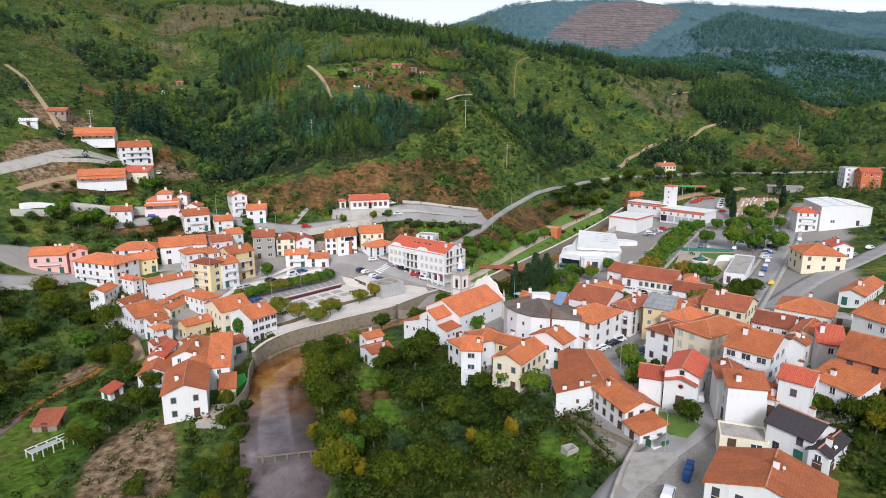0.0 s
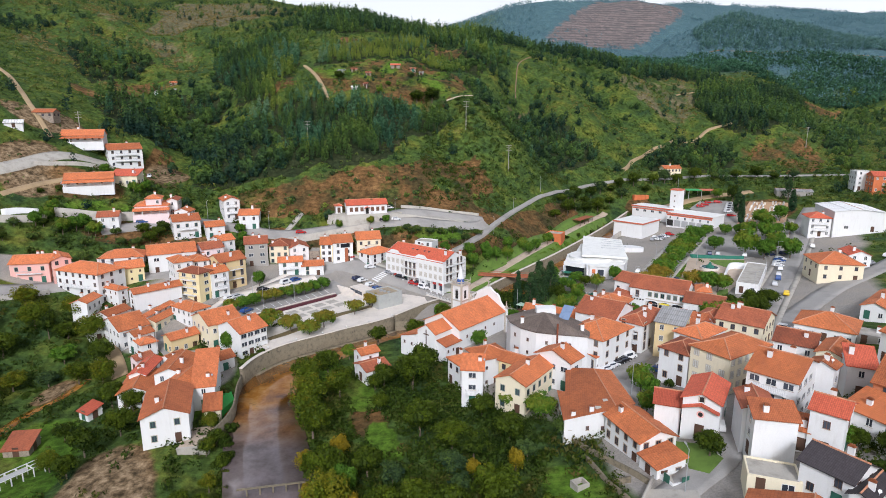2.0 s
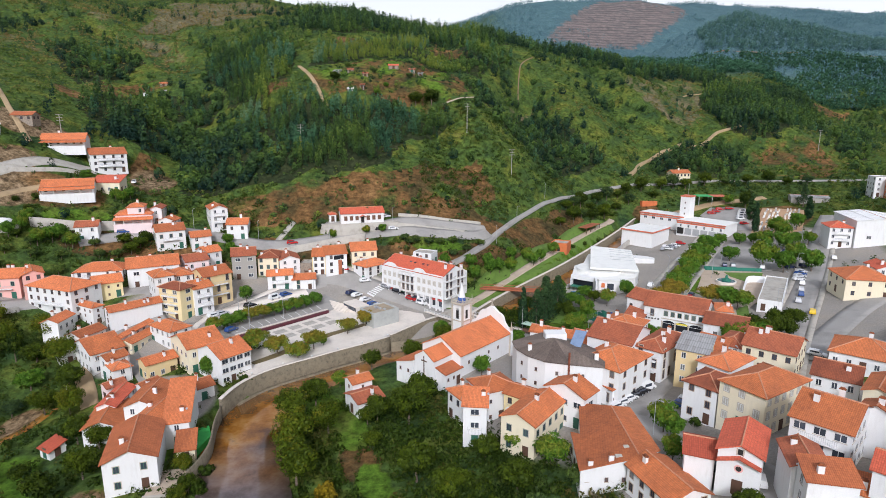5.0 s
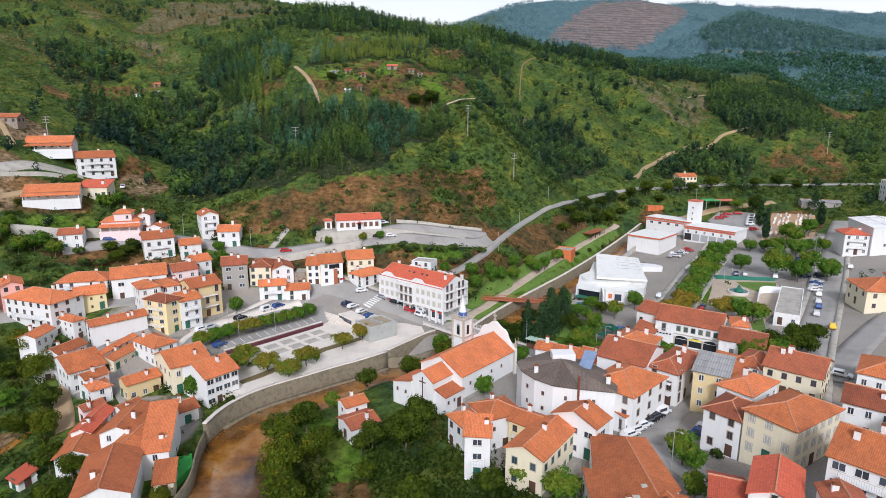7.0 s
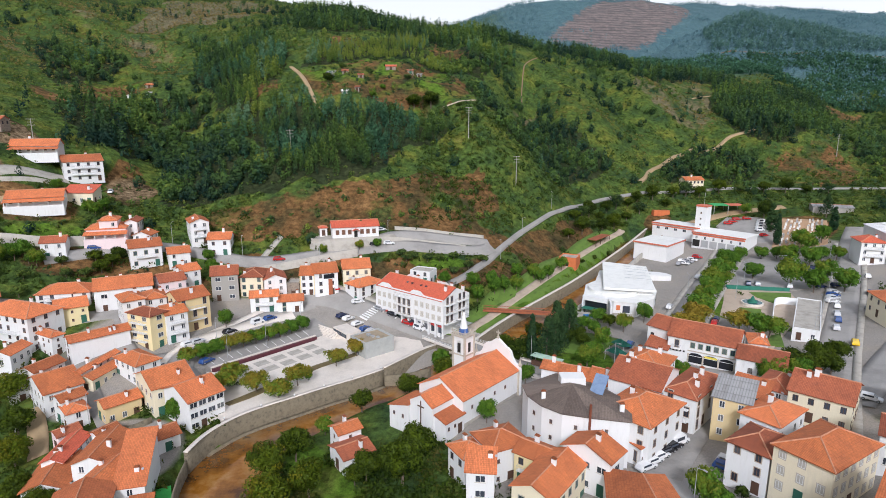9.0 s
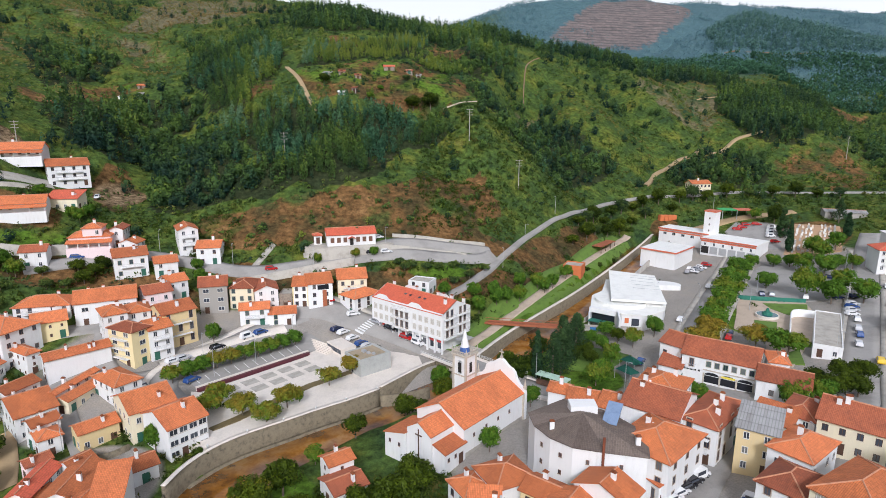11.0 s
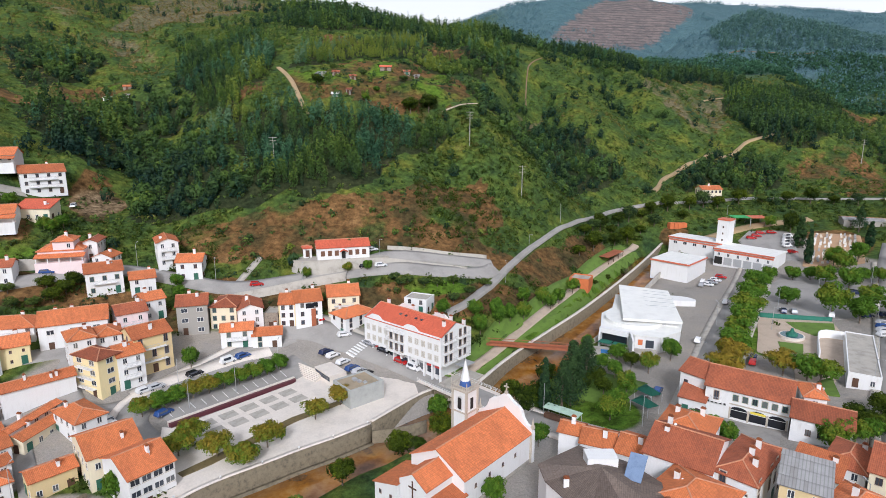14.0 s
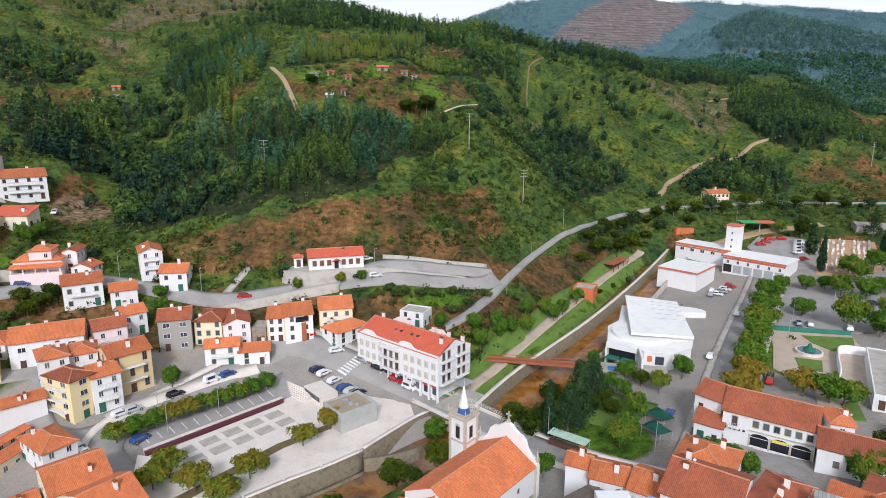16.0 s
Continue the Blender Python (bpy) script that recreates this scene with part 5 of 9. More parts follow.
house(-109.7, 185.7, 0, 4.7, 7.7, -0.3, -0.3, 6.7, "g2", "white", "orange", label="white rendered house with a bright orange tiled roof")
house(-107.5, 182.2, -45, 17.8, 5.1, -3.1, -3.1, 1.9, "flat", "white", "orange", label="white rendered house with a flat roof")
house(-93.6, 176.7, -40, 12.5, 8.3, -3.6, -3.6, 2.3, "g2", "white", "old", label="white rendered house with a weathered orange tiled roof")
house(-99.7, 181.9, -20, 5.2, 8.0, -1.9, -1.9, 4.1, "g2", "white", "old", label="white rendered house with a weathered orange tiled roof")
house(-85.4, 169.2, -36, 4.4, 5.3, -3.6, -3.6, 2.3, "g2", "white", "old", label="white rendered house with a weathered orange tiled roof")
house(-82.4, 166.0, -45, 4.8, 4.3, -3.7, -3.7, 1.0, "hip", "white", "orange", label="white rendered house with a bright orange tiled roof")
house(-73.5, 168.2, -43, 5.3, 7.7, -2.4, -2.4, 2.0, "g2", "ochre", "orange", label="ochre-yellow rendered house with a bright orange tiled roof")
house(-85.7, 183.3, -12, 4.0, 11.0, -1.2, -1.2, 2.3, "g2", "cream", "old", label="cream rendered house with a weathered orange tiled roof")
house(-87.9, 184.9, -9, 2.3, 13.6, -1.1, -1.1, 3.8, "g2", "white", "orange", label="white rendered house with a bright orange tiled roof")
house(-77.6, 185.3, -35, 10.3, 6.3, -0.6, -0.6, 4.8, "hip", "white", "old", label="white rendered house with a weathered orange tiled roof")
house(-65.0, 173.0, -46, 11.5, 9.3, -1.5, -1.5, 5.5, "g2", "cream", "old", label="cream rendered house with a weathered orange tiled roof")
house(-55.3, 166.0, -39, 10.8, 8.2, -1.7, -1.7, 5.5, "g2", "white", "orange", label="white rendered house with a bright orange tiled roof", blank="f", floors=3, win="wide", every=1.9)
house(-57.9, 155.9, -47, 5.4, 4.8, -2.7, -2.7, 0.8, "g2", "white", "old", label="white rendered house with a weathered orange tiled roof")
house(-75.2, 150.9, 4, 4.1, 10.4, -5.0, -5.7, -0.0, "g2", "white", "red", label="white rendered house with a red tiled roof")
house(-65.8, 148.4, 3, 7.3, 11.0, -3.9, -4.9, 1.5, "g2", "white", "old", label="white rendered house with a weathered orange tiled roof")
house(-56.1, 141.6, 15, 4.9, 13.0, -3.6, -3.9, 1.9, "s1", "white", "orange", label="white rendered house with a bright orange tiled roof")
house(-73.9, 145.1, 13, 7.3, 12.0, -5.1, -6.5, -1.6, "g2", "white", "old", label="white rendered house with a weathered orange tiled roof", floors=2, win="brown")
house(-59.1, 127.8, 19, 9.1, 14.0, -4.1, -5.1, 2.2, "g2", "white", "orange", label="pale pink-white house with a bright orange gabled roof", floors=2, win="green", every=3.4, chimneys=1)
house(-60.6, 138.6, -5, 6.0, 10.0, -4.1, -4.8, 1.9, "g2", "white", "old", label="white rendered house with a weathered orange tiled roof")
house(-17.6, 149.2, -54, 6.4, 6.4, -2.2, -2.5, 1.3, "g2", "white", "brown", label="old whitewashed mill house with a sagging brown tiled roof", win="small", pitch=0.3, every=3.0)
house(-19.6, 154.2, -54, 4.2, 5.0, -2.0, -2.0, 3.0, "g2", "white", "old", label="white rendered house with a weathered orange tiled roof", win="small", every=2.4)


# ---- roads, squares and walls ----
road("road", [(-50, 168), (-56, 177), (-68, 186), (-70, 193), (-67, 199), (-59.5, 211), (-51, 223), (-43, 230)], 7.0, ASPHALT, 0.22, "grey asphalt street beside the square", "road")
road("road", [(-48, 231), (-36.5, 233), (-26, 227), (-14, 221), (-6, 215.5), (-1, 210.5)], 8.0, ASPHALT, 0.3, "grey asphalt street before the shops", "road")
road("road", [(-62, 190), (-52, 201), (-43, 211), (-37, 219)], 8.5, ASPHALT, 0.26, "asphalt parking strip with painted bays", "road")
road("road", [(-69, 196), (-80, 189), (-90, 199), (-93, 212), (-103, 207), (-127, 197.5), (-142, 186), (-175, 168)], 5.5, ASPHALT, 0.2, "narrow asphalt street climbing out of the village", "road")
road("road", [(17, 194.5), (25, 187.5), (34, 180), (47, 171.5)], 6.5, ASPHALT, 0.24, "asphalt street leading off the bridge", "road")
road("road", [(44, 166), (50.6, 176.8), (60, 192), (80.5, 228), (101, 259.5), (123, 294), (128, 302)], 10.0, ASPHALT, 0.27, "straight asphalt street past the civic buildings", "road")
road("road", [(64, 136), (73, 145.5), (93.5, 176.4), (119.3, 212.5), (143, 246.3), (170, 287), (185, 306)], 8.0, ASPHALT, 0.24, "wide asphalt avenue through the lower town", "road")
road("road", [(86, 157), (108, 178), (126, 194), (142, 203), (165, 217.6), (210, 245)], 7.0, ASPHALT, 0.3, "asphalt road climbing to the right of the avenue", "road")
road("road", [(1.5, 239.8), (4, 241.4), (10, 246), (16, 257), (25, 274), (33.5, 290), (47, 309), (59, 325), (76, 350), (92, 360), (108, 366.5), (125, 373.5), (147, 377), (168, 379), (194, 374), (218, 363), (236, 354), (262, 348)], 2.9, ASPHALT, 0.55, "grey hill road winding up the valley side", "road", level=True)
road("road", [(19, 267), (13.3, 261), (0.7, 257.5), (-13.4, 257), (-27, 254.3), (-37, 251.4), (-46.5, 248.5), (-65, 243.5), (-80, 246), (-101, 249), (-113, 241.5), (-128, 229)], 4.6, ASPHALT, 0.6, "narrow asphalt lane along the hillside", "road")
road("road", [(18, 268.5), (4, 264), (-6.5, 263), (-17, 261.5), (-24, 258)], 4.0, ASPHALT, 0.6, "ramp road up to the school", "road")
road("road", [(34, 148), (37.5, 140), (42, 130), (45, 118), (51.5, 106), (46, 96.5), (39.5, 93), (31, 87), (22, 76)], 6.0, ASPHALT, 0.22, "patched asphalt lane through the old houses", "road")
road("road", [(38, 136), (47.7, 149), (57, 160), (66, 168)], 8.0, COBBLE, 0.25, "grey setts of a small square with parked cars", "square")
road("road", [(-62, 147), (-70, 158.5), (-77.5, 167.5), (-86.4, 179), (-94, 187), (-99, 194)], 3.6, COBBLE, 0.2, "narrow stone-paved lane between old houses", "lane")
road("road", [(-178, 224), (-173, 234.8), (-167.5, 246.7), (-164, 257), (-160, 264.5), (-155, 271), (-149, 280)], 5.0, CONCRETE, 0.3, "pale concrete drive to the hillside villas", "road")
road("track", [(110, 377), (117, 388), (122, 398), (131, 405), (141, 411), (154, 421), (170, 434), (186, 442), (199, 447), (209, 451)], 2.4, DIRT, 0.7, "sandy dirt track cut into the hillside", "track", level=True)
road("track", [(-239, 342), (-228, 333), (-210, 315), (-198, 302), (-185, 286), (-176, 278), (-169, 272)], 2.2, DIRT, 0.4, "steep sandy track above the villas", "track", level=True)
road("track", [(-82, 380), (-73, 365), (-66, 348), (-61, 338), (-58, 332)], 2.0, DIRT, 0.4, "sandy track below the hill gardens", "track", level=True)
road("track", [(352, 844), (397, 846), (447, 845), (494, 841), (562, 835), (640, 825)], 1.0, RED_EARTH, 0.6, "reddish road cut across the far hill", "track", level=True)
road("track", [(67, 490), (59, 480), (55, 466), (51, 446), (50, 433)], 0.7, RED_EARTH, 0.4, "firebreak track on the green slope", "track", level=True)
road("track", [(248, 592), (258, 608), (268, 630)], 3.0, DIRT, 0.5, "short bend of a sandy track on the ridge", "track", level=True)
road("track", [(199, 538), (212, 546), (227, 553)], 1.6, DIRT, 0.4, "sandy track across the ridge", "track", level=True)
road("path", [(0, 348), (7, 351), (17, 362)], 0.9, GRAVEL, 0.3, "pale footpath beside the hill gardens", "path", level=True)
road("path", [(6, 214), (16, 228.5), (32, 253), (45, 272.5), (66, 305), (90, 338)], 3.2, GRAVEL, 0.3, "tan gravel path along the river lawn", "path")
ribbon("lawn", [(3, 211), (14, 226), (30, 249.5), (43, 268.5), (64, 300), (86, 333)], 5.5, 6.0, draped(0.16), LAWN, "mown lawn strip along the river wall", "lawn", cross=8)
ribbon("lawn", [(28, 212), (40, 206), (46, 200)], 9.0, 8.0, draped(0.16), LAWN, "shaded lawn of the riverside park", "lawn", cross=6)


def patch_of(name, outline, lift, material, label, category, kind="structure"):
    """A flat patch of paving or turf that follows the ground, cut to an outline."""
    o = np.array(outline, float)
    c = o.mean(0)
    rings = [c + (o - c) * k for k in (1.0, 0.75, 0.5, 0.25)]
    top = np.vstack([np.vstack(rings), c[None]])
    z = land(top[:, 0], top[:, 1]) + lift
    n = len(o)
    verts = np.vstack([np.c_[top, z], np.c_[o, z[:n] - 0.7]])
    quads = []
    for r in range(3):
        for i in range(n):
            j = (i + 1) % n
            quads.append((r * n + i, r * n + j, (r + 1) * n + j, (r + 1) * n + i))
    for i in range(n):
        j = (i + 1) % n
        quads.append((3 * n + i, 3 * n + j, 4 * n, 4 * n))
        quads.append((4 * n + 1 + i, 4 * n + 1 + j, j, i))
    bm = bmesh.new()
    vs = [bm.verts.new(v) for v in verts]
    for q in quads:
        bm.faces.new([vs[k] for k in dict.fromkeys(q)])
    bmesh.ops.recalc_face_normals(bm, faces=bm.faces)
    return tagged(part(name, bm, material), label, category, kind=kind)


ribbon("pavement", [(-72.6, 197.6), (-68.4, 203.8), (-63.4, 208.6), (-58.6, 213.4), (-53.4, 218.2), (-46.8, 222.2)], 1.9, 1.9, draped(0.42), STONE_PALE, "pale paved walk in front of the square's houses", "pavement", cross=3, thick=0.6)
ribbon("ramp", [(-63.0, 246.6), (-60.9, 251.8), (-58.8, 256.6)], 0.9, 0.9, draped(0.5), CONCRETE, "grey concrete stair ramp up the bank", "ramp", cross=2, thick=0.8)
patch_of("park_paving", [(101, 248.5), (107, 246.3), (113.4, 244), (120, 241), (116, 228), (108, 214), (99, 205), (88, 192), (84, 197), (92, 212), (88, 223), (95, 236)], 0.22, GRAVEL, "beige gravel paving of the small park", "paving")
for outline in ([(107.2, 243.5), (119.4, 239.2), (115, 231.5), (109, 231.5), (107, 238)], [(97, 229), (102.6, 226), (98.5, 219), (94.5, 222.5)], [(94.6, 213), (102, 219.6), (100, 211.5), (95.7, 209.8)], [(91.6, 201.5), (96.2, 203.4), (91.6, 193), (88.6, 194.4)]):
    patch_of("lawn", outline, 0.34, LAWN, "clipped lawn of the small park", "lawn")
patch_of("lawn", [(40, 104), (39.8, 95.5), (42, 93.2), (45.4, 96), (44, 101)], 0.3, LAWN, "small lawn beside the chapel", "lawn")
patch_of("car_park", [(103, 251.5), (121, 242.5), (134, 241), (150, 262), (146, 276), (130, 288), (122, 281)], 0.24, ASPHALT, "open asphalt car park with trees", "car park")
road("lane", [(-97, 173), (-93.8, 168.8), (-89.1, 162.6), (-84.9, 155.8)], 4.0, DIRT, 0.2, "pale sandy lane behind the old houses", "lane")
for points, w, sides in (([(44, 166), (50.6, 176.8), (60, 192), (80.5, 228), (101, 259.5), (123, 294), (128, 302)], 5.0, (1, -1)), ([(73, 145.5), (93.5, 176.4), (119.3, 212.5), (143, 246.3), (170, 287)], 4.0, (1, -1)),
                         ([(17, 194.5), (25, 187.5), (34, 180), (47, 171.5)], 3.25, (1, -1)), ([(-48, 231), (-36.5, 233), (-26, 227), (-14, 221), (-6, 215.5), (-1, 210.5)], 4.0, (1,)),
                         ([(-56, 177), (-68, 186), (-70, 193), (-67, 199), (-59.5, 211), (-51, 223)], 3.5, (1,))):
    for side in sides:
        ribbon("pavement", points, side * (w + 1.7) if side > 0 else -w, -w if side > 0 else w + 1.7, draped(0.40), STONE_PALE if w < 3.6 else CONCRETE, "pale raised pavement along the street", "pavement", cross=3, thick=0.6)


def slab_of(name, outline, z0, z1, material, label, category, kind="structure"):
    bm = bmesh.new()
    prism(bm, outline, z0, z1)
    bmesh.ops.recalc_face_normals(bm, faces=bm.faces)
    return tagged(part(name, bm, material), label, category, kind=kind)


square = slab_of("square", [(-61, 187), (-58.4, 186.6), (-37.4, 209.2), (-37, 221), (-30, 223), (-23, 217), (-7, 212.5), (-5, 203), (-15.4, 189.2), (-22, 183), (-28.2, 178.6), (-34, 173.6), (-41.3, 168), (-48, 161.5), (-52, 163)], -1.0, 0.12, STONE_PALE, "pale limestone town square and riverside promenade", "square")
for i in range(5):
    for j in range(2):
        u, v = 6 + i * 5.2, -3.4 - j * 4.6
        c, s = math.cos(radians(47)), math.sin(radians(47))
        bm = bmesh.new()
        box(bm, -1.9, -1.5, 0.1, 1.9, 1.5, 0.16)
        ob = part("paving_panel", bm, CONCRETE, square)
        ob.matrix_basis = pose(-58.4 + u * c - v * s, 186.6 + u * s + v * c, 0, 0, 0, 47)
slab_of("parking_kerb", [(-59.6, 187.2), (-37.4, 210.6), (-37.9, 211.1), (-60.1, 187.7)], -1.0, 1.15, STONE_PALE, "white parapet above the sunken square", "parapet")
slab_of("retaining_wall", [(-58.9, 186.8), (-37.0, 209.9), (-37.36, 210.5), (-59.56, 187.1)], -1.0, 0.95, plain("dark_red_cladding", (0.10, 0.02, 0.03), rough=0.4), "low dark red retaining wall of the sunken square", "wall")
slab_of("flower_bed", [(-50, 169.5), (-46.4, 174), (-33.5, 191.2), (-24.3, 199.4), (-23.2, 198), (-32, 189.6), (-44.6, 172.6), (-48.6, 168.4)], 0.0, 0.3, plain("dry_planting_soil", (0.16, 0.12, 0.05), vary=0.4, scale=1.5), "long planting bed with trees along the promenade", "flower bed", kind="")
steps = thing("steps", pose(-36, 213, 0, 0, 0, -38), "broad pale stone steps down into the square", "steps")
for i in range(7):
    boxes("step", [(-5, i * 0.42, 0.0, 5, (i + 1) * 0.42, 0.12 + 0.24 * (i + 1))], STONE_PALE, steps)


def wall_line(name, points, top, height, thick, material, label, category="wall", cap=None):
    """A wall along a line; top gives its crown as a level or a function."""
    p = along(points, 1.6)
    n = sideways(p)
    z = np.array([top(x, y) if callable(top) else top for x, y in p[:, :2]]) if p.shape[1] == 2 else p[:, 2]
    a, b = p[:, :2] + n * thick / 2, p[:, :2] - n * thick / 2
    m = len(p)
    verts = np.vstack([np.c_[a, z], np.c_[b, z], np.c_[a, z - height], np.c_[b, z - height]])
    k = np.arange(m - 1)
    quads = np.vstack([np.stack(q, 1) for q in ((k, k + 1, k + 1 + m, k + m), (k + 1, k, k + 2 * m, k + 1 + 2 * m), (k + m, k + m + 1, k + 3 * m + 1, k + 3 * m))]
                      + [np.array([[0, m, 3 * m, 2 * m], [2 * m - 1, m - 1, 3 * m - 1, 4 * m - 1]])])
    ob = tagged(new(name, raw_mesh(name, verts, quads, material)), label, category, kind="structure")
    if cap:
        aa, bb = p[:, :2] + n * (thick / 2 + 0.12), p[:, :2] - n * (thick / 2 + 0.12)
        verts = np.vstack([np.c_[aa, z + 0.16], np.c_[bb, z + 0.16], np.c_[aa, z + 0.004], np.c_[bb, z + 0.004]])
        c = new("coping", raw_mesh("coping", verts, quads, cap))
        c.parent = ob
    return ob


wall_line("wall", [(-50.5, 149), (-49.5, 156), (-46, 163), (-41.2, 168), (-34, 173.6), (-28.2, 178.6), (-22, 183), (-15.4, 189.0)], 0.14, 6.0, 0.7, SCHIST, "tall schist embankment wall with a pale coping", cap=STONE_PALE)
wall_line("wall", [(-15.2, 189.5), (-10, 196.5), (-4.8, 203.2), (-1.5, 206)], 0.3, 6.0, 0.7, SCHIST, "schist river wall below the square", cap=STONE_PALE)
wall_line("wall", [(-15, 188.6), (-8, 190.2), (-3, 193.5)], -1.6, 4.0, 0.5, SCHIST, "low stone wall of a riverside ramp")
wall_line("quay", [(-49.0, 155.3), (-45.5, 162.3), (-40.7, 167.3), (-33.5, 172.9), (-27.7, 177.9), (-21.5, 182.3), (-14.9, 188.3)], -4.25, 2.0, 1.1, SCHIST, "flat stone ledge at the foot of the river wall", "ledge")
wall_line("wall", [(8.5, 206, 0.9), (19.2, 224.5, 1.0), (33.4, 241.6, 2.4), (50.6, 262, 4.0), (83, 309, 6.6), (110, 352, 9.5)], None, 6.0, 0.8, SCHIST, "schist wall between the river and the lawn", cap=STONE_PALE)
wall_line("wall", [(40, 228.5, 1.6), (53, 244.5, 2.8), (70, 272, 4.4), (97, 313, 7.0), (124, 356, 10)], None, 6.0, 0.6, CONCRETE, "concrete river wall behind the civic hall")
wall_line("wall", [(-30, 250.6), (-40, 247.6), (-49, 244.6), (-62, 240)], lambda x, y: float(land(x, y + 3)) + 0.9, 4.5, 0.4, CONCRETE, "long concrete retaining wall under the hillside lane")
wall_line("wall", [(9, 261.5, 17.6), (-6.5, 260.2, 19.6), (-17, 258.6, 21.4), (-23.4, 255.6, 22.0), (-31.5, 253.3, 22.0), (-39.8, 250.9, 22.0), (-47.5, 252.4, 19.6)], None, 6.0, 0.35, CONCRETE, "cream concrete retaining wall below the school")
slab_of("school_terrace", [(-17.2, 259.4), (-23.4, 256.0), (-39.7, 251.3), (-47.2, 252.8), (-44.5, 261.5), (-34.5, 264.0), (-22, 265.5)], 15.5, 21.75, CONCRETE, "pale concrete terrace in front of the school", "terrace")
wall_line("wall", [(16, 271), (4, 266.6), (-8, 265.6), (-18, 264.4)], lambda x, y: float(land(x, y)) + 1.2, 3.0, 0.35, CONCRETE, "stained concrete wall at the foot of the slope")
wall_line("wall", [(-126, 193.5), (-140, 181.5), (-176, 163)], lambda x, y: float(land(x, y + 2.5)) + 0.8, 6.0, 0.5, CONCRETE, "stained concrete retaining wall below the road")
wall_line("wall", [(-144, 229.2), (-138.2, 232.1), (-131, 234.8), (-125, 238.4), (-118, 242.6)], lambda x, y: float(land(x, y)) + 3.4, 5.0, 0.35, CONCRETE, "stained garden retaining wall on the hillside")
wall_line("wall", [(-157, 215), (-151, 219.9), (-145, 225)], lambda x, y: float(land(x, y)) + 2.6, 4.5, 0.35, CONCRETE, "long grey garden wall under the hillside house")
wall_line("wall", [(-156.6, 219.4), (-154, 223.7), (-149, 228)], lambda x, y: float(land(x, y)) + 2.4 - 0.12 * (x + 156), 3.5, 0.3, WALL["white"], "white sloping garden wall on the hillside")
wall_line("wall", [(-164.3, 251), (-156.1, 258.4), (-147, 269)], lambda x, y: float(land(x, y)) + 1.6, 4.5, 0.35, CONCRETE, "pale concrete retaining wall below the villas")
road("track", [(-163, 229), (-160.8, 235.2), (-157.3, 243), (-152, 250)], 2.2, DIRT, 0.25, "sandy drive between the hillside gardens", "track")
wall_line("wall", [(-47.6, 122), (-46.5, 132), (-49.5, 142), (-50.5, 149)], lambda x, y: -1.6, 4.0, 0.4, SCHIST, "rough stone river wall beside the garden")
wall_line("wall", [(24, 77), (29, 87), (33.5, 94)], lambda x, y: float(land(x + 2, y)) + 1.0, 4.0, 0.35, CONCRETE, "concrete parapet at the edge of the lane")
wall_line("wall", [(23.5, 112), (27.5, 104), (31.5, 97), (33, 93.5)], lambda x, y: float(land(x, y)) + 0.9, 2.6, 0.45, SCHIST, "old stone garden wall")

wall_line("wall", [(-73.7, 164.2), (-70.6, 161.6), (-67.6, 160.8), (-64.4, 164.1)], lambda x, y: float(land(x, y)) + 1.3, 2.4, 0.4, SCHIST, "curved stone garden wall among the old houses")
wall_line("barrier", [(-99.6, 170.5), (-98.6, 168.8), (-94.3, 162.4)], lambda x, y: float(land(x, y)) + 0.8, 1.4, 0.2, WALL["white"], "white concrete roadside barrier", "barrier")
wall_line("fence", [(101.8, 249.4), (106.7, 247.2), (113.4, 244.6), (120, 241.2)], lambda x, y: float(land(x, y)) + 1.5, 2.0, 0.12, GREEN_CLOTH, "dark green screened fence beside the car park", "fence")
wall_line("wall", [(100.1, 214.8), (105, 223.5), (109.8, 231.5), (114.8, 226.8)], lambda x, y: float(land(x, y)) + 2.6, 3.4, 0.3, WALL["white"], "white screen wall beside the park")

wall_line("wall", [(25.3, 104.2), (26.2, 100.0), (27.0, 95.2), (28.2, 92.3), (28.8, 89.8)], lambda x, y: float(land(x, y)) + 0.9, 1.6, 0.35, SCHIST, "low stone wall beside a garden path")
wall_line("wall", [(27.6, 95.4), (30.5, 95.3)], lambda x, y: float(land(x, y)) + 1.0, 1.8, 0.35, SCHIST, "stone wall across the lower garden")
patch_of("forecourt", [(32.4, 92.4), (38.8, 89.9), (38.6, 88.2), (33.3, 83.4), (28.9, 80.8), (28.0, 83.4)], 0.25, CONCRETE, "sandy concrete forecourt above the garden", "forecourt")
for x, y in [(39.0, 84.6), (38.2, 83.3), (37.4, 82.0)]:
    bin_ = thing("recycling_bin", pose(x, y, float(land(x, y)) + 0.25, 0, 0, 60), "blue plastic recycling container at the kerb", "recycling bin", "recycling bins")
    boxes("body", [(-0.6, -0.55, -0.1, 0.6, 0.55, 1.1)], plain("blue_plastic", (0.02, 0.09, 0.3), rough=0.5, vary=0.1), bin_)
    boxes("lid", [(-0.64, -0.59, 1.104, 0.64, 0.59, 1.25)], plain("dark_blue_plastic", (0.015, 0.06, 0.2), rough=0.5, vary=0.1), bin_)

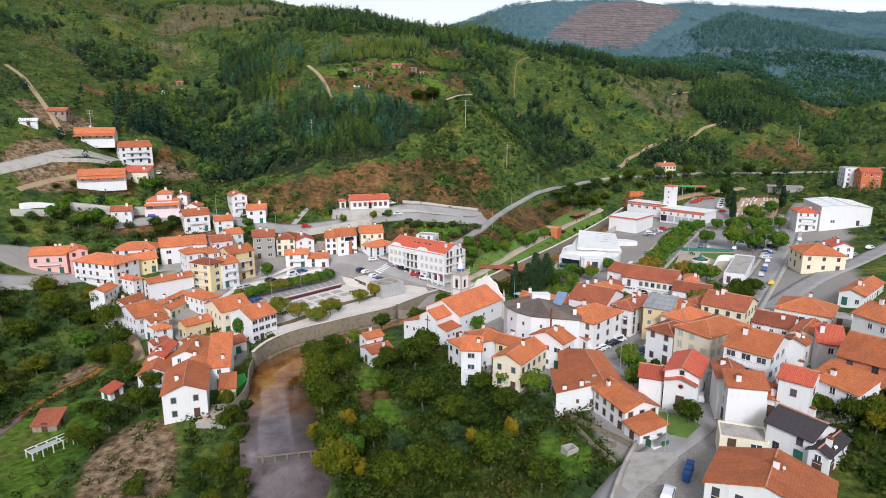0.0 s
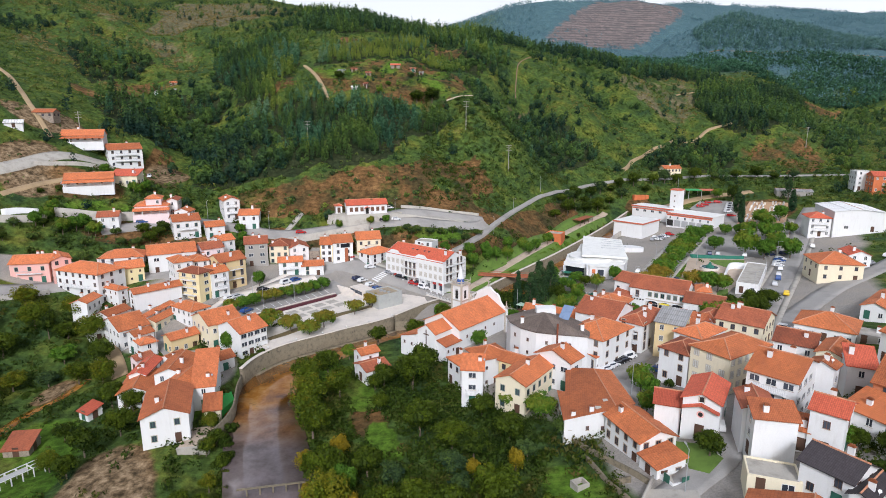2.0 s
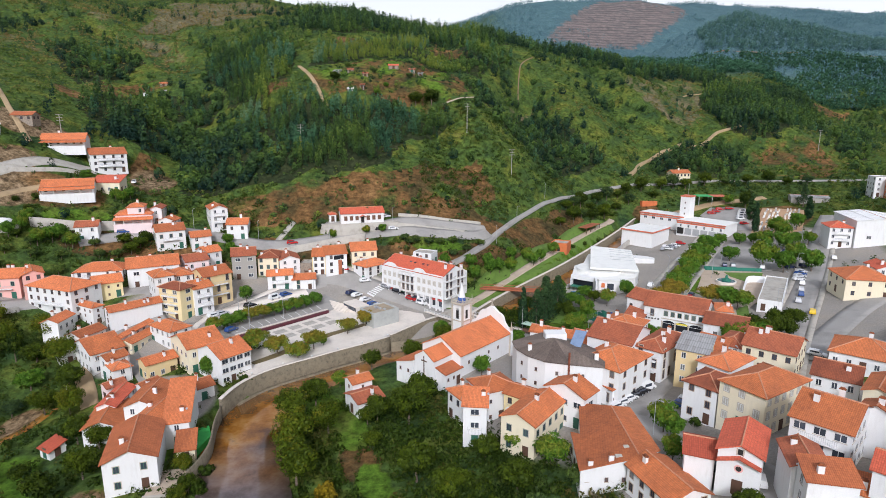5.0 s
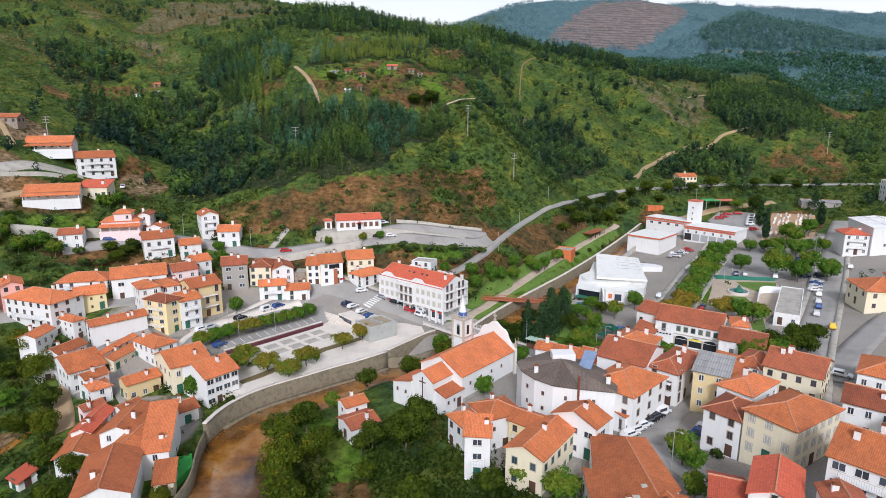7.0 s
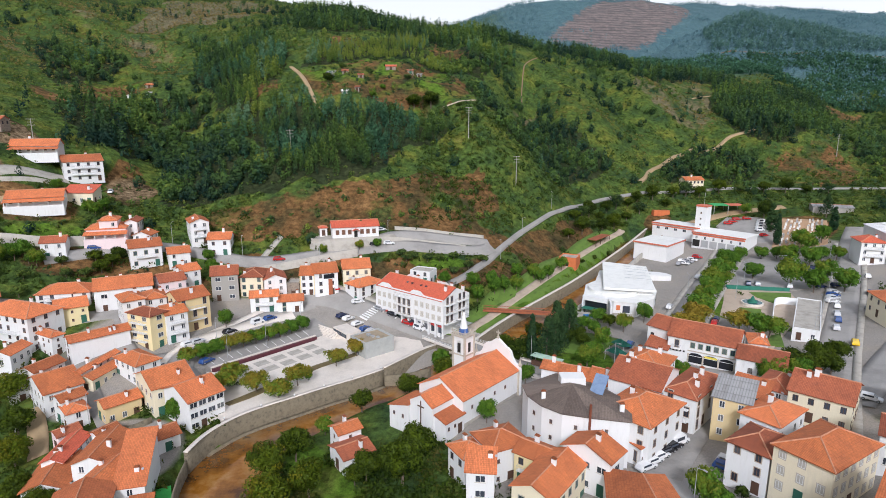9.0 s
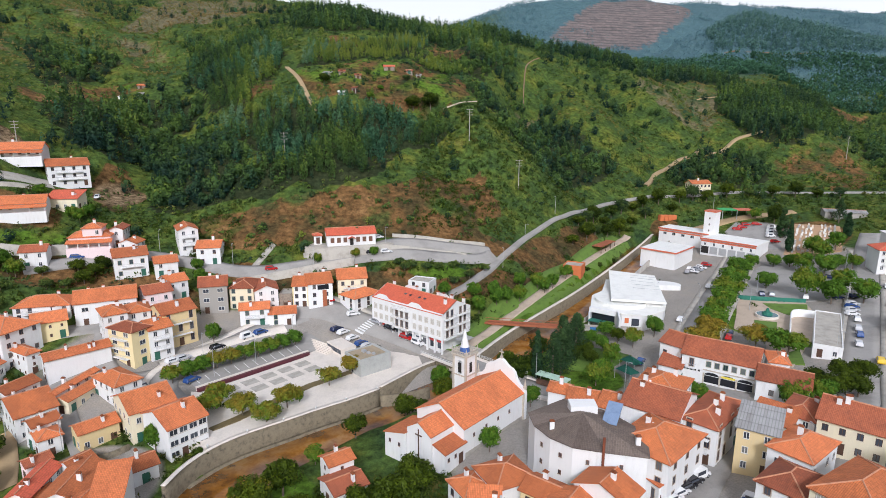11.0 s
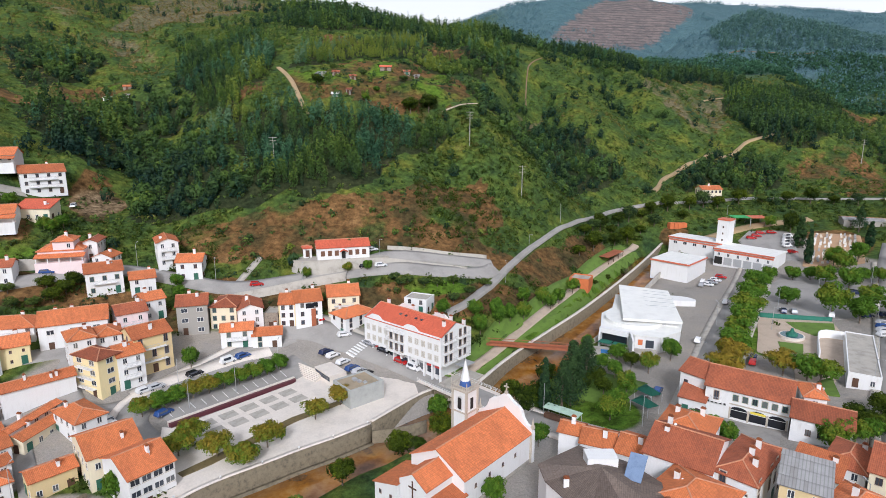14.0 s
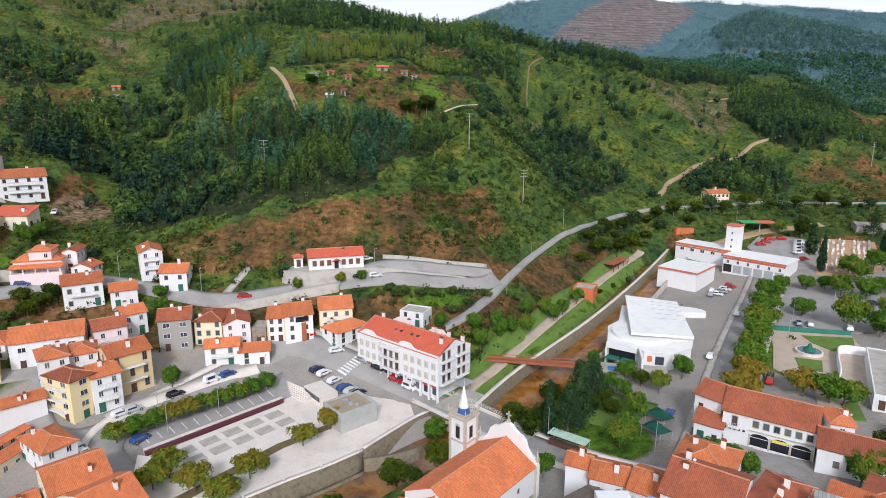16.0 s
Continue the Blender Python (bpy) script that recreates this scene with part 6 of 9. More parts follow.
# the road bridge: deck, arch, parapets
bridge = thing("road_bridge", pose(8.2, 202.2, 0.5, 0, 0, -44), "stone road bridge with a round arch and white railings", "bridge")
bm = bmesh.new()
outline = [(-14.5, -7), (-7.0, -7)] + [(-1.4 - 5.6 * math.cos(t), -4.8 + 4.1 * math.sin(t)) for t in np.linspace(0, math.pi, 15)] + [(4.2, -7), (14.5, -7), (14.5, 0), (-14.5, 0)]
front = [bm.verts.new((x, -4.2, z)) for x, z in outline]
back = [bm.verts.new((x, 4.2, z)) for x, z in outline]
bm.faces.new(front)
bm.faces.new(back[::-1])
for i in range(len(outline)):
    j = (i + 1) % len(outline)
    bm.faces.new((front[j], front[i], back[i], back[j]))
bmesh.ops.recalc_face_normals(bm, faces=bm.faces)
part("arch", bm, SCHIST, bridge)
boxes("deck", [(-15, -4.5, 0.004, 15, 4.5, 0.22)], ASPHALT, bridge)
for s in (-1, 1):
    boxes("pavement", [(-15, s * 4.2 - 0.6, 0.224, 15, s * 4.2 + 0.6, 0.36)], STONE_PALE, bridge)
    bm = bmesh.new()
    for k in np.arange(-14.8, 14.9, 1.5):
        rod(bm, (k, s * 4.7, 0.36), (k, s * 4.7, 1.35), 0.05, 4)
    for z in (0.75, 1.05, 1.35):
        rod(bm, (-14.9, s * 4.7, z), (14.9, s * 4.7, z), 0.045, 4)
    part("railing", bm, FRAME_WHITE, bridge)
voussoirs = [(-1.4 + 5.7 * math.cos(t), -4.8 + 4.2 * math.sin(t), t) for t in np.linspace(0.05, math.pi - 0.05, 19)]
bm = bmesh.new()
box(bm, -0.36, -0.1, -0.36, 0.36, 0.1, 0.36)
stone = bpy.data.meshes.new("voussoir")
bm.to_mesh(stone)
bm.free()
stone.materials.append(GRANITE)
for x, z, t in voussoirs:
    share("voussoir", stone, bridge, Matrix.Translation((x, -4.25, z)) @ Matrix.Rotation(-t, 4, "Y"))

foot = thing("footbridge", pose(27, 230.2, 2.2, 0, 0, -10), "long rust-red steel footbridge across the river", "footbridge")
boxes("deck", [(-13.5, -1.1, -0.2, 12.5, 1.1, 0)], CORTEN, foot)
for s in (-1, 1):
    boxes("girder", [(-13.5, s * 1.2 - 0.1, -0.45, 12.5, s * 1.2 + 0.1, 0.2)], CORTEN, foot)
    boxes("rail", [(-13.5, s * 1.2 - 0.05, 0.85, 12.5, s * 1.2 + 0.05, 0.98)], CORTEN, foot)
    for k in np.linspace(-13, 12, 11):
        boxes("post", [(k - 0.04, s * 1.2 - 0.04, 0.204, k + 0.04, s * 1.2 + 0.04, 0.846)], CORTEN, foot)

sluice = thing("sluice_weir", pose(-30.6, 105.6, -5, 0, 0, 12), "old sluice weir with a concrete rail and posts in the river", "weir")
boxes("sill", [(-6.5, -0.5, -2.6, 6.5, 0.6, -0.1)], SCHIST, sluice)
for k in np.linspace(-4.6, 4.6, 5):
    boxes("post", [(k - 0.14, -0.16, -2.6, k + 0.14, 0.16, 1.7)], SCHIST, sluice)
boxes("rail", [(-6.3, -0.2, 1.704, 6.3, 0.2, 1.9)], SCHIST, sluice)


road("track", [(112, 336), (124.4, 338.5), (136.8, 343.5), (148.9, 347.0), (164.6, 347.0), (175, 347.3)], 5.0, DIRT, 0.3, "bare tan earth strip behind the fire station", "track")

# ---- street paint ----
def stripe(points, width, lift, name="road_marking", label="white painted line on the road"):
    return ribbon(name, points, width / 2, width / 2, draped(lift), LINE, label, "road marking", cross=2, thick=0.3)


for k in np.linspace(0.5, 30, 12):
    c, s = math.cos(radians(46.5)), math.sin(radians(46.5))
    x, y = -60.6 + k * c, 190.4 + k * s
    stripe([(x, y), (x - 3.0 * s, y + 3.0 * c)], 0.14, 0.32, label="white painted parking bay line")
for cx, cy, ang, n in ((-22.5, 224.5, 52, 7), (49.3, 173.5, -33, 7)):
    c, s = math.cos(radians(ang)), math.sin(radians(ang))
    for i in range(n):
        u = (i - n / 2) * 1.0
        x, y = cx + u * c, cy + u * s
        stripe([(x + 1.6 * s, y - 1.6 * c), (x - 1.6 * s, y + 1.6 * c)], 0.5, 0.37, label="white painted bar of a zebra crossing")
patch_of("cemetery_ground", [(143.5, 297.5), (155, 315), (166, 331.5), (173, 327), (180.5, 320), (173, 306), (163.5, 291), (153, 291)], 0.3, plain("orange_gravel", (0.46, 0.29, 0.17), vary=0.25, scale=0.3, fine=3), "orange-tan gravel ground of the cemetery", "cemetery")
patch_of("station_yard", [(133, 316), (134.7, 333), (143.8, 341.8), (155.2, 336.5), (158.6, 331.4), (152.5, 318), (146, 304), (140, 306)], 0.25, ASPHALT, "worn asphalt yard behind the fire station", "yard")


# ---- the church ----
church = thing("church", pose(6.5, 168.4, 1.2, 0, 0, -41), "white church with orange tiled roofs, curved gable and bell tower", "church")
part("nave_wall", wall_of("g2", 12.4, 20.3, -2.5, 6.4, 0.53), WALL["white"], church)
bm, lines = roof_of("g2", 12.4, 20.3, 6.4, 0.53, 0.35)
part("nave_roof", bm, TILE["orange"], church)
ridge_caps(lines, TILE["orange"], church)
boxes("plinth", [(6.21, -10.1, -2.4, 6.3, 10.1, 0.9), (-6.3, -10.1, -2.4, -6.21, 10.1, 0.9)], CONCRETE, church)
for y, z in ((-7, 3.4), (-3, 3.6), (1, 3.6), (5, 3.6)):
    add_window(church, "small", 6.2, y, z, 90)
ch = new("chancel")
ch.parent = church
ch.matrix_basis = pose(0.4, -13.4, 0)
part("chancel_wall", wall_of("g2", 6.2, 6.6, -2.5, 6.3, 0.62), WALL["white"], ch)
bm, lines = roof_of("g2", 6.2, 6.6, 6.3, 0.62, 0.2)
part("chancel_roof", bm, TILE["orange"], ch)
ridge_caps(lines, TILE["orange"], ch)
boxes("wall_cross", [(-0.12, -3.42, 0.7, 0.12, -3.32, 6.9), (-0.9, -3.42, 5.5, 0.9, -3.32, 5.75)], WOOD_DARK, ch, "tall dark wooden cross")
boxes("plinth", [(-3.2, -3.4, -2.4, 3.2, -3.31, 0.5)], CONCRETE, ch)
an = new("side_chapel")
an.parent = church
an.matrix_basis = pose(5.0, -13.0, 0, 0, 0, 90)
part("side_chapel_wall", wall_of("s1", 6.0, 3.0, -2.5, 3.6, 0.32), WALL["white"], an)
bm, lines = roof_of("s1", 6.0, 3.0, 3.6, 0.32, 0.3)
part("side_chapel_roof", bm, TILE["orange"], an)
share("door", DOORS[0], an, pose(1.6, -1.5, -0.2))
for x in (-2, 0):
    add_window(an, "small", x, -1.5, 1.6, 0)
sa = new("sacristy")
sa.parent = church
sa.matrix_basis = pose(-5.6, -13.2, 0, 0, 0, -90)
part("sacristy_wall", wall_of("s1", 8.0, 5.6, -2.5, 3.4, 0.3), WALL["white"], sa)
bm, lines = roof_of("s1", 8.0, 5.6, 3.4, 0.3, 0.3)
part("sacristy_roof", bm, TILE["old"], sa)
for y in (-1.4, 1.2):
    add_window(sa, "small", 4.0, y, 1.6, 90)
half = [(6.7, -2.5), (6.7, 6.3), (6.3, 7.3), (5.2, 7.7), (4.3, 8.8), (3.8, 10.2), (3.0, 10.9), (2.6, 10.9), (1.6, 11.5), (0.8, 12.2), (0, 12.5)]
outline = half + [(-x, z) for x, z in half[-2::-1]]
bm = bmesh.new()
fr, bk = [[bm.verts.new((x, y, z)) for x, z in outline] for y in (10.15, 10.95)]
bm.faces.new(fr)
bm.faces.new(bk[::-1])
for i in range(len(outline)):
    j = (i + 1) % len(outline)
    bm.faces.new((fr[j], fr[i], bk[i], bk[j]))
bmesh.ops.recalc_face_normals(bm, faces=bm.faces)
part("gable_front", bm, WALL["white"], church, "white curved baroque gable")
boxes("stone_cross", [(-0.28, 10.3, 12.45, 0.28, 10.8, 13.0), (-0.12, 10.45, 13.0, 0.12, 10.65, 14.6), (-0.55, 10.45, 13.8, 0.55, 10.65, 14.05)], GRANITE, church)
for s in (-1, 1):
    bm = bmesh.new()
    box(bm, s * 6.4 - 0.28, 10.2, 7.1, s * 6.4 + 0.28, 10.9, 7.8)
    rod(bm, (s * 6.4, 10.55, 7.8), (s * 6.4, 10.55, 9.4), 0.26, 6, 0.04)
    part("pinnacle", bm, GRANITE, church)
bm = bmesh.new()
box(bm, 6.05, 9.9, -2.4, 6.6, 10.14, 6.4)
part("pilaster", bm, GRANITE, church)
tower = new("bell_tower")
tower.parent = church
tower.matrix_basis = pose(-8.1, 7.6, 0)
t, f = 1.75, 12.4
boxes("tower_wall", [(-t, -t, -3, t, t, 7.6), (-t, -t, 7.9, -0.55, t, 12.2), (0.55, -t, 7.9, t, t, 12.2), (-0.549, -t, 11.0, 0.549, t, 12.2), (-0.549, -0.9, 7.9, 0.549, 0.9, 11.0), (-t, -t, 7.6, t, t, 7.9)], WALL["white"], tower)
boxes("pilaster", [(sx * t - 0.22, sy * t - 0.22, -3, sx * t + 0.22, sy * t + 0.22, 12.1) for sx in (-1, 1) for sy in (-1, 1)], GRANITE, tower)
boxes("cornice", [(-t - 0.4, -t - 0.4, 12.2, t + 0.4, t + 0.4, 12.6)], GRANITE, tower)
boxes("cornice", [(-t - 0.3, -t - 0.3, 7.55, t + 0.3, t + 0.3, 7.75)], GRANITE, tower)
boxes("belfry_opening", [(t + 0.002, -0.45, 8.2, t + 0.05, 0.45, 10.6)], DARK, tower)
boxes("belfry_opening", [(-0.45, -t - 0.05, 8.2, 0.45, -t - 0.002, 10.6)], DARK, tower)
bm = bmesh.new()
for k in np.linspace(-t - 0.2, t + 0.2, 9):
    for s in (-t - 0.25, t + 0.25):
        rod(bm, (k, s, 12.6), (k, s, 13.25), 0.07, 5)
        rod(bm, (s, k, 12.6), (s, k, 13.25), 0.07, 5)
for s in (-t - 0.25, t + 0.25):
    box(bm, -t - 0.35, s - 0.1, 13.25, t + 0.35, s + 0.1, 13.4)
    box(bm, s - 0.1, -t - 0.15, 13.25, s + 0.1, t + 0.15, 13.4)
part("balustrade", bm, GRANITE, tower)
bm = bmesh.new()
rod(bm, (0, 0, 12.6), (0, 0, 13.9), 1.25, 8, 0.95)
part("spire_base", bm, plain("blue_glazed_tile", (0.05, 0.12, 0.35), rough=0.4), tower, "blue tiled drum")
bm = bmesh.new()
rod(bm, (0, 0, 13.9), (0, 0, 18.0), 1.0, 8, 0.14)
rod(bm, (0, 0, 18.0), (0, 0, 19.6), 0.05, 5)
part("spire", bm, WALL["white"], tower)
for sx in (-1, 1):
    for sy in (-1, 1):
        bm = bmesh.new()
        rod(bm, (sx * (t + 0.25), sy * (t + 0.25), 13.4), (sx * (t + 0.25), sy * (t + 0.25), 14.5), 0.16, 6, 0.03)
        part("pinnacle", bm, GRANITE, tower)

# ---- the shop and apartment block by the bridge ----
block = thing("apartment_block", pose(-6.4, 221.9, 2.0, 0, 0, -39.8), "white apartment block with red roof over arcaded shops", "apartment block")
W, D, E = 27.9, 12.6, 10.4
a, b = W / 2, D / 2
part("wall", wall_of("g1", W, D - 0.0, 3.1, E, 0.45), WALL["white"], block)
boxes("shop_wall", [(-a + 0.3, -b + 1.1, -2.5, a - 2.0, b - 0.3, 3.096)], WALL["white"], block)
boxes("basement_wall", [(-a + 0.31, -b + 2.01, -7, a - 0.3, b - 0.31, -2.51)], SCHIST, block)
bm, lines = roof_of("g1", W - 0.8, D, E, 0.45, 0.15)
part("roof", bm, TILE["red"], block)
ridge_caps(lines, TILE["red"], block)
for x in np.linspace(-a + 0.25, a - 0.25, 11):
    boxes("pillar", [(x - 0.22, -b, -2.0, x + 0.22, -b + 0.45, 3.09)], WALL["white"], block)
for i, x in enumerate(np.linspace(-a + 1.6, a - 1.6, 10)):
    boxes("shop_window", [(x - 1.0, -b + 1.0, 0.15, x + 1.0, -b + 1.08, 1.95)], GLASS, block)
    boxes("shop_sign", [(x - 1.15, -b + 0.86, 1.98, x + 1.15, -b + 1.08, 2.86)], (RED_PAINT, LINE, FRAME_GREEN, STEEL)[(0, 0, 1, 2, 1, 3, 1, 3, 0, 0)[i]], block)


def curved_gable(x0, width, y):
    pts = [(-0.5, 0), (-0.5, 0.5), (-0.38, 0.7), (-0.3, 1.2), (-0.2, 1.55), (-0.1, 1.6), (0.1, 1.6), (0.2, 1.55), (0.3, 1.2), (0.38, 0.7), (0.5, 0.5), (0.5, 0)]
    bm = bmesh.new()
    fr, bk = [[bm.verts.new((x0 + u * width, yy, E - 0.1 + z)) for u, z in pts] for yy in (y, y + 0.3)]
    bm.faces.new(fr)
    bm.faces.new(bk[::-1])
    for i in range(len(pts)):
        j = (i + 1) % len(pts)
        bm.faces.new((fr[j], fr[i], bk[i], bk[j]))
    bmesh.ops.recalc_face_normals(bm, faces=bm.faces)
    part("parapet_gable", bm, WALL["white"], block, "white curved parapet")


for x0, x1 in ((-a + 7.71, 0.29), (6.91, a)):
    boxes("parapet", [(x0, -b - 0.04, E - 0.1, x1, -b + 0.26, E + 0.42)], WALL["white"], block)
for x in (-a + 4.4, 3.6):
    curved_gable(x, 6.6, -b - 0.04)
for x in (-a + 4.4, 3.6):
    curved_gable(x, 6.6, b - 0.26)
for i, x in enumerate(np.linspace(-a + 1.6, a - 1.4, 12)):
    for z in (4.0, 6.9):
        if 4 <= i <= 6:
            continue
        add_window(block, "blind", x, -b, z + 0.3, 0)
for z in (3.35, 6.3, 9.0):
    balcony(block, -a + 9.2, -a + 15.6, z, -b, WALL["grey"])
    for y in (-3.2, 2.6):
        s = new("end_balcony")
        s.parent = block
        s.matrix_basis = pose(a, y, 0, 0, 0, 90)
        balcony(s, -2.4, 2.4, z, 0, WALL["grey"])
        add_window(s, "tall", -1.0, 0, z + 0.1, 0)
        add_window(s, "tall", 1.0, 0, z + 0.1, 0)
for z in (3.5, 6.4):
    for x in (-a + 10.4, -a + 12.4, -a + 14.4):
        add_window(block, "tall", x, -b, z, 0)
for x, y in ((-a + 1.0, 2.5), (-6, 5.2), (2.5, 5.4), (4.6, 5.4), (8.2, 4.8), (a - 0.6, 3.8), (a - 2.4, -2.2)):
    chimney(block, x, y, E + (b - abs(y)) * 0.45, 1.5, 0.9)
for x in (-3.6, -1.6, 2.0, 4.0):
    boxes("roof_light", [(x - 0.35, -2.6, E + 1.62, x + 0.35, -1.9, E + 2.1)], GLASS, block)
boxes("terrace", [(a + 0.02, -b - 1, -6.5, a + 6.0, b - 2, -0.9)], CONCRETE, block)
boxes("awning", [(a + 0.05, -0.5, 1.9, a + 3.2, b - 2.4, 2.05)], STEEL, block)

# ---- the glass and concrete pavilion on the square ----
kiosk = thing("pavilion", pose(-19.6, 201.4, 0.12, 0, 0, -49.7), "small grey concrete pavilion with a glazed corner", "pavilion")
boxes("wall", [(-3.9, 3.9, 0, 3.9, 4.7, 4.6), (3.4, -4.7, 0, 3.9, 3.9, 4.6), (-3.9, -4.2, 0, -3.4, 3.9, 4.6), (0.2, -4.7, 0, 3.4, -4.3, 4.6), (-3.9, -4.7, 3.6, 0.2, -4.3, 4.6)], plain("board_marked_concrete", (0.42, 0.43, 0.41), vary=0.2), kiosk)
boxes("roof", [(-3.4, -4.3, 4.2, 3.4, 3.9, 4.4)], plain("gravel_roof", (0.36, 0.29, 0.20), vary=0.25, fine=14), kiosk, "brown gravel roof")
for i in range(5):
    boxes("glass_panel", [(-3.85 + i * 0.82, -4.6, 0.05, -3.07 + i * 0.82, -4.5, 3.55)], GLASS, kiosk, "greenish glass panel")
for i in range(6):
    boxes("glass_panel", [(-3.97, -4.1 + i * 1.3, 0.05, -3.91, -2.9 + i * 1.3, 3.5)], GLASS, kiosk, "greenish glass panel")
for i in range(6):
    boxes("mullion", [(-3.9 + i * 0.82, -4.68, 0.02, -3.84 + i * 0.82, -4.602, 3.6)], FRAME_WHITE, kiosk)
for i in range(7):
    boxes("mullion", [(-4.04, -4.05 + i * 1.3 - 0.03, 0.02, -3.972, -4.05 + i * 1.3 + 0.03, 3.6)], FRAME_WHITE, kiosk)
boxes("roof_unit", [(-1.5, -1.0, 4.4, -0.3, 0.0, 4.95), (0.2, -0.6, 4.4, 1.2, 0.2, 4.85), (1.6, 0.2, 4.4, 2.4, 1.0, 4.8)], STEEL, kiosk, "pale roof ventilation units")
wing = thing("pavilion_wing", pose(-28.5, 212.5, 0.12, 0, 0, -49.7), "low white wing with a strip of dark windows", "pavilion")
boxes("wall", [(-4, -2.4, 0, 4, 2.4, 2.5)], STONE_PALE, wing)
for i in range(8):
    boxes("pane", [(-3.7 + i * 0.94, -2.46, 0.9, -2.86 + i * 0.94, -2.41, 2.1)], GLASS, wing)

# ---- the civic hall with white folded roofs ----
hall = thing("civic_hall", pose(62, 243, 2.3, 0, 0, -12), "white modern civic hall with tilted and rounded roofs", "civic hall")
WHITE_ROOF = plain("white_roof_membrane", (0.80, 0.80, 0.765), vary=0.12, scale=0.3)
bm = bmesh.new()
disc = [(-12.3, -12.4), (-4.7, -15.5), (-3.2, -17.5), (3.5, -18), (9.5, -12), (11.5, -3), (11, 20), (-6, 21), (-8, 6), (-11.5, 0)]
prism(bm, disc, -2, 4.4)
bmesh.ops.recalc_face_normals(bm, faces=bm.faces)
part("lower_wall", bm, WALL["white"], hall)
bm = bmesh.new()
prism(bm, [(x * 1.02, y * 1.02) for x, y in disc], 4.404, 4.75)
bmesh.ops.recalc_face_normals(bm, faces=bm.faces)
part("lower_roof", bm, WHITE_ROOF, hall)
bm = bmesh.new()
prism(bm, [(-2.6 + 8.4 * math.cos(t), -5.2 + 8.2 * math.sin(t)) for t in np.linspace(0, math.tau, 32, endpoint=False)], 4.754, 5.9)
bmesh.ops.recalc_face_normals(bm, faces=bm.faces)
part("round_roof", bm, WHITE_ROOF, hall)
boxes("upper_wall", [(-4.6, -8.5, 4.76, 9.8, 20, 6.9)], WALL["white"], hall)
bm = bmesh.new()
top = [(-6.3, -11.2, 7.3), (10.4, -9.9, 6.9), (10.6, 20.2, 7.5), (-5.3, 21.4, 8.3)]
vt = [bm.verts.new(p) for p in top]
vb = [bm.verts.new((x, y, z - 0.75)) for x, y, z in top]
bm.faces.new(vt)
bm.faces.new(vb[::-1])
for i in range(4):
    j = (i + 1) % 4
    bm.faces.new((vt[j], vt[i], vb[i], vb[j]))
bmesh.ops.recalc_face_normals(bm, faces=bm.faces)
part("fly_roof", bm, WHITE_ROOF, hall, "large tilted white roof")
for i, k in enumerate((0.42, 0.55, 0.68, 0.8, 0.9)):
    bm = bmesh.new()
    a, b = Vector(top[0]).lerp(Vector(top[3]), k), Vector(top[1]).lerp(Vector(top[2]), k)
    rod(bm, a.lerp(b, 0.45) + Vector((0, 0, 0.01)), b + Vector((0, 0, 0.01)), 0.07, 4)
    part("roof_seam", bm, STEEL, hall)
slant = pose(-8.5, -13.95, 0, 0, 0, -22.2)
for name, size, material in (("glass_front", (-3.6, -0.4, 0.2, 3.6, -0.05, 3.3), DARK_GLASS), ("lintel", (-4.2, -1.5, 3.4, 4.2, -0.02, 4.9), WALL["white"]), ("portal_side", (-4.3, -1.6, -1.5, -3.75, -0.02, 3.38), WALL["white"]),
                             ("awning", (-3.8, -3.4, 1.0, -0.2, -0.6, 1.15), GREEN_CLOTH), ("awning", (0.2, -3.5, 1.0, 3.6, -0.6, 1.15), GREEN_CLOTH)):
    ob = boxes(name, [size], material, hall)
    ob.matrix_basis = slant
boxes("fin_wall", [(-4.6, -24, -2, -4.1, -15.6, 4.9)], WALL["white"], hall, "tall white fin wall beside the entrance")
boxes("terrace", [(-14.5, -22.5, -2, -4.7, -16.4, 0.0)], CONCRETE, hall)
boxes("paddling_pool", [(-12.6, -21.6, 0.004, -8.6, -19.4, 0.3)], plain("pool_blue", (0.05, 0.22, 0.5), rough=0.2), hall)
boxes("red_panel", [(-2.4, -17.75, 1.8, -1.2, -17.62, 3.4)], WALL["terracotta"], hall)
boxes("entrance", [(-0.4, -18.05, 1.2, 1.8, -17.8, 3.4)], GLASS, hall)
boxes("porch", [(-3.8, -21, -2, 2.5, -18.1, 0.9)], CONCRETE, hall)
bm = bmesh.new()
prism(bm, [(14 + 6.5 * math.cos(t), 24 + 4.2 * math.sin(t)) for t in np.linspace(-0.3, 3.6, 14)], -1, 3.6)
bmesh.ops.recalc_face_normals(bm, faces=bm.faces)
part("foyer", bm, WALL["white"], hall, "rounded white foyer")
boxes("red_panel", [(8.0, 22.5, -0.5, 9.8, 22.8, 3.0)], WALL["terracotta"], hall)

# ---- the long old barn with its uneven plan ----
barn = thing("barn", pose(29.5, 120, 0), "long whitewashed barn under a huge weathered orange tiled roof", "barn")
B0, B1, B2, B3, B4, B5, B6, B7 = [(x - 29.5, y - 120, z) for x, y, z in ((22.3, 109.7, 7.7), (32.2, 110.2, 9.8), (36.8, 113.9, 8.8), (36.3, 129.1, 8.8), (32.2, 127.7, 9.8), (27.2, 132.3, 8.0), (24.8, 120.6, 8.0), (23.4, 121.8, 7.7))]
bm = bmesh.new()
ring = [B0, B1, B2, B3, B4, B5, B6, B7]
up = [bm.verts.new((x * 0.96, y * 0.975, z - 0.12)) for x, y, z in ring]
dn = [bm.verts.new((x * 0.96, y * 0.975, 1.0)) for x, y, z in ring]
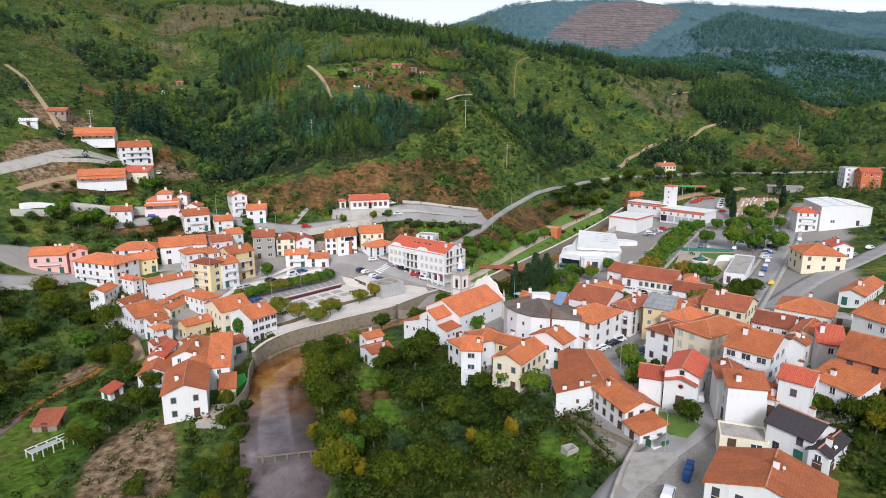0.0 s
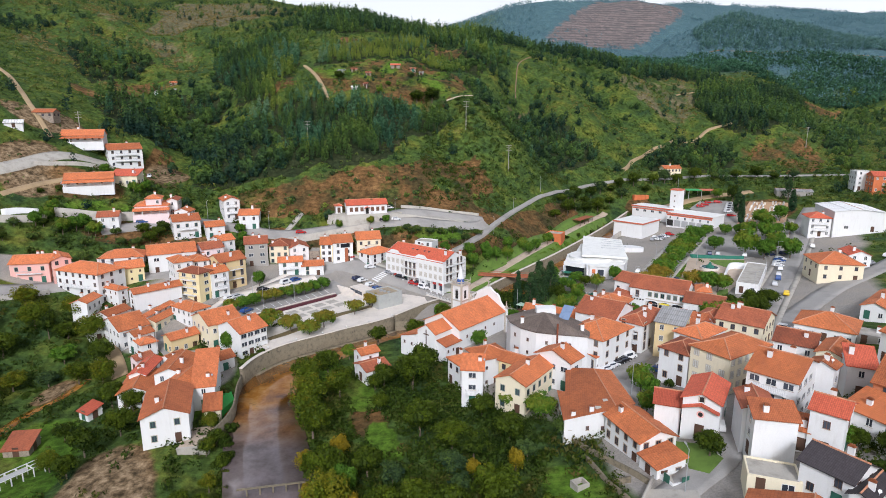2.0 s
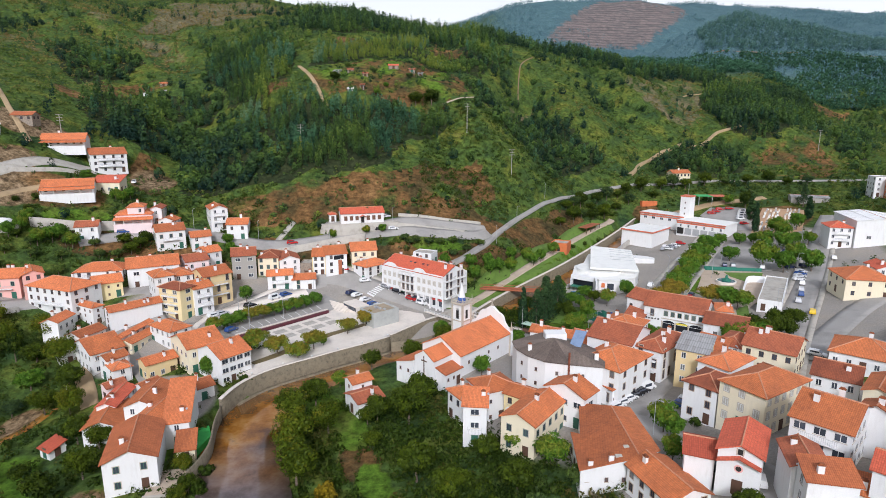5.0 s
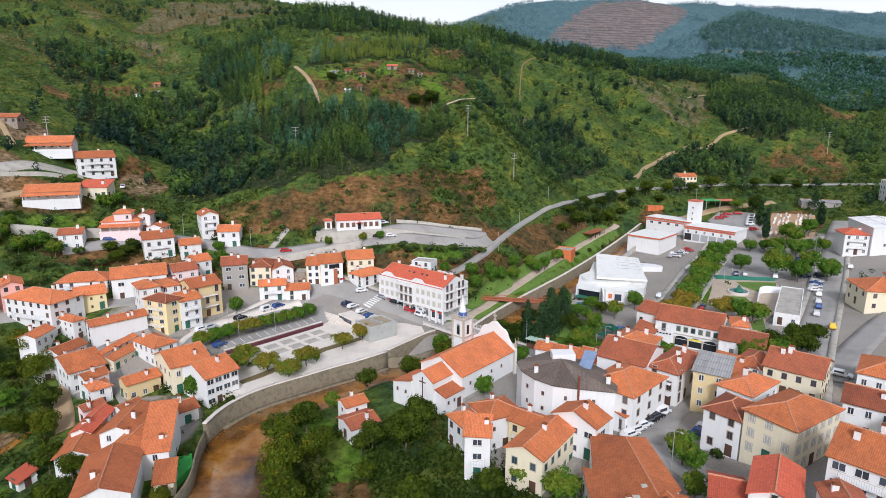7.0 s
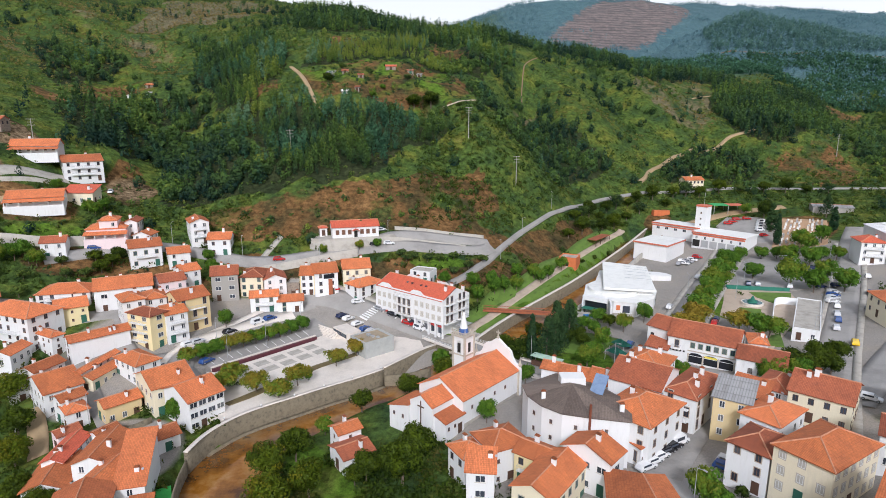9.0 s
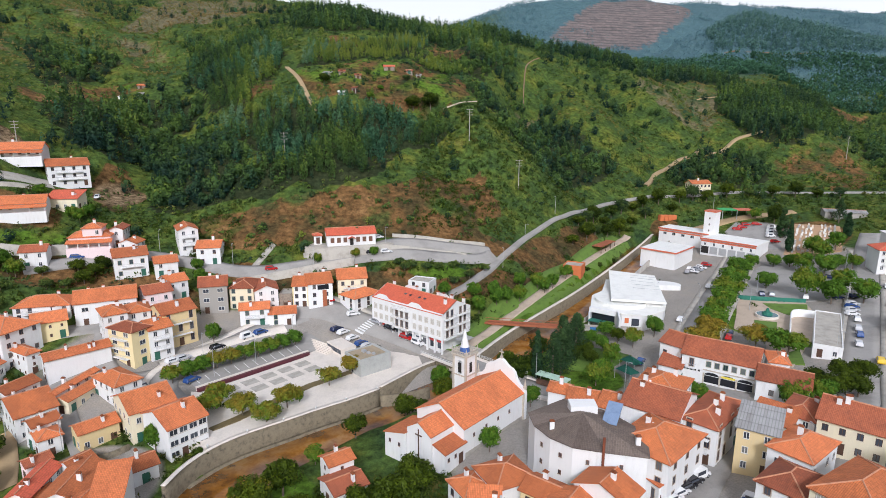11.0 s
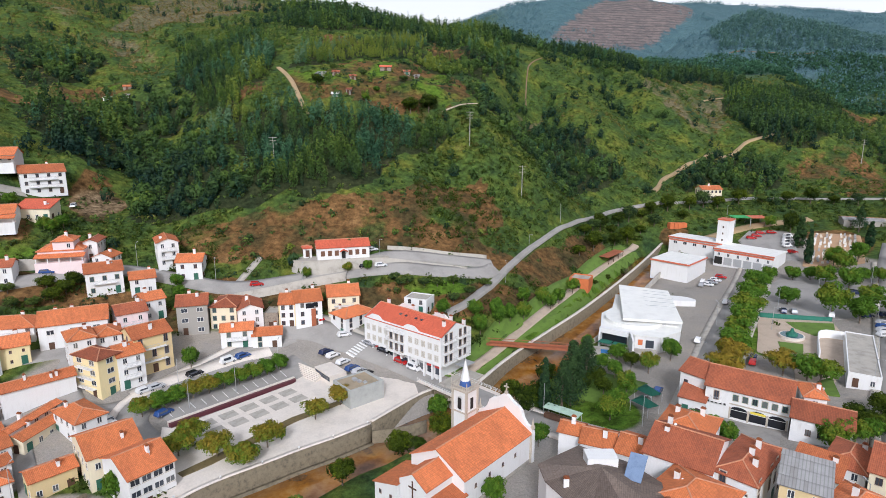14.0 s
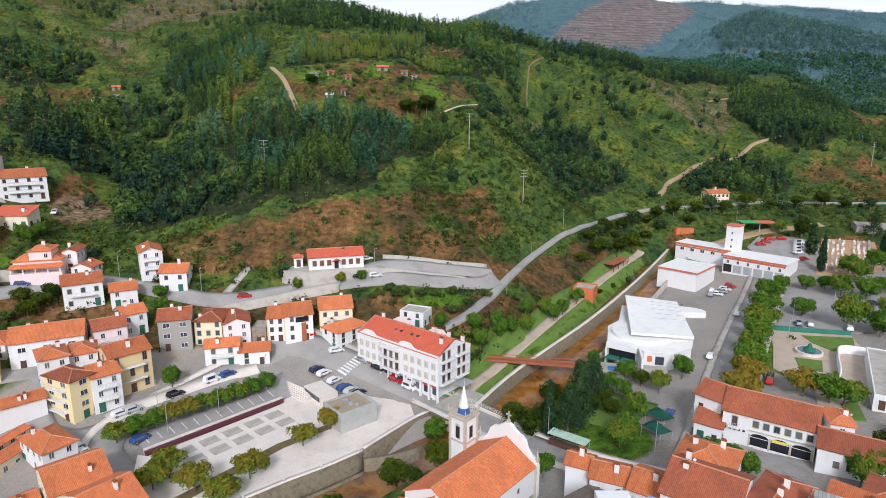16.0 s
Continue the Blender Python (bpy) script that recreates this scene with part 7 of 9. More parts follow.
for i in range(8):
    j = (i + 1) % 8
    bm.faces.new((dn[i], dn[j], up[j], up[i]))
part("wall", bm, WALL["white"], barn)
for plane in ([B5, B6, B7, B0, B1, B4], [B2, B3, B4, B1]):
    bm = bmesh.new()
    uvl = bm.loops.layers.uv.new("UVMap")
    slab(bm, uvl, plane, 0.16)
    part("roof_plane", bm, TILE["old"], barn)
ridge_caps([(B1, B4)], TILE["old"], barn)
for x, y in ((1.6, -6.2), (-0.4, -8.4)):
    boxes("skylight", [(x - 0.55, y - 0.4, 9.0 + 0.18 * x, x + 0.55, y + 0.4, 9.35 + 0.18 * x)], plain("dusty_skylight_glass", (0.5, 0.48, 0.42), rough=0.3), barn)
chimney(barn, -1.8, -9.2, 9.0, 0.9)
chimney(barn, -5.2, -9.4, 8.2, 0.8)
for x, z in ((-5.8, 5.4), (-2.6, 5.4), (-5.8, 3.0), (0.2, 5.4)):
    add_window(barn, "small", x, -9.95, z, 3)
for y in (-7.5, -4.0, -0.5):
    add_window(barn, "granite", -6.75 + (y + 8) * 0.07, y, 4.6, -85)

# ---- the chapel front: niche, porch roof and round window ----
chapel = house(46.8, 107.1, -32, 6.0, 9.8, 8.4, 6.9, 15.0, "g2", "white", "red", label="small white chapel with a red tiled gabled roof", win="small", floors=1, blank="f", chimneys=0, category="chapel")
for s in (-1, 1):
    bm = bmesh.new()
    uvl = bm.loops.layers.uv.new("UVMap")
    slab(bm, uvl, [(0, -5.75, 6.0), (0, -4.905, 6.15), (s * 3.0, -4.905, 5.1), (s * 3.0, -5.75, 4.95)][::s], 0.14)
    part("porch_roof", bm, TILE["red"], chapel)
boxes("niche", [(-0.35, -4.96, 6.3, 0.35, -4.903, 7.2)], DARK, chapel)
for x in (-0.45, 0.45):
    boxes("niche_pillar", [(x - 0.1, -5.0, 6.2, x + 0.1, -4.903, 7.35)], GRANITE, chapel)
for r, y, material, name in ((0.62, -4.95, WALL["pink"], "round_window_frame"), (0.4, -4.975, DARK, "round_window")):
    bm = bmesh.new()
    rod(bm, (0, -4.9, 4.0), (0, y, 4.0), r, 18)
    part(name, bm, material, chapel)
boxes("door", [(-0.75, -4.97, -0.3, 0.75, -4.903, 2.1)], WOOD_DARK, chapel)

# ---- the library: six windows over three broad arches ----
library = house(68.2, 188.1, -34, 16.3, 11.0, 4.1, 2.8, 10.3, "g1", "white", "brown", label="long white library with three broad arches under a brown-red roof", floors=2, win="granite", blank="f", chimneys=0, pitch=0.5, category="library", every=2.4)
for k in range(6):
    add_window(library, "green", -2.1 + k * 1.85, -5.5, 3.9, 0)
add_window(library, "tall", -5.9, -5.5, 3.2, 0)
balcony(library, -7.0, -4.8, 3.15, -5.5)
for k in range(5):
    boxes("vent", [(-7.7 + k * 0.85, -5.54, 2.3, -7.25 + k * 0.85, -5.503, 2.75)], DARK, library)
for k in range(3):
    cx = -1.2 + k * 3.6
    arc = [(cx + 1.6 * math.cos(t), 1.9 + 0.7 * math.sin(t)) for t in np.linspace(0, math.pi, 11)] + [(cx - 1.6, 0.0), (cx + 1.6, 0.0)]
    bm = bmesh.new()
    f, g = [[bm.verts.new((x, yy, z)) for x, z in arc] for yy in (-5.53, -5.4)]
    bm.faces.new(f)
    bm.faces.new(g[::-1])
    for i in range(len(arc)):
        j = (i + 1) % len(arc)
        bm.faces.new((f[j], f[i], g[i], g[j]))
    bmesh.ops.recalc_face_normals(bm, faces=bm.faces)
    part("arch_glazing", bm, DARK_GLASS, library, "dark glazed arch")
    boxes("glazing_bar", [(cx - 1.6, -5.57, 1.75, cx + 1.6, -5.532, 1.85)], FRAME_WHITE, library)
for k in range(4):
    x = -3.0 + k * 3.6
    boxes("pillar", [(x - 0.18, -5.62, -0.3, x + 0.18, -5.503, 2.3)], GRANITE, library)
boxes("yellow_banner", [(0.95, -5.60, 1.9, 3.85, -5.575, 2.4)], plain("yellow_banner_cloth", (0.8, 0.65, 0.08), vary=0.1), library)
boxes("string_course", [(-3.2, -5.66, 2.95, 8.0, -5.503, 3.2)], GRANITE, library)
slab_of("library_forecourt", [(60, 186), (76, 174.5), (72.5, 169.5), (56.5, 181)], 2.0, 4.0, COBBLE, "patterned stone forecourt before the library", "forecourt")

# ---- the fire station ----
fire = thing("fire_station", pose(127.5, 308, 7.0, 0, 0, -47), "white fire station with orange bands, garage doors and tower", "fire station")
BAND = plain("orange_band_paint", (0.62, 0.16, 0.09), rough=0.6, vary=0.12)
boxes("garage_wall", [(-11.5, -7, -3, 11.5, 7, 6.0)], WALL["white"], fire)
boxes("garage_roof", [(-11.8, -7.3, 6.004, 11.8, 7.3, 6.5)], WHITE_ROOF, fire)
boxes("band", [(-11.56, -7.06, 4.9, 11.56, -7.003, 5.6)], BAND, fire, "orange painted band")
boxes("roof_band", [(-11.9, -7.4, 5.9, 11.9, -7.303, 6.5)], BAND, fire, "orange painted roof edge")
boxes("roof_band", [(-35.4, -0.42, 6.4, -11.3, -0.303, 7.05)], BAND, fire, "orange painted roof edge")
for i in range(6):
    x = -9.6 + i * 3.85
    boxes("garage_door", [(x - 1.6, -7.09, -0.2, x + 1.6, -7.004, 2.9)], DARK if i == 0 else STEEL, fire, "grey sectional garage door")
    add_window(fire, "white", x, -7.01, 3.35, 0)
boxes("left_wing", [(-35, 0, -3, -11.504, 10, 6.6)], WALL["white"], fire)
boxes("left_roof", [(-35.3, -0.3, 6.604, -11.2, 10.3, 7.0)], WHITE_ROOF, fire)
boxes("band", [(-35.06, -0.06, 5.3, -11.6, -0.003, 5.9)], BAND, fire)
for i in range(5):
    add_window(fire, "wide", -32 + i * 4.4, 0, 4.0, 0)
tw = new("drill_tower")
tw.parent = fire
tw.matrix_basis = pose(-12.6, -3.2 + 8, 0)
boxes("tower_wall", [(-2.5, -2.5, -2, 2.5, 2.5, 16.6)], WALL["white"], tw)
boxes("tower_band", [(-2.7, -2.7, 16.604, 2.7, 2.7, 17.2)], BAND, tw)
for z in (7.8, 10.6, 13.4):
    add_window(tw, "small", 0, -2.5, z, 0)
bm = bmesh.new()
rod(bm, (0, 0, 17.2), (0, 0, 23), 0.07, 5)
part("mast", bm, STEEL, tw)
low = thing("fire_station_annex", pose(96.5, 303, 6.0, 0, 0, -44), "white flat-roofed hall with an orange band", "hall")
boxes("wall", [(-7.5, -9, -3, 7.5, 9, 4.6)], WALL["white"], low)
boxes("band", [(-7.9, -9.42, 4.5, 7.9, -9.303, 5.15)], BAND, low)
boxes("band", [(7.803, -9.3, 4.5, 7.92, 9.3, 5.15)], BAND, low)
boxes("roof", [(-7.8, -9.3, 4.604, 7.8, 9.3, 5.1)], WHITE_ROOF, low)
can = thing("canopy", pose(146, 348.5, 16.2, 0, 0, -3), "open shelter with a green and orange sheet roof", "shelter")
for x in (-7, 0, 7):
    for y in (-3, 3):
        boxes("post", [(x - 0.12, y - 0.12, -1.5, x + 0.12, y + 0.12, 4.0)], STEEL, can)
for i in range(4):
    boxes("roof_sheet", [(-8 + i * 4, -3.8, 4.0, -4.02 + i * 4, 3.8, 4.2)], (plain("green_sheet", (0.05, 0.38, 0.12)) if i < 2 else BAND), can)

# ---- the polygonal house with dark roofs ----
poly = thing("corner_house", pose(24, 150, 2.0, 0, 0, 0), "tall white polygonal house with grey-brown roofs", "house")
P0 = [(-7.6, 3.5), (-7.2, -1.0), (-5.2, -5.0), (-2.0, -8.0), (3.0, -9.5), (9.5, -11.0), (11.5, -3.5), (7.0, 4.0), (0.0, 9.0)]
bm = bmesh.new()
prism(bm, P0, -2.5, 10.6)
bmesh.ops.recalc_face_normals(bm, faces=bm.faces)
part("wall", bm, WALL["white"], poly)
bm = bmesh.new()
uvl = bm.loops.layers.uv.new("UVMap")
ridge = (1.2, -0.8, 12.9)
for i in range(len(P0)):
    (x0, y0), (x1, y1) = P0[i], P0[(i + 1) % len(P0)]
    slab(bm, uvl, [(x0 * 1.03, y0 * 1.03, 10.6), (x1 * 1.03, y1 * 1.03, 10.6), ridge], 0.15)
    part("roof_plane", bm, TILE["darkgrey"], poly, "grey-brown fibre-cement roof")
    bm = bmesh.new()
    uvl = bm.loops.layers.uv.new("UVMap")
bm.free()
boxes("dormer", [(-0.6, 0.6, 11.0, 4.2, 3.6, 13.4)], WALL["white"], poly)
sp = boxes("solar_panel", [(-1.3, -2.4, 0, 1.3, 2.4, 0.1)], plain("solar_glass", (0.20, 0.28, 0.42), rough=0.15), poly, "blue-grey solar panel")
sp.matrix_basis = pose(6.4, -1.0, 13.0, 28, 0, -30)
for x, y in ((-4.6, -3.0), (3.2, 4.6), (8.8, -8.0)):
    chimney(poly, x, y, 11.3, 1.2)
boxes("chimney_stack", [(2.5, -9.75, 1.0, 2.9, -9.5, 13.2)], TILE["brown"], poly, "tall brick-red flue")
for (x, y, t) in ((-6.3, -3.2, -63), (-3.7, -6.6, -43), (0.4, -8.8, -17), (5.6, -10.2, -13)):
    for z in (4.6, 7.8):
        add_window(poly, "small", x, y, z, t)


# ---- small buildings at the foot of the hill ----
house(140.5, 381.5, 8, 11.0, 7.0, float(land(140, 377)), float(land(140, 376)) - 0.5, float(land(140, 377)) + 5.6, "g1", "cream", "old", label="cream farmhouse with a weathered orange roof by the hill road", floors=2, win="dark", every=2.0, chimneys=1)
house(190, 333, -20, 17.0, 9.0, float(land(187, 328)), float(land(182, 326)) - 1, float(land(187, 328)) + 3.4, "g1", "grey", "grey", label="long grey shed with a grey corrugated roof", floors=1, win="small", every=5, chimneys=0, pitch=0.15)
for x, y, turn, w, d, h, shape, wall, tile, label in ((-28, 377, 5, 7.0, 4.0, 2.6, "g1", "stone", "red", "small garden hut with a red roof on the hilltop"), (-57, 360, -8, 5.0, 3.5, 2.2, "s1", "grey", "grey", "tiny grey garden shed with a grey sheet roof"),
                                                    (-50, 361, 4, 4.0, 3.0, 2.2, "s1", "stone", "brown", "small stone garden shed with a brown roof"), (-42, 360, 10, 3.6, 3.0, 2.0, "s1", "stone", "brown", "small stone garden shed with a brown roof"),
                                                    (-48, 345, 6, 3.6, 2.6, 1.9, "s1", "grey", "white", "low grey shed with a pale sheet roof among terraces"), (-42, 347, -12, 2.6, 2.6, 3.0, "s1", "grey", "brown", "square grey water tank hut on the hill gardens"),
                                                    (-18, 384, 8, 4.2, 3.0, 2.2, "g1", "stone", "brown", "small stone hut with a brown roof on the hilltop"), (-13, 386, -5, 3.0, 2.6, 2.0, "s1", "grey", "grey", "grey sheet-roofed tool shed on the hilltop"),
                                                    (-172, 406, 12, 5.5, 4.0, 2.4, "g1", "stone", "orange", "stone farm shed with an orange roof in the side valley"), (-178, 395, -6, 4.0, 2.8, 2.0, "s1", "white", "white", "white sheet-roofed shed on the valley terraces"), (-168, 396, 8, 3.4, 2.6, 1.9, "s1", "white", "grey", "small white shed on the valley terraces")):
    z = float(land(x, y - d / 2))
    house(x, y, turn, w * 0.78, d * 0.8, z, z - 1, z + h * 0.85, shape, wall, tile, label=label, floors=1, win="small", every=3, chimneys=0)
house(-178, 285, 5, 8.5, 6.0, float(land(-178, 281)), float(land(-178, 281)) - 1, float(land(-178, 281)) + 2.8, "g1", "stone", "orange", label="open barn with an orange tiled roof above the villas", floors=1, win="dark", every=2.5, chimneys=0, doors=False)
house(-180, 266, 28, 6.5, 3.5, float(land(-180, 264)), float(land(-180, 264)) - 1, float(land(-180, 264)) + 2.0, "s1", "white", "white", label="low white shed with a white sheet roof", floors=1, win="small", every=3, chimneys=0)
house(-152.5, 291, 20, 7.5, 5.0, float(land(-152.5, 288)), float(land(-152.5, 288)) - 1, float(land(-152.5, 288)) + 2.8, "s1", "white", "red", label="white carport with a red tiled roof beside the villa", floors=1, win="wide", every=3, chimneys=0)
stack = thing("tile_stack", pose(113, 349.5, float(land(113, 349.5)), 0, 0, 12), "stack of bright orange panels on bare ground", "panel stack")
for i in range(4):
    boxes("panel", [(-4.5 + i * 2.3, -1.2, -0.5, -2.4 + i * 2.3, 1.2, 2.4 - 0.1 * i)], WALL["terracotta"], stack)
shed = thing("hill_shelter", pose(73, 316.5, float(land(73, 316.5)) + 0.3, 0, 0, 52), "low shelter with a rust-red roof by the river path", "shelter")
boxes("roof", [(-8, -2.2, 2.4, 8, 2.2, 2.6)], CORTEN, shed)
for x in (-7.5, -2.5, 2.5, 7.5):
    for y in (-2, 2):
        boxes("post", [(x - 0.1, y - 0.1, -1, x + 0.1, y + 0.1, 2.4)], WOOD_DARK, shed)

house(36.2, 97.6, -72, 4.6, 5.4, 4.6, 3.8, 7.4, "s1", "white", "old", label="crumbling annex with a broken tiled roof below the old wing", floors=1, win="granite", every=2.4, chimneys=0, pitch=0.2)
house(37.6, 94.0, -72, 3.0, 4.6, 5.0, 4.2, 6.4, "flat", "white", "orange", label="low white annex with a concrete terrace roof", floors=1, win="small", every=2.0, chimneys=0)
planter = thing("stone_trough", pose(22.6, 96.4, float(land(22.6, 96.4)), 0, 0, 25), "square concrete trough on the grass", "trough")
for k, size in enumerate(((-1.2, -1.0, -0.4, 1.2, -0.75, 1.0), (-1.2, 0.75, -0.4, 1.2, 1.0, 1.0), (-1.2, -0.746, -0.4, -0.95, 0.746, 1.0), (0.95, -0.746, -0.4, 1.2, 0.746, 1.0))):
    boxes("side", [size], CONCRETE, planter)

# ---- sheds and walls on the river slope below the houses ----
house(-91.5, 127.0, 8, 5.2, 5.0, float(land(-91.5, 125)), float(land(-91.5, 125)) - 0.6, float(land(-91.5, 125)) + 1.7, "s1", "stone", "brown", label="low ruined stone shed with worn brown roof tiles", floors=1, win="dark", every=2.4, chimneys=0)
house(-83.2, 139.0, -30, 3.8, 3.4, float(land(-83.2, 137.5)), float(land(-83.2, 137.5)) - 0.6, float(land(-83.2, 137.5)) + 2.0, "s1", "white", "red", label="small white shed with a red tiled lean-to roof among trees", floors=1, win="small", every=2.6, chimneys=0)
house(-51.4, 132.6, 17, 3.4, 5.0, -3.9, -4.4, -1.2, "s1", "cream", "old", label="low cream lean-to with weathered tiles beside the gabled house", floors=1, win="small", every=2.2, chimneys=0)
house(-67.6, 139.6, 8, 4.4, 4.6, -4.8, -5.6, -1.6, "flat", "grey", "orange", label="unfinished grey cement annex with a flat terrace roof", floors=1, win="dark", every=1.8, chimneys=0)
house(-70.8, 157.2, -30, 4.2, 4.6, -3.6, -4.2, 0.2, "g2", "white", "old", label="narrow white house with weathered tiles in the old cluster", floors=1, win="small", every=1.8, chimneys=1)
house(-80.2, 158.8, -38, 3.6, 4.4, -4.4, -5.0, -0.6, "g2", "palepink", "brown", label="small pale pink house with brown-red tiles in the old cluster", floors=1, win="dark", every=1.6, chimneys=1)
terrace = thing("retaining_terrace", pose(-50.7, 119.0, 0, 0, 0, 9), "stained concrete retaining wall holding a gravel yard", "retaining wall")
boxes("retaining_wall", [(-3.1, 0, -9.6, 3.1, 0.4, -3.8)], CONCRETE, terrace)
boxes("side_wall", [(2.7, 0.404, -9.6, 3.1, 9.0, -3.7)], CONCRETE, terrace)
boxes("yard", [(-3.1, 0.404, -9.6, 2.696, 9.0, -4.0)], GRAVEL, terrace, "tan gravel yard")
for i in range(5):
    boxes("buttress", [(-2.9 + i * 1.35, -0.18, -9.6, -2.65 + i * 1.35, -0.004, -3.95)], CONCRETE, terrace)
boxes("coping", [(-3.2, -0.1, -3.796, 3.2, 0.5, -3.65)], CONCRETE, terrace)
hoops = thing("greenhouse_frame", pose(-83.8, 115.2, float(land(-83.8, 115.2)), 0, 0, 58), "broken white metal greenhouse frame lying in the grass", "greenhouse frame")
for i in range(5):
    boxes("hoop_post", [(-4 + 2 * i - 0.09, -1.5, -0.3, -4 + 2 * i + 0.09, -1.3, 1.9)], FRAME_WHITE, hoops)
    boxes("hoop_post", [(-4 + 2 * i - 0.09, 1.3, -0.3, -4 + 2 * i + 0.09, 1.5, 1.9)], FRAME_WHITE, hoops)
    boxes("crossbar", [(-4 + 2 * i - 0.09, -1.5, 1.904, -4 + 2 * i + 0.09, 1.5, 2.06)], FRAME_WHITE, hoops)
for y in (-1.4, 0, 1.4):
    boxes("rail", [(-4.2, y - 0.09, 2.064, 4.2, y + 0.09, 2.2)], FRAME_WHITE, hoops)
boxes("sheet", [(-4.1, -1.4, 2.204, 1.2, 0.2, 2.24)], TILE["white"], hoops, "loose white plastic sheeting")


# ---- trees as things ----
leaf_rng = np.random.default_rng(11)


def crown_cloud(shape, count, lobes, size, tint, spread):
    """Leaf places on the shells of many lobes that together fill a crown of unit height and half-width."""
    r = leaf_rng
    if shape == "cypress":
        z = r.uniform(0.04, 1.0, lobes)
        rad = np.minimum(1.0, 2.2 * z + 0.3) * (1 - z) ** 0.6 * 0.75
        a = r.uniform(0, math.tau, lobes)
        c = np.c_[np.cos(a) * rad * 0.7, np.sin(a) * rad * 0.7, z]
        lr = np.full(lobes, 0.35) * (0.5 + 0.7 * (1 - z))
    elif shape == "pine":
        z = np.repeat(np.linspace(0.22, 0.97, lobes // 5), 5)[:lobes]
        a = r.uniform(0, math.tau, len(z))
        rad = (1.05 - z) * r.uniform(0.5, 1.0, len(z))
        c = np.c_[np.cos(a) * rad, np.sin(a) * rad, z]
        lr = 0.16 + 0.3 * (1 - z)
    else:
        d = r.normal(0, 1, (lobes, 3))
        d /= np.linalg.norm(d, axis=1, keepdims=True)
        low, high = {"plane": (0.42, 0.5), "dome": (0.30, 0.62), "bush": (0.12, 0.8)}[shape]
        c = d * r.uniform(0.35, 0.8, (lobes, 1))
        c = np.c_[c[:, :2] * 0.9, low + high * (0.42 + 0.5 * c[:, 2])]
        lr = r.uniform(0.22, 0.42, lobes)
    n = len(c)
    pick = r.integers(0, n, count)
    d = r.normal(0, 1, (count, 3))
    d /= np.linalg.norm(d, axis=1, keepdims=True)
    d[:, 2] = np.abs(d[:, 2]) * np.where(r.random(count) < 0.8, 1, -1)
    rad = lr[pick, None] * r.uniform(0.7, 1.1, (count, 1))
    squash = np.array([1, 1, 0.5 if shape != "cypress" else 0.25])
    at = c[pick] + d * rad * squash
    at[:, :2] *= spread
    # top light is put into the tint: higher and upward-facing leaves are lighter
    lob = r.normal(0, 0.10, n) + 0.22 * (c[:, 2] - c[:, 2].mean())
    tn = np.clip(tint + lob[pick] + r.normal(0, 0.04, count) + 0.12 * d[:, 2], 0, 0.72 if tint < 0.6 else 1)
    return at, d, r.uniform(0.6, 1.3, count) * size, tn, c


KINDS = {  # shape, leaves, lobes, leaf size in metres, tint, material, height, half-width, label
    "round": ("dome", 4000, 36, 0.41, 0.40, LEAF_TOWN, 5.5, 3.0, "leafy green broad-crowned tree"),
    "plane": ("plane", 3800, 32, 0.41, 0.80, LEAF_TOWN, 5.5, 3.2, "pollarded plane tree turning yellow-brown"),
    "dark": ("dome", 4200, 40, 0.40, 0.20, LEAF_WILD, 7.0, 3.4, "dense dark green broadleaf tree"),
    "wild": ("dome", 5400, 48, 0.40, 0.47, LEAF_WILD, 9.0, 4.0, "tall wild riverside tree with ragged crown"),
    "yellow": ("dome", 2800, 30, 0.38, 0.86, LEAF_WILD, 7.0, 3.0, "tree with yellow autumn leaves"),
    "olive": ("dome", 1700, 20, 0.34, 0.30, LEAF_BUSH, 3.8, 2.2, "small grey-green olive tree"),
    "bush": ("bush", 1200, 18, 0.30, 0.40, LEAF_UNDER, 2.2, 1.6, "rounded green garden shrub"),
    "cypress": ("cypress", 5200, 60, 0.50, 0.18, LEAF_PINE, 12.0, 2.0, "tall narrow dark green cypress"),
    "pine": ("pine", 3200, 64, 0.40, 0.28, LEAF_PINE, 12.0, 3.8, "tall dark conifer with layered branches"),
    "grey": ("dome", 2800, 30, 0.38, 0.20, LEAF_BUSH, 6.5, 3.0, "grey-green willow by the river"),
}
MODELS = {}
for kind, (shape, count, lobes, size, tint, material, tall, wide, label) in KINDS.items():
    MODELS[kind] = []
    for v in range(3):
        at, d, s, tn, c = crown_cloud(shape, int(count * 0.86), lobes, size * 1.09, tint + 0.11 * (v - 1), 1.0)
        at, c = at * (wide, wide, tall), c * (wide, wide, tall)
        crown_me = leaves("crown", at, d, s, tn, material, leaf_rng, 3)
        bm = bmesh.new()
        top = tall * (0.9 if shape in ("cypress", "pine") else 0.55)
        thick = 0.022 * tall + 0.04
        rod(bm, (0, 0, -0.6), (0.1, 0.05, top * 0.55), thick, 7, thick * 0.75)
        rod(bm, (0.1, 0.05, top * 0.55), (0.0, 0.1, top), thick * 0.75, 6, thick * 0.4)
        for q in c[:: max(1, len(c) // 6)]:
            rod(bm, (0.05, 0.05, min(top * 0.6, 0.4 * tall)), (q[0] * 0.8, q[1] * 0.8, q[2]), thick * 0.4, 5, thick * 0.15)
        trunk_me = bpy.data.meshes.new("trunk")
        bm.to_mesh(trunk_me)
        bm.free()
        trunk_me.materials.append(BARK)
        MODELS[kind].append((trunk_me, crown_me))


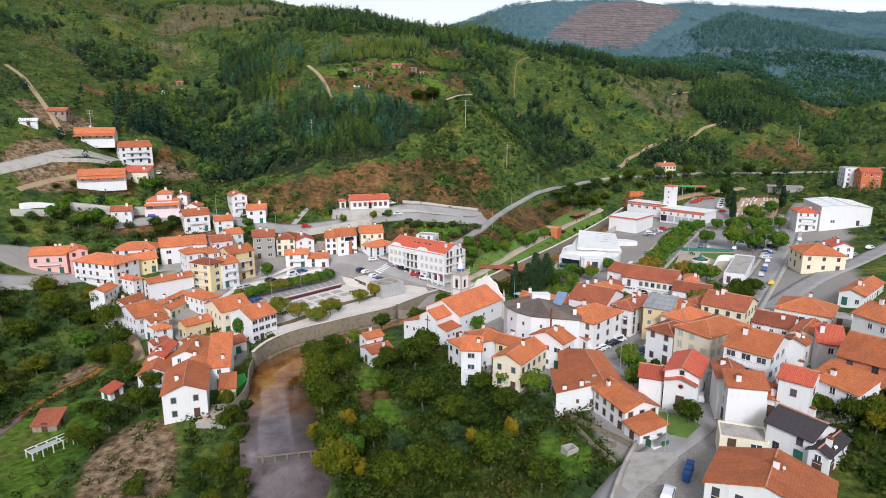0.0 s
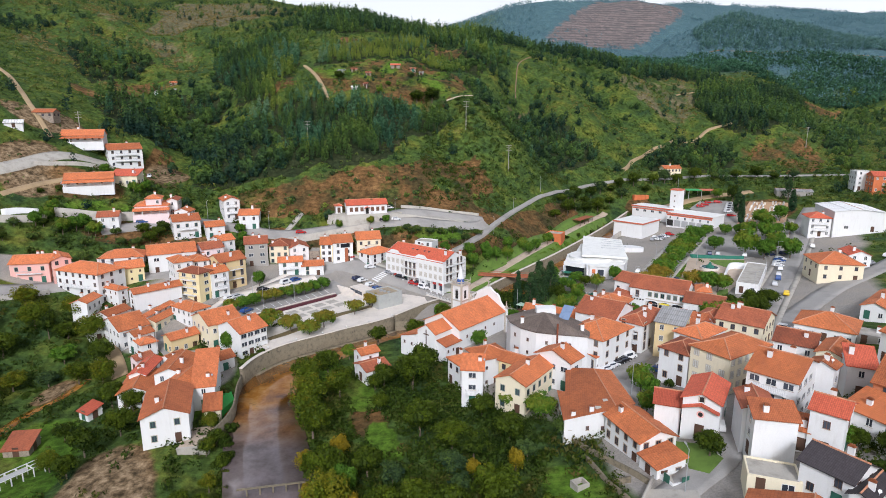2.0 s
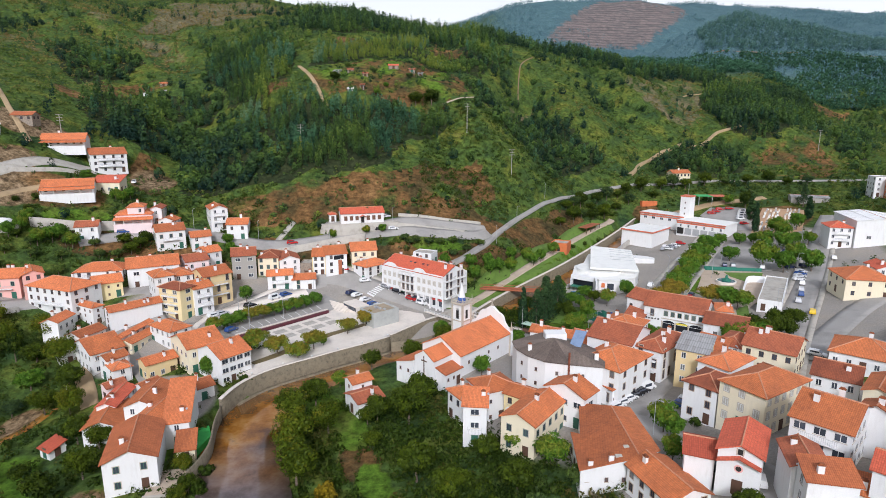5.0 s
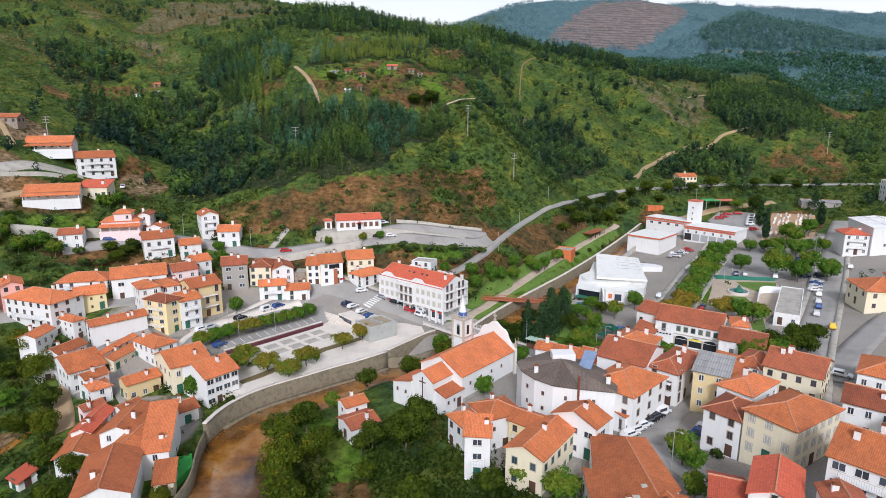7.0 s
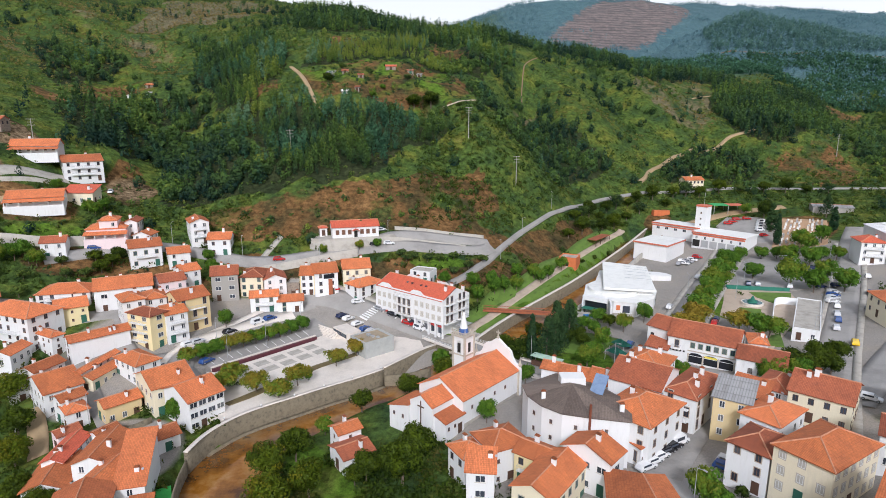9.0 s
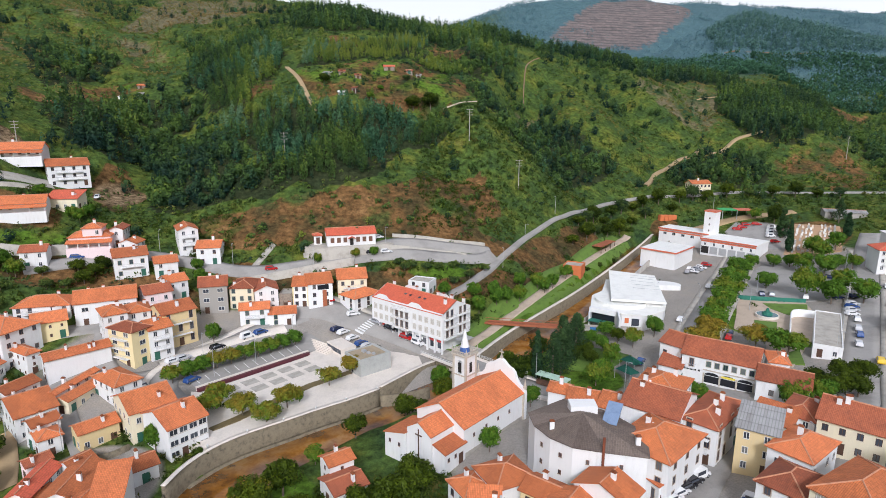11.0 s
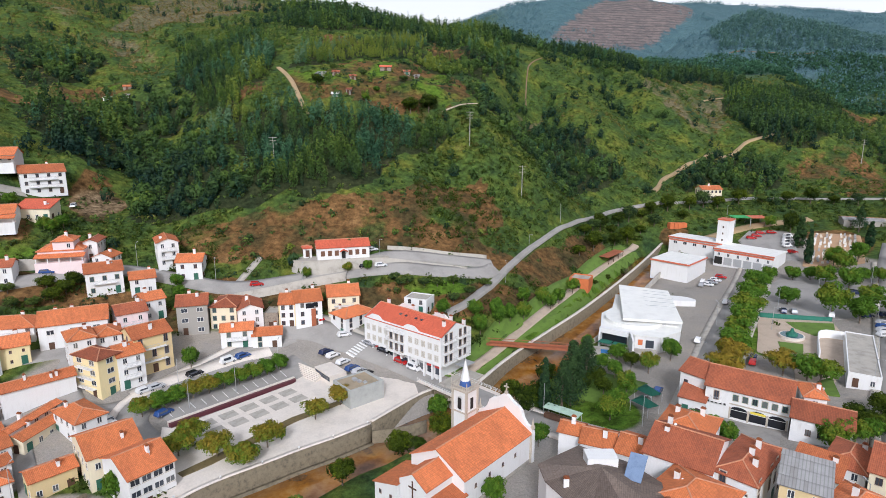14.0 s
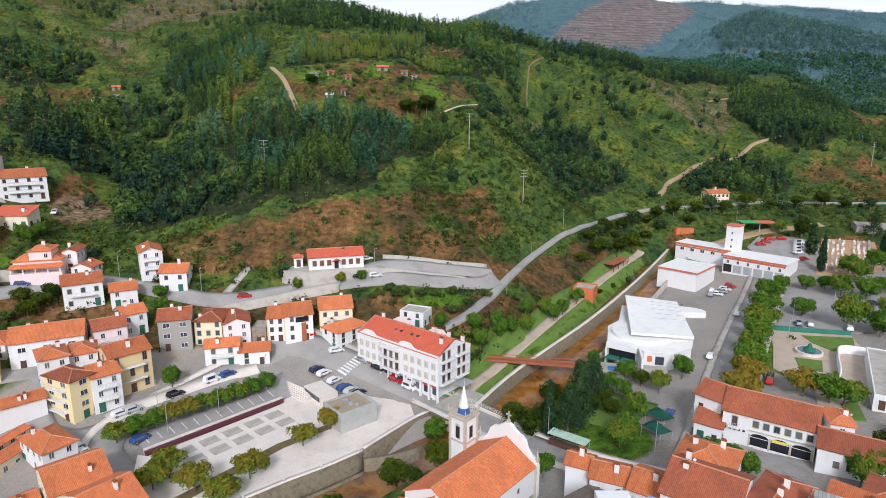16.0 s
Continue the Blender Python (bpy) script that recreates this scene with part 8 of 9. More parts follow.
def plant(kind, x, y, h, w, group=""):
    """One tree, h metres tall and with a crown w metres in half-width."""
    trunk_me, crown_me = MODELS[kind][int(abs(x * 7 + y * 3)) % 3]
    z = float(land(x, y))
    root = thing("shrub" if kind == "bush" else "tree", pose(x, y, z, 0, 0, (x * 37 + y * 91) % 360), KINDS[kind][8], "shrub" if kind == "bush" else "tree", group)
    m = Matrix.Diagonal((w / KINDS[kind][7], w / KINDS[kind][7], h / KINDS[kind][6], 1))
    share("trunk", trunk_me, root, m)
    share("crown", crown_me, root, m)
    return root


# ---- trees that stand alone or in rows ----

plant("plane", -27.9, 190.6, 5.5, 3.2)
plant("plane", -23.4, 197.5, 5.5, 3.2)
plant("plane", -35.4, 179.0, 5.8, 3.7)
plant("plane", -51.5, 180.3, 5.8, 3.7)
plant("plane", -44.5, 175.3, 5.8, 3.7)
plant("plane", -38.4, 172.7, 5.8, 3.7)
plant("plane", -52.5, 175.6, 5.8, 3.7)
plant("round", -33.3, 181.8, 3.4, 1.3)
plant("round", -64.1, 211.0, 6.5, 2.7)
plant("round", -58.4, 162.9, 7.2, 2.5)
plant("bush", -48.6, 160.9, 2.5, 1.8)
plant("bush", -49.5, 158.2, 2.5, 1.8)
plant("dark", -7.1, 141.1, 10.0, 5.0)
plant("dark", -18.0, 167.4, 6.0, 3.0)
plant("dark", -8.5, 184.5, 7.0, 3.4)
plant("wild", 0.3, 182.3, 6.5, 3.4)
plant("bush", -4.2, 180.2, 2.6, 2.0)
plant("round", -24.8, 158.8, 4.5, 2.1)
plant("round", -0.3, 202.3, 6.5, 3.2)
plant("dark", -16.1, 142.3, 4.5, 2.2)
plant("dark", -13.9, 133.3, 4.5, 2.2)
plant("round", 9.6, 158.2, 5.9, 2.3)
plant("round", 20.5, 178.2, 5.9, 2.4)
plant("bush", 20.2, 195.0, 3.0, 1.8)
plant("bush", 10.4, 208.7, 3.0, 1.8)
plant("dark", 17.1, 198.5, 7.0, 3.2)
plant("dark", 20.2, 195.0, 7.0, 3.2)
plant("dark", 24.1, 198.0, 7.0, 3.2)
plant("dark", 27.1, 208.0, 7.0, 3.2)
plant("cypress", 24.3, 194.6, 13.0, 2.0)
plant("pine", 28.3, 194.2, 12.0, 4.0)
plant("pine", 31.0, 197.2, 12.0, 4.0)
plant("round", 37.4, 214.0, 6.2, 2.9)
plant("round", 42.4, 229.2, 5.2, 2.3)
plant("round", 41.0, 224.7, 4.4, 2.6)
plant("round", 48.9, 221.5, 5.2, 3.0)
plant("plane", 54.4, 212.2, 6.2, 2.9)
plant("dark", 39.6, 208.2, 5.5, 2.8)
plant("round", 45.2, 210.7, 5.5, 2.6)
plant("dark", 40.1, 202.0, 5.0, 2.6)
plant("round", 43.0, 216.0, 5.0, 2.6)
plant("dark", 35.0, 203.5, 6.0, 3.0)
plant("round", 41.5, 194.5, 5.0, 2.6)
plant("dark", 51.2, 216.4, 5.0, 2.4)
plant("round", 62.8, 219.5, 7.0, 3.1)
plant("round", 45.2, 200.4, 6.8, 3.1)
plant("round", 38.1, 189.0, 6.4, 3.5)
plant("pine", 32.1, 201.3, 14.0, 4.6)
plant("pine", 37.3, 209.0, 12.0, 4.2)
plant("plane", 71.0, 205.1, 8.2, 4.9, "avenue trees")
plant("plane", 75.8, 213.0, 8.2, 4.9, "avenue trees")
plant("round", 81.0, 221.5, 8.2, 4.9, "avenue trees")
plant("round", 86.6, 230.8, 8.2, 4.9, "avenue trees")
plant("round", 92.6, 240.4, 8.2, 4.9, "avenue trees")
plant("round", 99.0, 250.8, 8.2, 5.6, "avenue trees")
plant("round", 106.5, 263.0, 8.2, 5.6, "avenue trees")
plant("round", 115.2, 277.3, 8.2, 5.6, "avenue trees")
plant("plane", 86.2, 206.8, 6.8, 4.6)
plant("round", 89.6, 202.3, 7.4, 4.5)
plant("round", 91.2, 200.1, 7.4, 4.5)
plant("round", 116.3, 258.9, 6.8, 4.5)
plant("round", 122.3, 245.3, 11.7, 5.2)
plant("round", 135.5, 246.7, 9.1, 4.8)
plant("round", 126.4, 238.2, 9.1, 4.8)
plant("round", 134.7, 235.1, 9.1, 4.8)
plant("round", 131.9, 283.6, 5.9, 3.6)
plant("round", 137.1, 281.4, 5.9, 3.6)
plant("round", 124.7, 286.4, 5.9, 3.6)
plant("round", 137.7, 273.4, 8.5, 4.6)
plant("round", 142.3, 267.6, 8.5, 4.6)
plant("round", 153.5, 269.5, 6.5, 3.4)
plant("round", 149.0, 271.9, 6.5, 3.4)
plant("cypress", 146.4, 299.4, 14.0, 2.3)
plant("cypress", 153.4, 317.8, 13.0, 3.4)
plant("cypress", 174.6, 305.6, 11.0, 2.6)
plant("pine", 183.0, 325.0, 11.0, 3.6)
plant("dark", 158.0, 333.5, 11.0, 4.2)
plant("round", 153.6, 342.3, 6.5, 3.2)
plant("round", 151.5, 291.2, 9.1, 4.2)
plant("round", 151.1, 284.4, 9.1, 4.2)
plant("round", 161.8, 292.9, 9.1, 4.2)
plant("round", 50.6, 181.0, 5.2, 2.4)
plant("round", 53.8, 181.7, 5.2, 2.4)
plant("round", 55.0, 179.2, 5.2, 2.4)
plant("round", 56.7, 177.8, 5.2, 2.4)
plant("round", 57.8, 175.5, 5.2, 2.4)
plant("round", 76.2, 173.2, 5.9, 2.7)
plant("round", 78.0, 171.9, 5.9, 2.7)
plant("round", 81.1, 172.5, 5.9, 2.7)
plant("round", 83.5, 172.2, 5.9, 2.7)
plant("round", 74.8, 170.3, 5.9, 2.7)
plant("dark", 84.9, 178.0, 6.0, 3.6)
plant("dark", 85.9, 174.1, 6.0, 3.6)
plant("dark", 89.8, 175.0, 6.0, 3.6)
plant("dark", 91.1, 172.9, 6.0, 3.6)
plant("dark", 97.6, 180.9, 6.0, 3.6)
plant("dark", 92.8, 182.1, 6.0, 3.6)
plant("round", 78.4, 177.3, 5.2, 2.5)
plant("round", 81.5, 176.7, 5.2, 2.5)
plant("round", 77.4, 179.3, 5.2, 2.5)
plant("round", 42.3, 127.0, 6.8, 3.2)
plant("dark", 43.8, 97.4, 5.2, 3.0)
plant("round", 43.0, 124.0, 5.2, 2.3)
plant("round", 39.8, 115.8, 5.2, 2.3)
plant("bush", 45.9, 129.1, 2.0, 1.2)
plant("bush", 45.5, 112.5, 2.2, 1.4)
plant("bush", 48.9, 128.5, 2.2, 1.4)
plant("round", 61.9, 96.8, 4.5, 2.1)
plant("round", 62.2, 93.3, 4.5, 2.1)
plant("dark", 69.9, 94.9, 4.5, 2.8)
plant("dark", 74.7, 99.1, 4.5, 2.8)
plant("dark", 70.6, 90.3, 4.5, 2.8)
plant("dark", 77.3, 101.4, 4.5, 2.8)
plant("dark", 72.9, 102.4, 4.5, 2.8)
plant("round", -145.0, 230.5, 5.9, 2.9)
plant("round", -144.9, 225.3, 5.9, 2.9)
plant("round", -146.2, 221.1, 5.9, 2.9)
plant("dark", -108.6, 233.6, 5.0, 3.0)
plant("dark", -108.3, 237.6, 5.0, 3.0)
plant("dark", -109.8, 229.4, 5.0, 3.0)
plant("dark", -113.8, 233.7, 5.0, 3.0)
plant("round", -132.9, 227.8, 6.5, 3.2)
plant("round", -134.4, 225.3, 6.5, 3.2)
plant("round", -127.8, 225.5, 6.5, 3.2)
plant("round", -137.4, 221.9, 6.5, 3.2)
plant("round", -143.1, 264.4, 5.2, 2.5)
plant("round", -126.0, 263.8, 5.2, 2.5)
plant("round", -126.5, 258.4, 5.2, 2.5)
plant("round", -129.2, 258.6, 5.2, 2.5)
plant("round", -77.8, 238.0, 5.2, 2.3)
plant("round", -80.3, 242.7, 5.2, 2.3)
plant("bush", -154.3, 238.3, 2.5, 1.8)
plant("bush", -150.1, 243.4, 2.5, 1.8)
plant("bush", -149.2, 236.3, 2.5, 1.8)
plant("round", -42.4, 249.9, 4.3, 1.9)
plant("plane", -29.8, 252.8, 4.3, 1.9)
plant("round", -23.6, 254.5, 4.3, 1.9)
plant("olive", -36.1, 241.9, 3.5, 2.2)
plant("olive", -12.8, 249.4, 3.5, 2.2)
plant("olive", -10.4, 250.8, 3.5, 2.2)
plant("olive", -5.2, 250.3, 3.5, 2.2)
plant("olive", -0.9, 250.9, 3.5, 2.2)
plant("olive", 4.2, 252.9, 3.5, 2.2)
plant("olive", 9.3, 248.7, 3.5, 2.2)
plant("olive", 14.8, 255.3, 3.5, 2.2)
plant("olive", 4.1, 244.6, 3.5, 2.2)
plant("olive", -14.7, 251.4, 3.5, 2.2)
plant("round", 11.9, 233.7, 6.5, 2.7)
plant("round", 18.0, 240.0, 6.5, 2.7)
plant("round", 21.7, 243.7, 6.5, 2.7)
plant("round", 26.6, 248.7, 6.5, 2.7)
plant("round", 34.6, 261.0, 6.5, 2.7)
plant("round", 37.0, 259.1, 6.5, 2.7)
plant("round", 40.6, 263.7, 6.5, 2.7)
plant("round", 27.5, 256.2, 6.5, 2.7)
plant("round", 47.5, 274.0, 6.5, 2.7)
plant("round", 17.2, 241.1, 6.5, 2.7)
plant("round", 0.8, 238.3, 6.5, 2.7)
plant("round", 10.6, 238.9, 6.5, 2.7)
plant("bush", 66.6, 297.3, 2.2, 1.6)
plant("bush", 75.9, 310.0, 2.2, 1.6)
plant("bush", 58.3, 286.1, 2.2, 1.6)
for kind, x, y, h, w in (("dark", -14, 343, 8, 4.6), ("dark", -6, 347, 9, 5.0), ("dark", -57, 351, 6, 3.4), ("round", -34, 344, 4, 2.2), ("dark", -24, 336, 6, 2.6), ("olive", -38, 366, 4, 2.4), ("olive", -52, 366, 4, 2.2), ("round", -30, 352, 3.4, 2.0), ("olive", -18, 362, 4, 2.4)):
    plant(kind, x, y, h, w, "trees in the hill gardens")
for i, (x, y) in enumerate(((62, 321), (67, 327), (72, 334), (79, 340), (84, 347), (90, 351), (97, 354), (103, 358), (112, 361), (70, 322), (78, 330), (86, 338), (94, 345), (102, 350), (64, 312), (56, 303), (125, 366), (133, 369), (118, 356), (140, 368), (152, 371), (164, 372), (176, 370), (186, 367), (196, 364), (204, 358))):
    plant("grey" if i % 4 == 1 else "dark", x, y, 5.0 + 2.2 * (i % 3), 3.2 + 0.5 * (i % 3), "trees below the hill road")
for i in range(10):  # clipped row beside the parking strip
    plant("plane" if i in (0, 3, 4) else "round", -67.0 + i * 2.75, 190.6 + i * 2.68, 5.0, 3.0, "clipped trees beside the parking")
grove = random.Random(4)
made = []


def stand(kind, x, y, h, w, group):
    made.append((x, y, w))
    plant(kind, x, y, h, w, group)


for kind, x, y, h, w in (("wild", -30.6, 133.8, 10, 4.6), ("wild", -27, 123, 11, 4.8), ("dark", -22, 108, 9, 4.4), ("wild", -19, 98, 10, 4.6), ("wild", -33, 144, 9, 4.2), ("dark", -29, 150, 8, 4.0), ("wild", -24, 139, 9, 4.2),
                         ("yellow", -26.2, 112.5, 6, 2.8), ("yellow", -23.5, 103.5, 5, 2.2), ("yellow", -20.5, 117.5, 5.5, 2.4), ("round", -17.5, 104, 7, 3.2), ("yellow", -15, 98.5, 4.5, 2.0), ("yellow", 5.5, 103.5, 5.0, 1.8), ("dark", -5, 147, 9, 4.6), ("dark", -4.5, 122, 9, 4.4), ("grey", 1.8, 106, 6, 3.2), ("dark", 6, 110, 7, 3.6), ("dark", 13, 114, 7, 3.8), ("round", 20, 121, 6, 3.4),
                         ("yellow", 12.6, 101, 7.5, 1.9), ("dark", 8.5, 95, 8, 4.4), ("dark", 1.5, 91, 8, 4.4), ("dark", -4.4, 96, 7, 3.4), ("grey", -9, 106, 5.5, 2.8), ("dark", -9.5, 93, 8, 4.0), ("dark", 8.4, 125, 6, 3.2),
                         ("round", 14.9, 127, 5, 3.2), ("dark", 16, 86, 7, 3.4), ("grey", 3, 99, 5, 2.6), ("dark", 2, 115, 7, 3.8), ("grey", 23, 112, 5.5, 2.4), ("olive", 15.5, 107, 4.5, 2.4), ("dark", -14, 143, 7, 3.4), ("dark", -14, 110, 7, 3.4)):
    stand(kind, x, y, h, w, "trees on the river bank")
for kind, x, y, h, w in (("wild", -112.5, 184, 8, 4.2), ("wild", -103, 175, 8.5, 4.6), ("dark", -94.5, 164, 8, 4.2), ("wild", -88.5, 154, 7.5, 3.8), ("wild", -96, 156, 7, 3.8), ("round", -106, 166, 6, 3.8), ("wild", -121, 178, 9, 4.6), ("dark", -122, 165, 8, 4.4),
                         ("wild", -113, 155, 6, 4.2), ("grey", -105, 157, 5, 3.4), ("dark", -132, 170, 8, 4.5), ("wild", -128, 185, 8, 4.4), ("grey", -128, 157, 6, 3.6), ("dark", -118, 145, 8, 4.4), ("wild", -112, 137, 7, 4.2), ("grey", -125, 147, 6, 3.8),
                         ("dark", -74.2, 121, 7.5, 3.8), ("dark", -73, 113, 5.5, 2.8), ("dark", -70, 127.5, 7, 3.4), ("wild", -72.5, 138, 6, 3.2), ("dark", -79, 141, 7.5, 3.6), ("dark", -55.2, 95, 4.5, 2.4), ("wild", -79, 117, 5, 2.6), ("dark", -84, 130, 4.5, 2.6),
                         ("wild", -112, 122, 7, 4.0), ("dark", -120, 130, 8, 4.5), ("wild", -135, 158, 8, 4.5), ("dark", -140, 175, 8, 4.4), ("wild", -108, 112, 6, 3.8), ("dark", -131, 138, 8, 4.2), ("wild", -142, 160, 8, 4.5), ("dark", -150, 170, 9, 4.6)):
    stand(kind, x, y, h, w, "trees on the slope below the houses")
tries = 0
while len(made) < 105 and tries < 4000:  # the rest of the woods below the houses
    tries += 1
    x, y = grove.uniform(-178, -108), grove.uniform(108, 178)
    if any(math.hypot(x - u, y - v) < 0.95 * (r + 2) for u, v, r in made):
        continue
    k = grove.random()
    stand("wild" if k < 0.5 else "dark" if k < 0.8 else "grey", x, y, grove.uniform(6, 9.5), grove.uniform(3.2, 4.8), "trees on the slope below the houses")
for x, y in ((-47, 104), (-44, 109.5), (-48, 119), (-50, 127), (-45, 97), (-41, 98), (-47, 122), (-43.5, 115), (-43, 103), (-40.5, 92)):
    plant("dark" if int(x) % 2 else "wild", x, y, 4.4, 2.1, "garden trees by the river")
for x, y in ((-35.6, 92), (-37, 97), (-38.6, 102), (-40, 107), (-41.6, 112), (-43.2, 117), (-44.9, 122), (-46, 127.5)):
    plant("bush" if int(y) % 3 else "dark", x, y, 3.4, 2.0, "garden trees by the river")
for x, y in ((-154, 211), (-151, 217), (-144, 222), (-139, 221), (-130.5, 226), (-150, 209), (-143, 214), (-136, 216), (-148, 203), (-128, 219), (-122, 229), (-140, 208), (-133, 209), (-157, 205), (-125, 212), (-118, 224), (-113, 226)):
    plant("olive" if int(x) % 3 else "dark", x, y, 3.6, 2.3, "olive trees below the hillside villas")
for kind, x, y, h, w in (("dark", 64.6, 97.0, 4.0, 2.0), ("dark", 63.6, 92.0, 4.4, 2.0), ("dark", 66.4, 88.6, 5.2, 2.6), ("wild", 69.4, 87.4, 5.4, 2.8), ("dark", 73, 87, 5.6, 3.0), ("dark", 76.6, 91.5, 6.0, 3.2), ("dark", 78, 101, 6.5, 3.6), ("dark", 74.5, 95.5, 6.0, 3.4), ("wild", 81, 95, 6.0, 3.6), ("dark", 85, 103, 6.5, 3.8), ("yellow", 67.8, 85.0, 4.2, 2.0), ("dark", 71.5, 88.5, 5.0, 2.8),
                         ("wild", 75, 84, 5.0, 3.0), ("dark", 62.5, 80.5, 3.2, 1.6), ("wild", 69.5, 79, 4.6, 2.6), ("dark", 79, 88, 5.5, 3.2), ("dark", 88, 95, 6.0, 3.6), ("wild", 92, 108, 6.0, 3.6)):
    plant(kind, x, y, h, w, "garden trees behind the slate-roofed house")
for x, y in ((66.5, 92.0), (64.0, 83.2), (66.0, 77.5), (60.0, 74.0), (72, 92.5), (63.2, 86.8), (70, 83.5), (74, 80)):
    plant("bush", x, y, 2.0, 1.7, "garden shrubs behind the slate-roofed house")
rust = plant("yellow", 69.6, 92.2, 4.0, 1.9)
tagged(rust, "small tree with rust-orange autumn leaves in a garden", "tree")
rust.children[1].data = rust.children[1].data.copy()
rust.children[1].data.materials[0] = foliage("rust_leaves", (0.30, 0.07, 0.02), (0.42, 0.11, 0.03), (0.50, 0.15, 0.04))

# ---- cars ----
TYRE = plain("tyre_rubber", (0.02, 0.02, 0.02), vary=0.1)
CARS = {}


def car_model(name, colour, van=False):
    paint = plain(name + "_car_paint", colour, rough=0.25, vary=0.05, relief=0.0)
    hgt = 1.05 if van else 0.85
    prof = [(-2.1, 0.35), (-2.12, hgt - 0.1), (-2.0, hgt), (-1.75, 1.45 if not van else 1.9), (0.3 if not van else 1.0, 1.48 if not van else 1.95), (1.05 if not van else 1.5, hgt + 0.05), (1.95, hgt - 0.12), (2.1, 0.55), (2.08, 0.3)]
    bm = bmesh.new()
    l, r = [[bm.verts.new((x, s * (0.84 if z < 1 else 0.7), z)) for x, z in prof] for s in (-1, 1)]
    bm.faces.new(l)
    bm.faces.new(r[::-1])
    for i in range(len(prof)):
        j = (i + 1) % len(prof)
        bm.faces.new((l[j], l[i], r[i], r[j]))
    bmesh.ops.recalc_face_normals(bm, faces=bm.faces)
    bmesh.ops.bevel(bm, geom=list(bm.edges), offset=0.05, segments=1, affect="EDGES")
    body = bpy.data.meshes.new("body")
    bm.to_mesh(body)
    bm.free()
    body.materials.append(paint)
    top = 1.36 if not van else 1.8
    bm = bmesh.new()
    box(bm, -1.5, 0.77, hgt + 0.06, 0.45, 0.83, top - 0.04)
    glass = bpy.data.meshes.new("side_window")
    bm.to_mesh(glass)
    bm.free()
    glass.materials.append(GLASS)
    bm = bmesh.new()
    a, b = (0.36, 1.43), (1.06, hgt + 0.1)
    if van:
        a, b = (1.05, 1.88), (1.5, hgt + 0.12)
    v = [bm.verts.new(p) for p in ((a[0] + 0.03, -0.62, a[1]), (a[0] + 0.03, 0.62, a[1]), (b[0] + 0.04, 0.7, b[1]), (b[0] + 0.04, -0.7, b[1]), (a[0] - 0.05, -0.62, a[1] - 0.1), (a[0] - 0.05, 0.62, a[1] - 0.1), (b[0] - 0.1, 0.7, b[1] - 0.05), (b[0] - 0.1, -0.7, b[1] - 0.05))]
    for f in ((0, 1, 2, 3), (7, 6, 5, 4), (0, 3, 7, 4), (1, 5, 6, 2), (0, 4, 5, 1), (3, 2, 6, 7)):
        bm.faces.new([v[i] for i in f])
    screen = bpy.data.meshes.new("windscreen")
    bm.to_mesh(screen)
    bm.free()
    screen.materials.append(GLASS)
    return body, glass, screen


bm = bmesh.new()
rod(bm, (0, -0.1, 0), (0, 0.1, 0), 0.32, 12)
WHEEL = bpy.data.meshes.new("wheel")
bm.to_mesh(WHEEL)
bm.free()
WHEEL.materials.append(TYRE)
bm = bmesh.new()
rod(bm, (0, -0.12, 0), (0, 0.12, 0), 0.19, 8)
RIM = bpy.data.meshes.new("rim")
bm.to_mesh(RIM)
bm.free()
RIM.materials.append(STEEL)
PAINTS = {"white": (0.8, 0.8, 0.8), "grey": (0.35, 0.36, 0.38), "black": (0.015, 0.015, 0.02), "blue": (0.03, 0.08, 0.25), "red": (0.5, 0.02, 0.02), "yellow": (0.75, 0.5, 0.03), "silver": (0.55, 0.56, 0.58), "darkblue": (0.02, 0.03, 0.08)}
for colour, rgb in PAINTS.items():
    CARS[colour] = car_model(colour, rgb)
CARS["van"] = car_model("van_white", (0.8, 0.8, 0.8), van=True)


def car(colour, x, y, turn, lift=0.3, size=1.0):
    body, glass, screen = CARS[colour]
    root = thing("van" if colour == "van" else "car", pose(x, y, float(land(x, y)) + lift, 0, 0, turn), ("white delivery van" if colour == "van" else colour.replace("darkblue", "dark blue") + " hatchback car") + " parked at the roadside", "van" if colour == "van" else "car", "parked vehicles")
    share("body", body, root, Matrix.Identity(4))
    share("side_window", glass, root, Matrix.Identity(4))
    share("side_window", glass, root, Matrix.Diagonal((1, -1, 1, 1)))
    share("windscreen", screen, root, Matrix.Identity(4))
    for wx in (-1.3, 1.3):
        for wy in (-0.75, 0.75):
            w = share("wheel", WHEEL, root, pose(wx, wy, 0.32))
            share("rim", RIM, w, Matrix.Identity(4))


for args in (("darkblue", -31.5, 222.5, 50), ("white", -29.3, 221, 50), ("white", -26.2, 218.6, 50), ("blue", -23.4, 216.2, 50), ("silver", -21.4, 214.9, 50), ("black", -19.4, 213.8, 50),
             ("grey", -19.6, 225.4, -40), ("black", -15.4, 222.0, -40), ("red", -10.4, 217.5, -40), ("van", -6.8, 214.6, -40), ("white", -27.5, 229.5, 25), ("red", -36, 235.5, -45),
             ("white", -70.5, 199.5, 50), ("silver", -68.6, 201.2, 50), ("black", -62, 208, 50), ("van", -56, 215, 50), ("blue", -53, 218, 50), ("blue", -62.5, 191.5, 60),
             ("white", -73, 187.8, -30), ("white", -71.5, 186.3, -30), ("darkblue", -68.4, 183.6, -30)):
    car(*args)
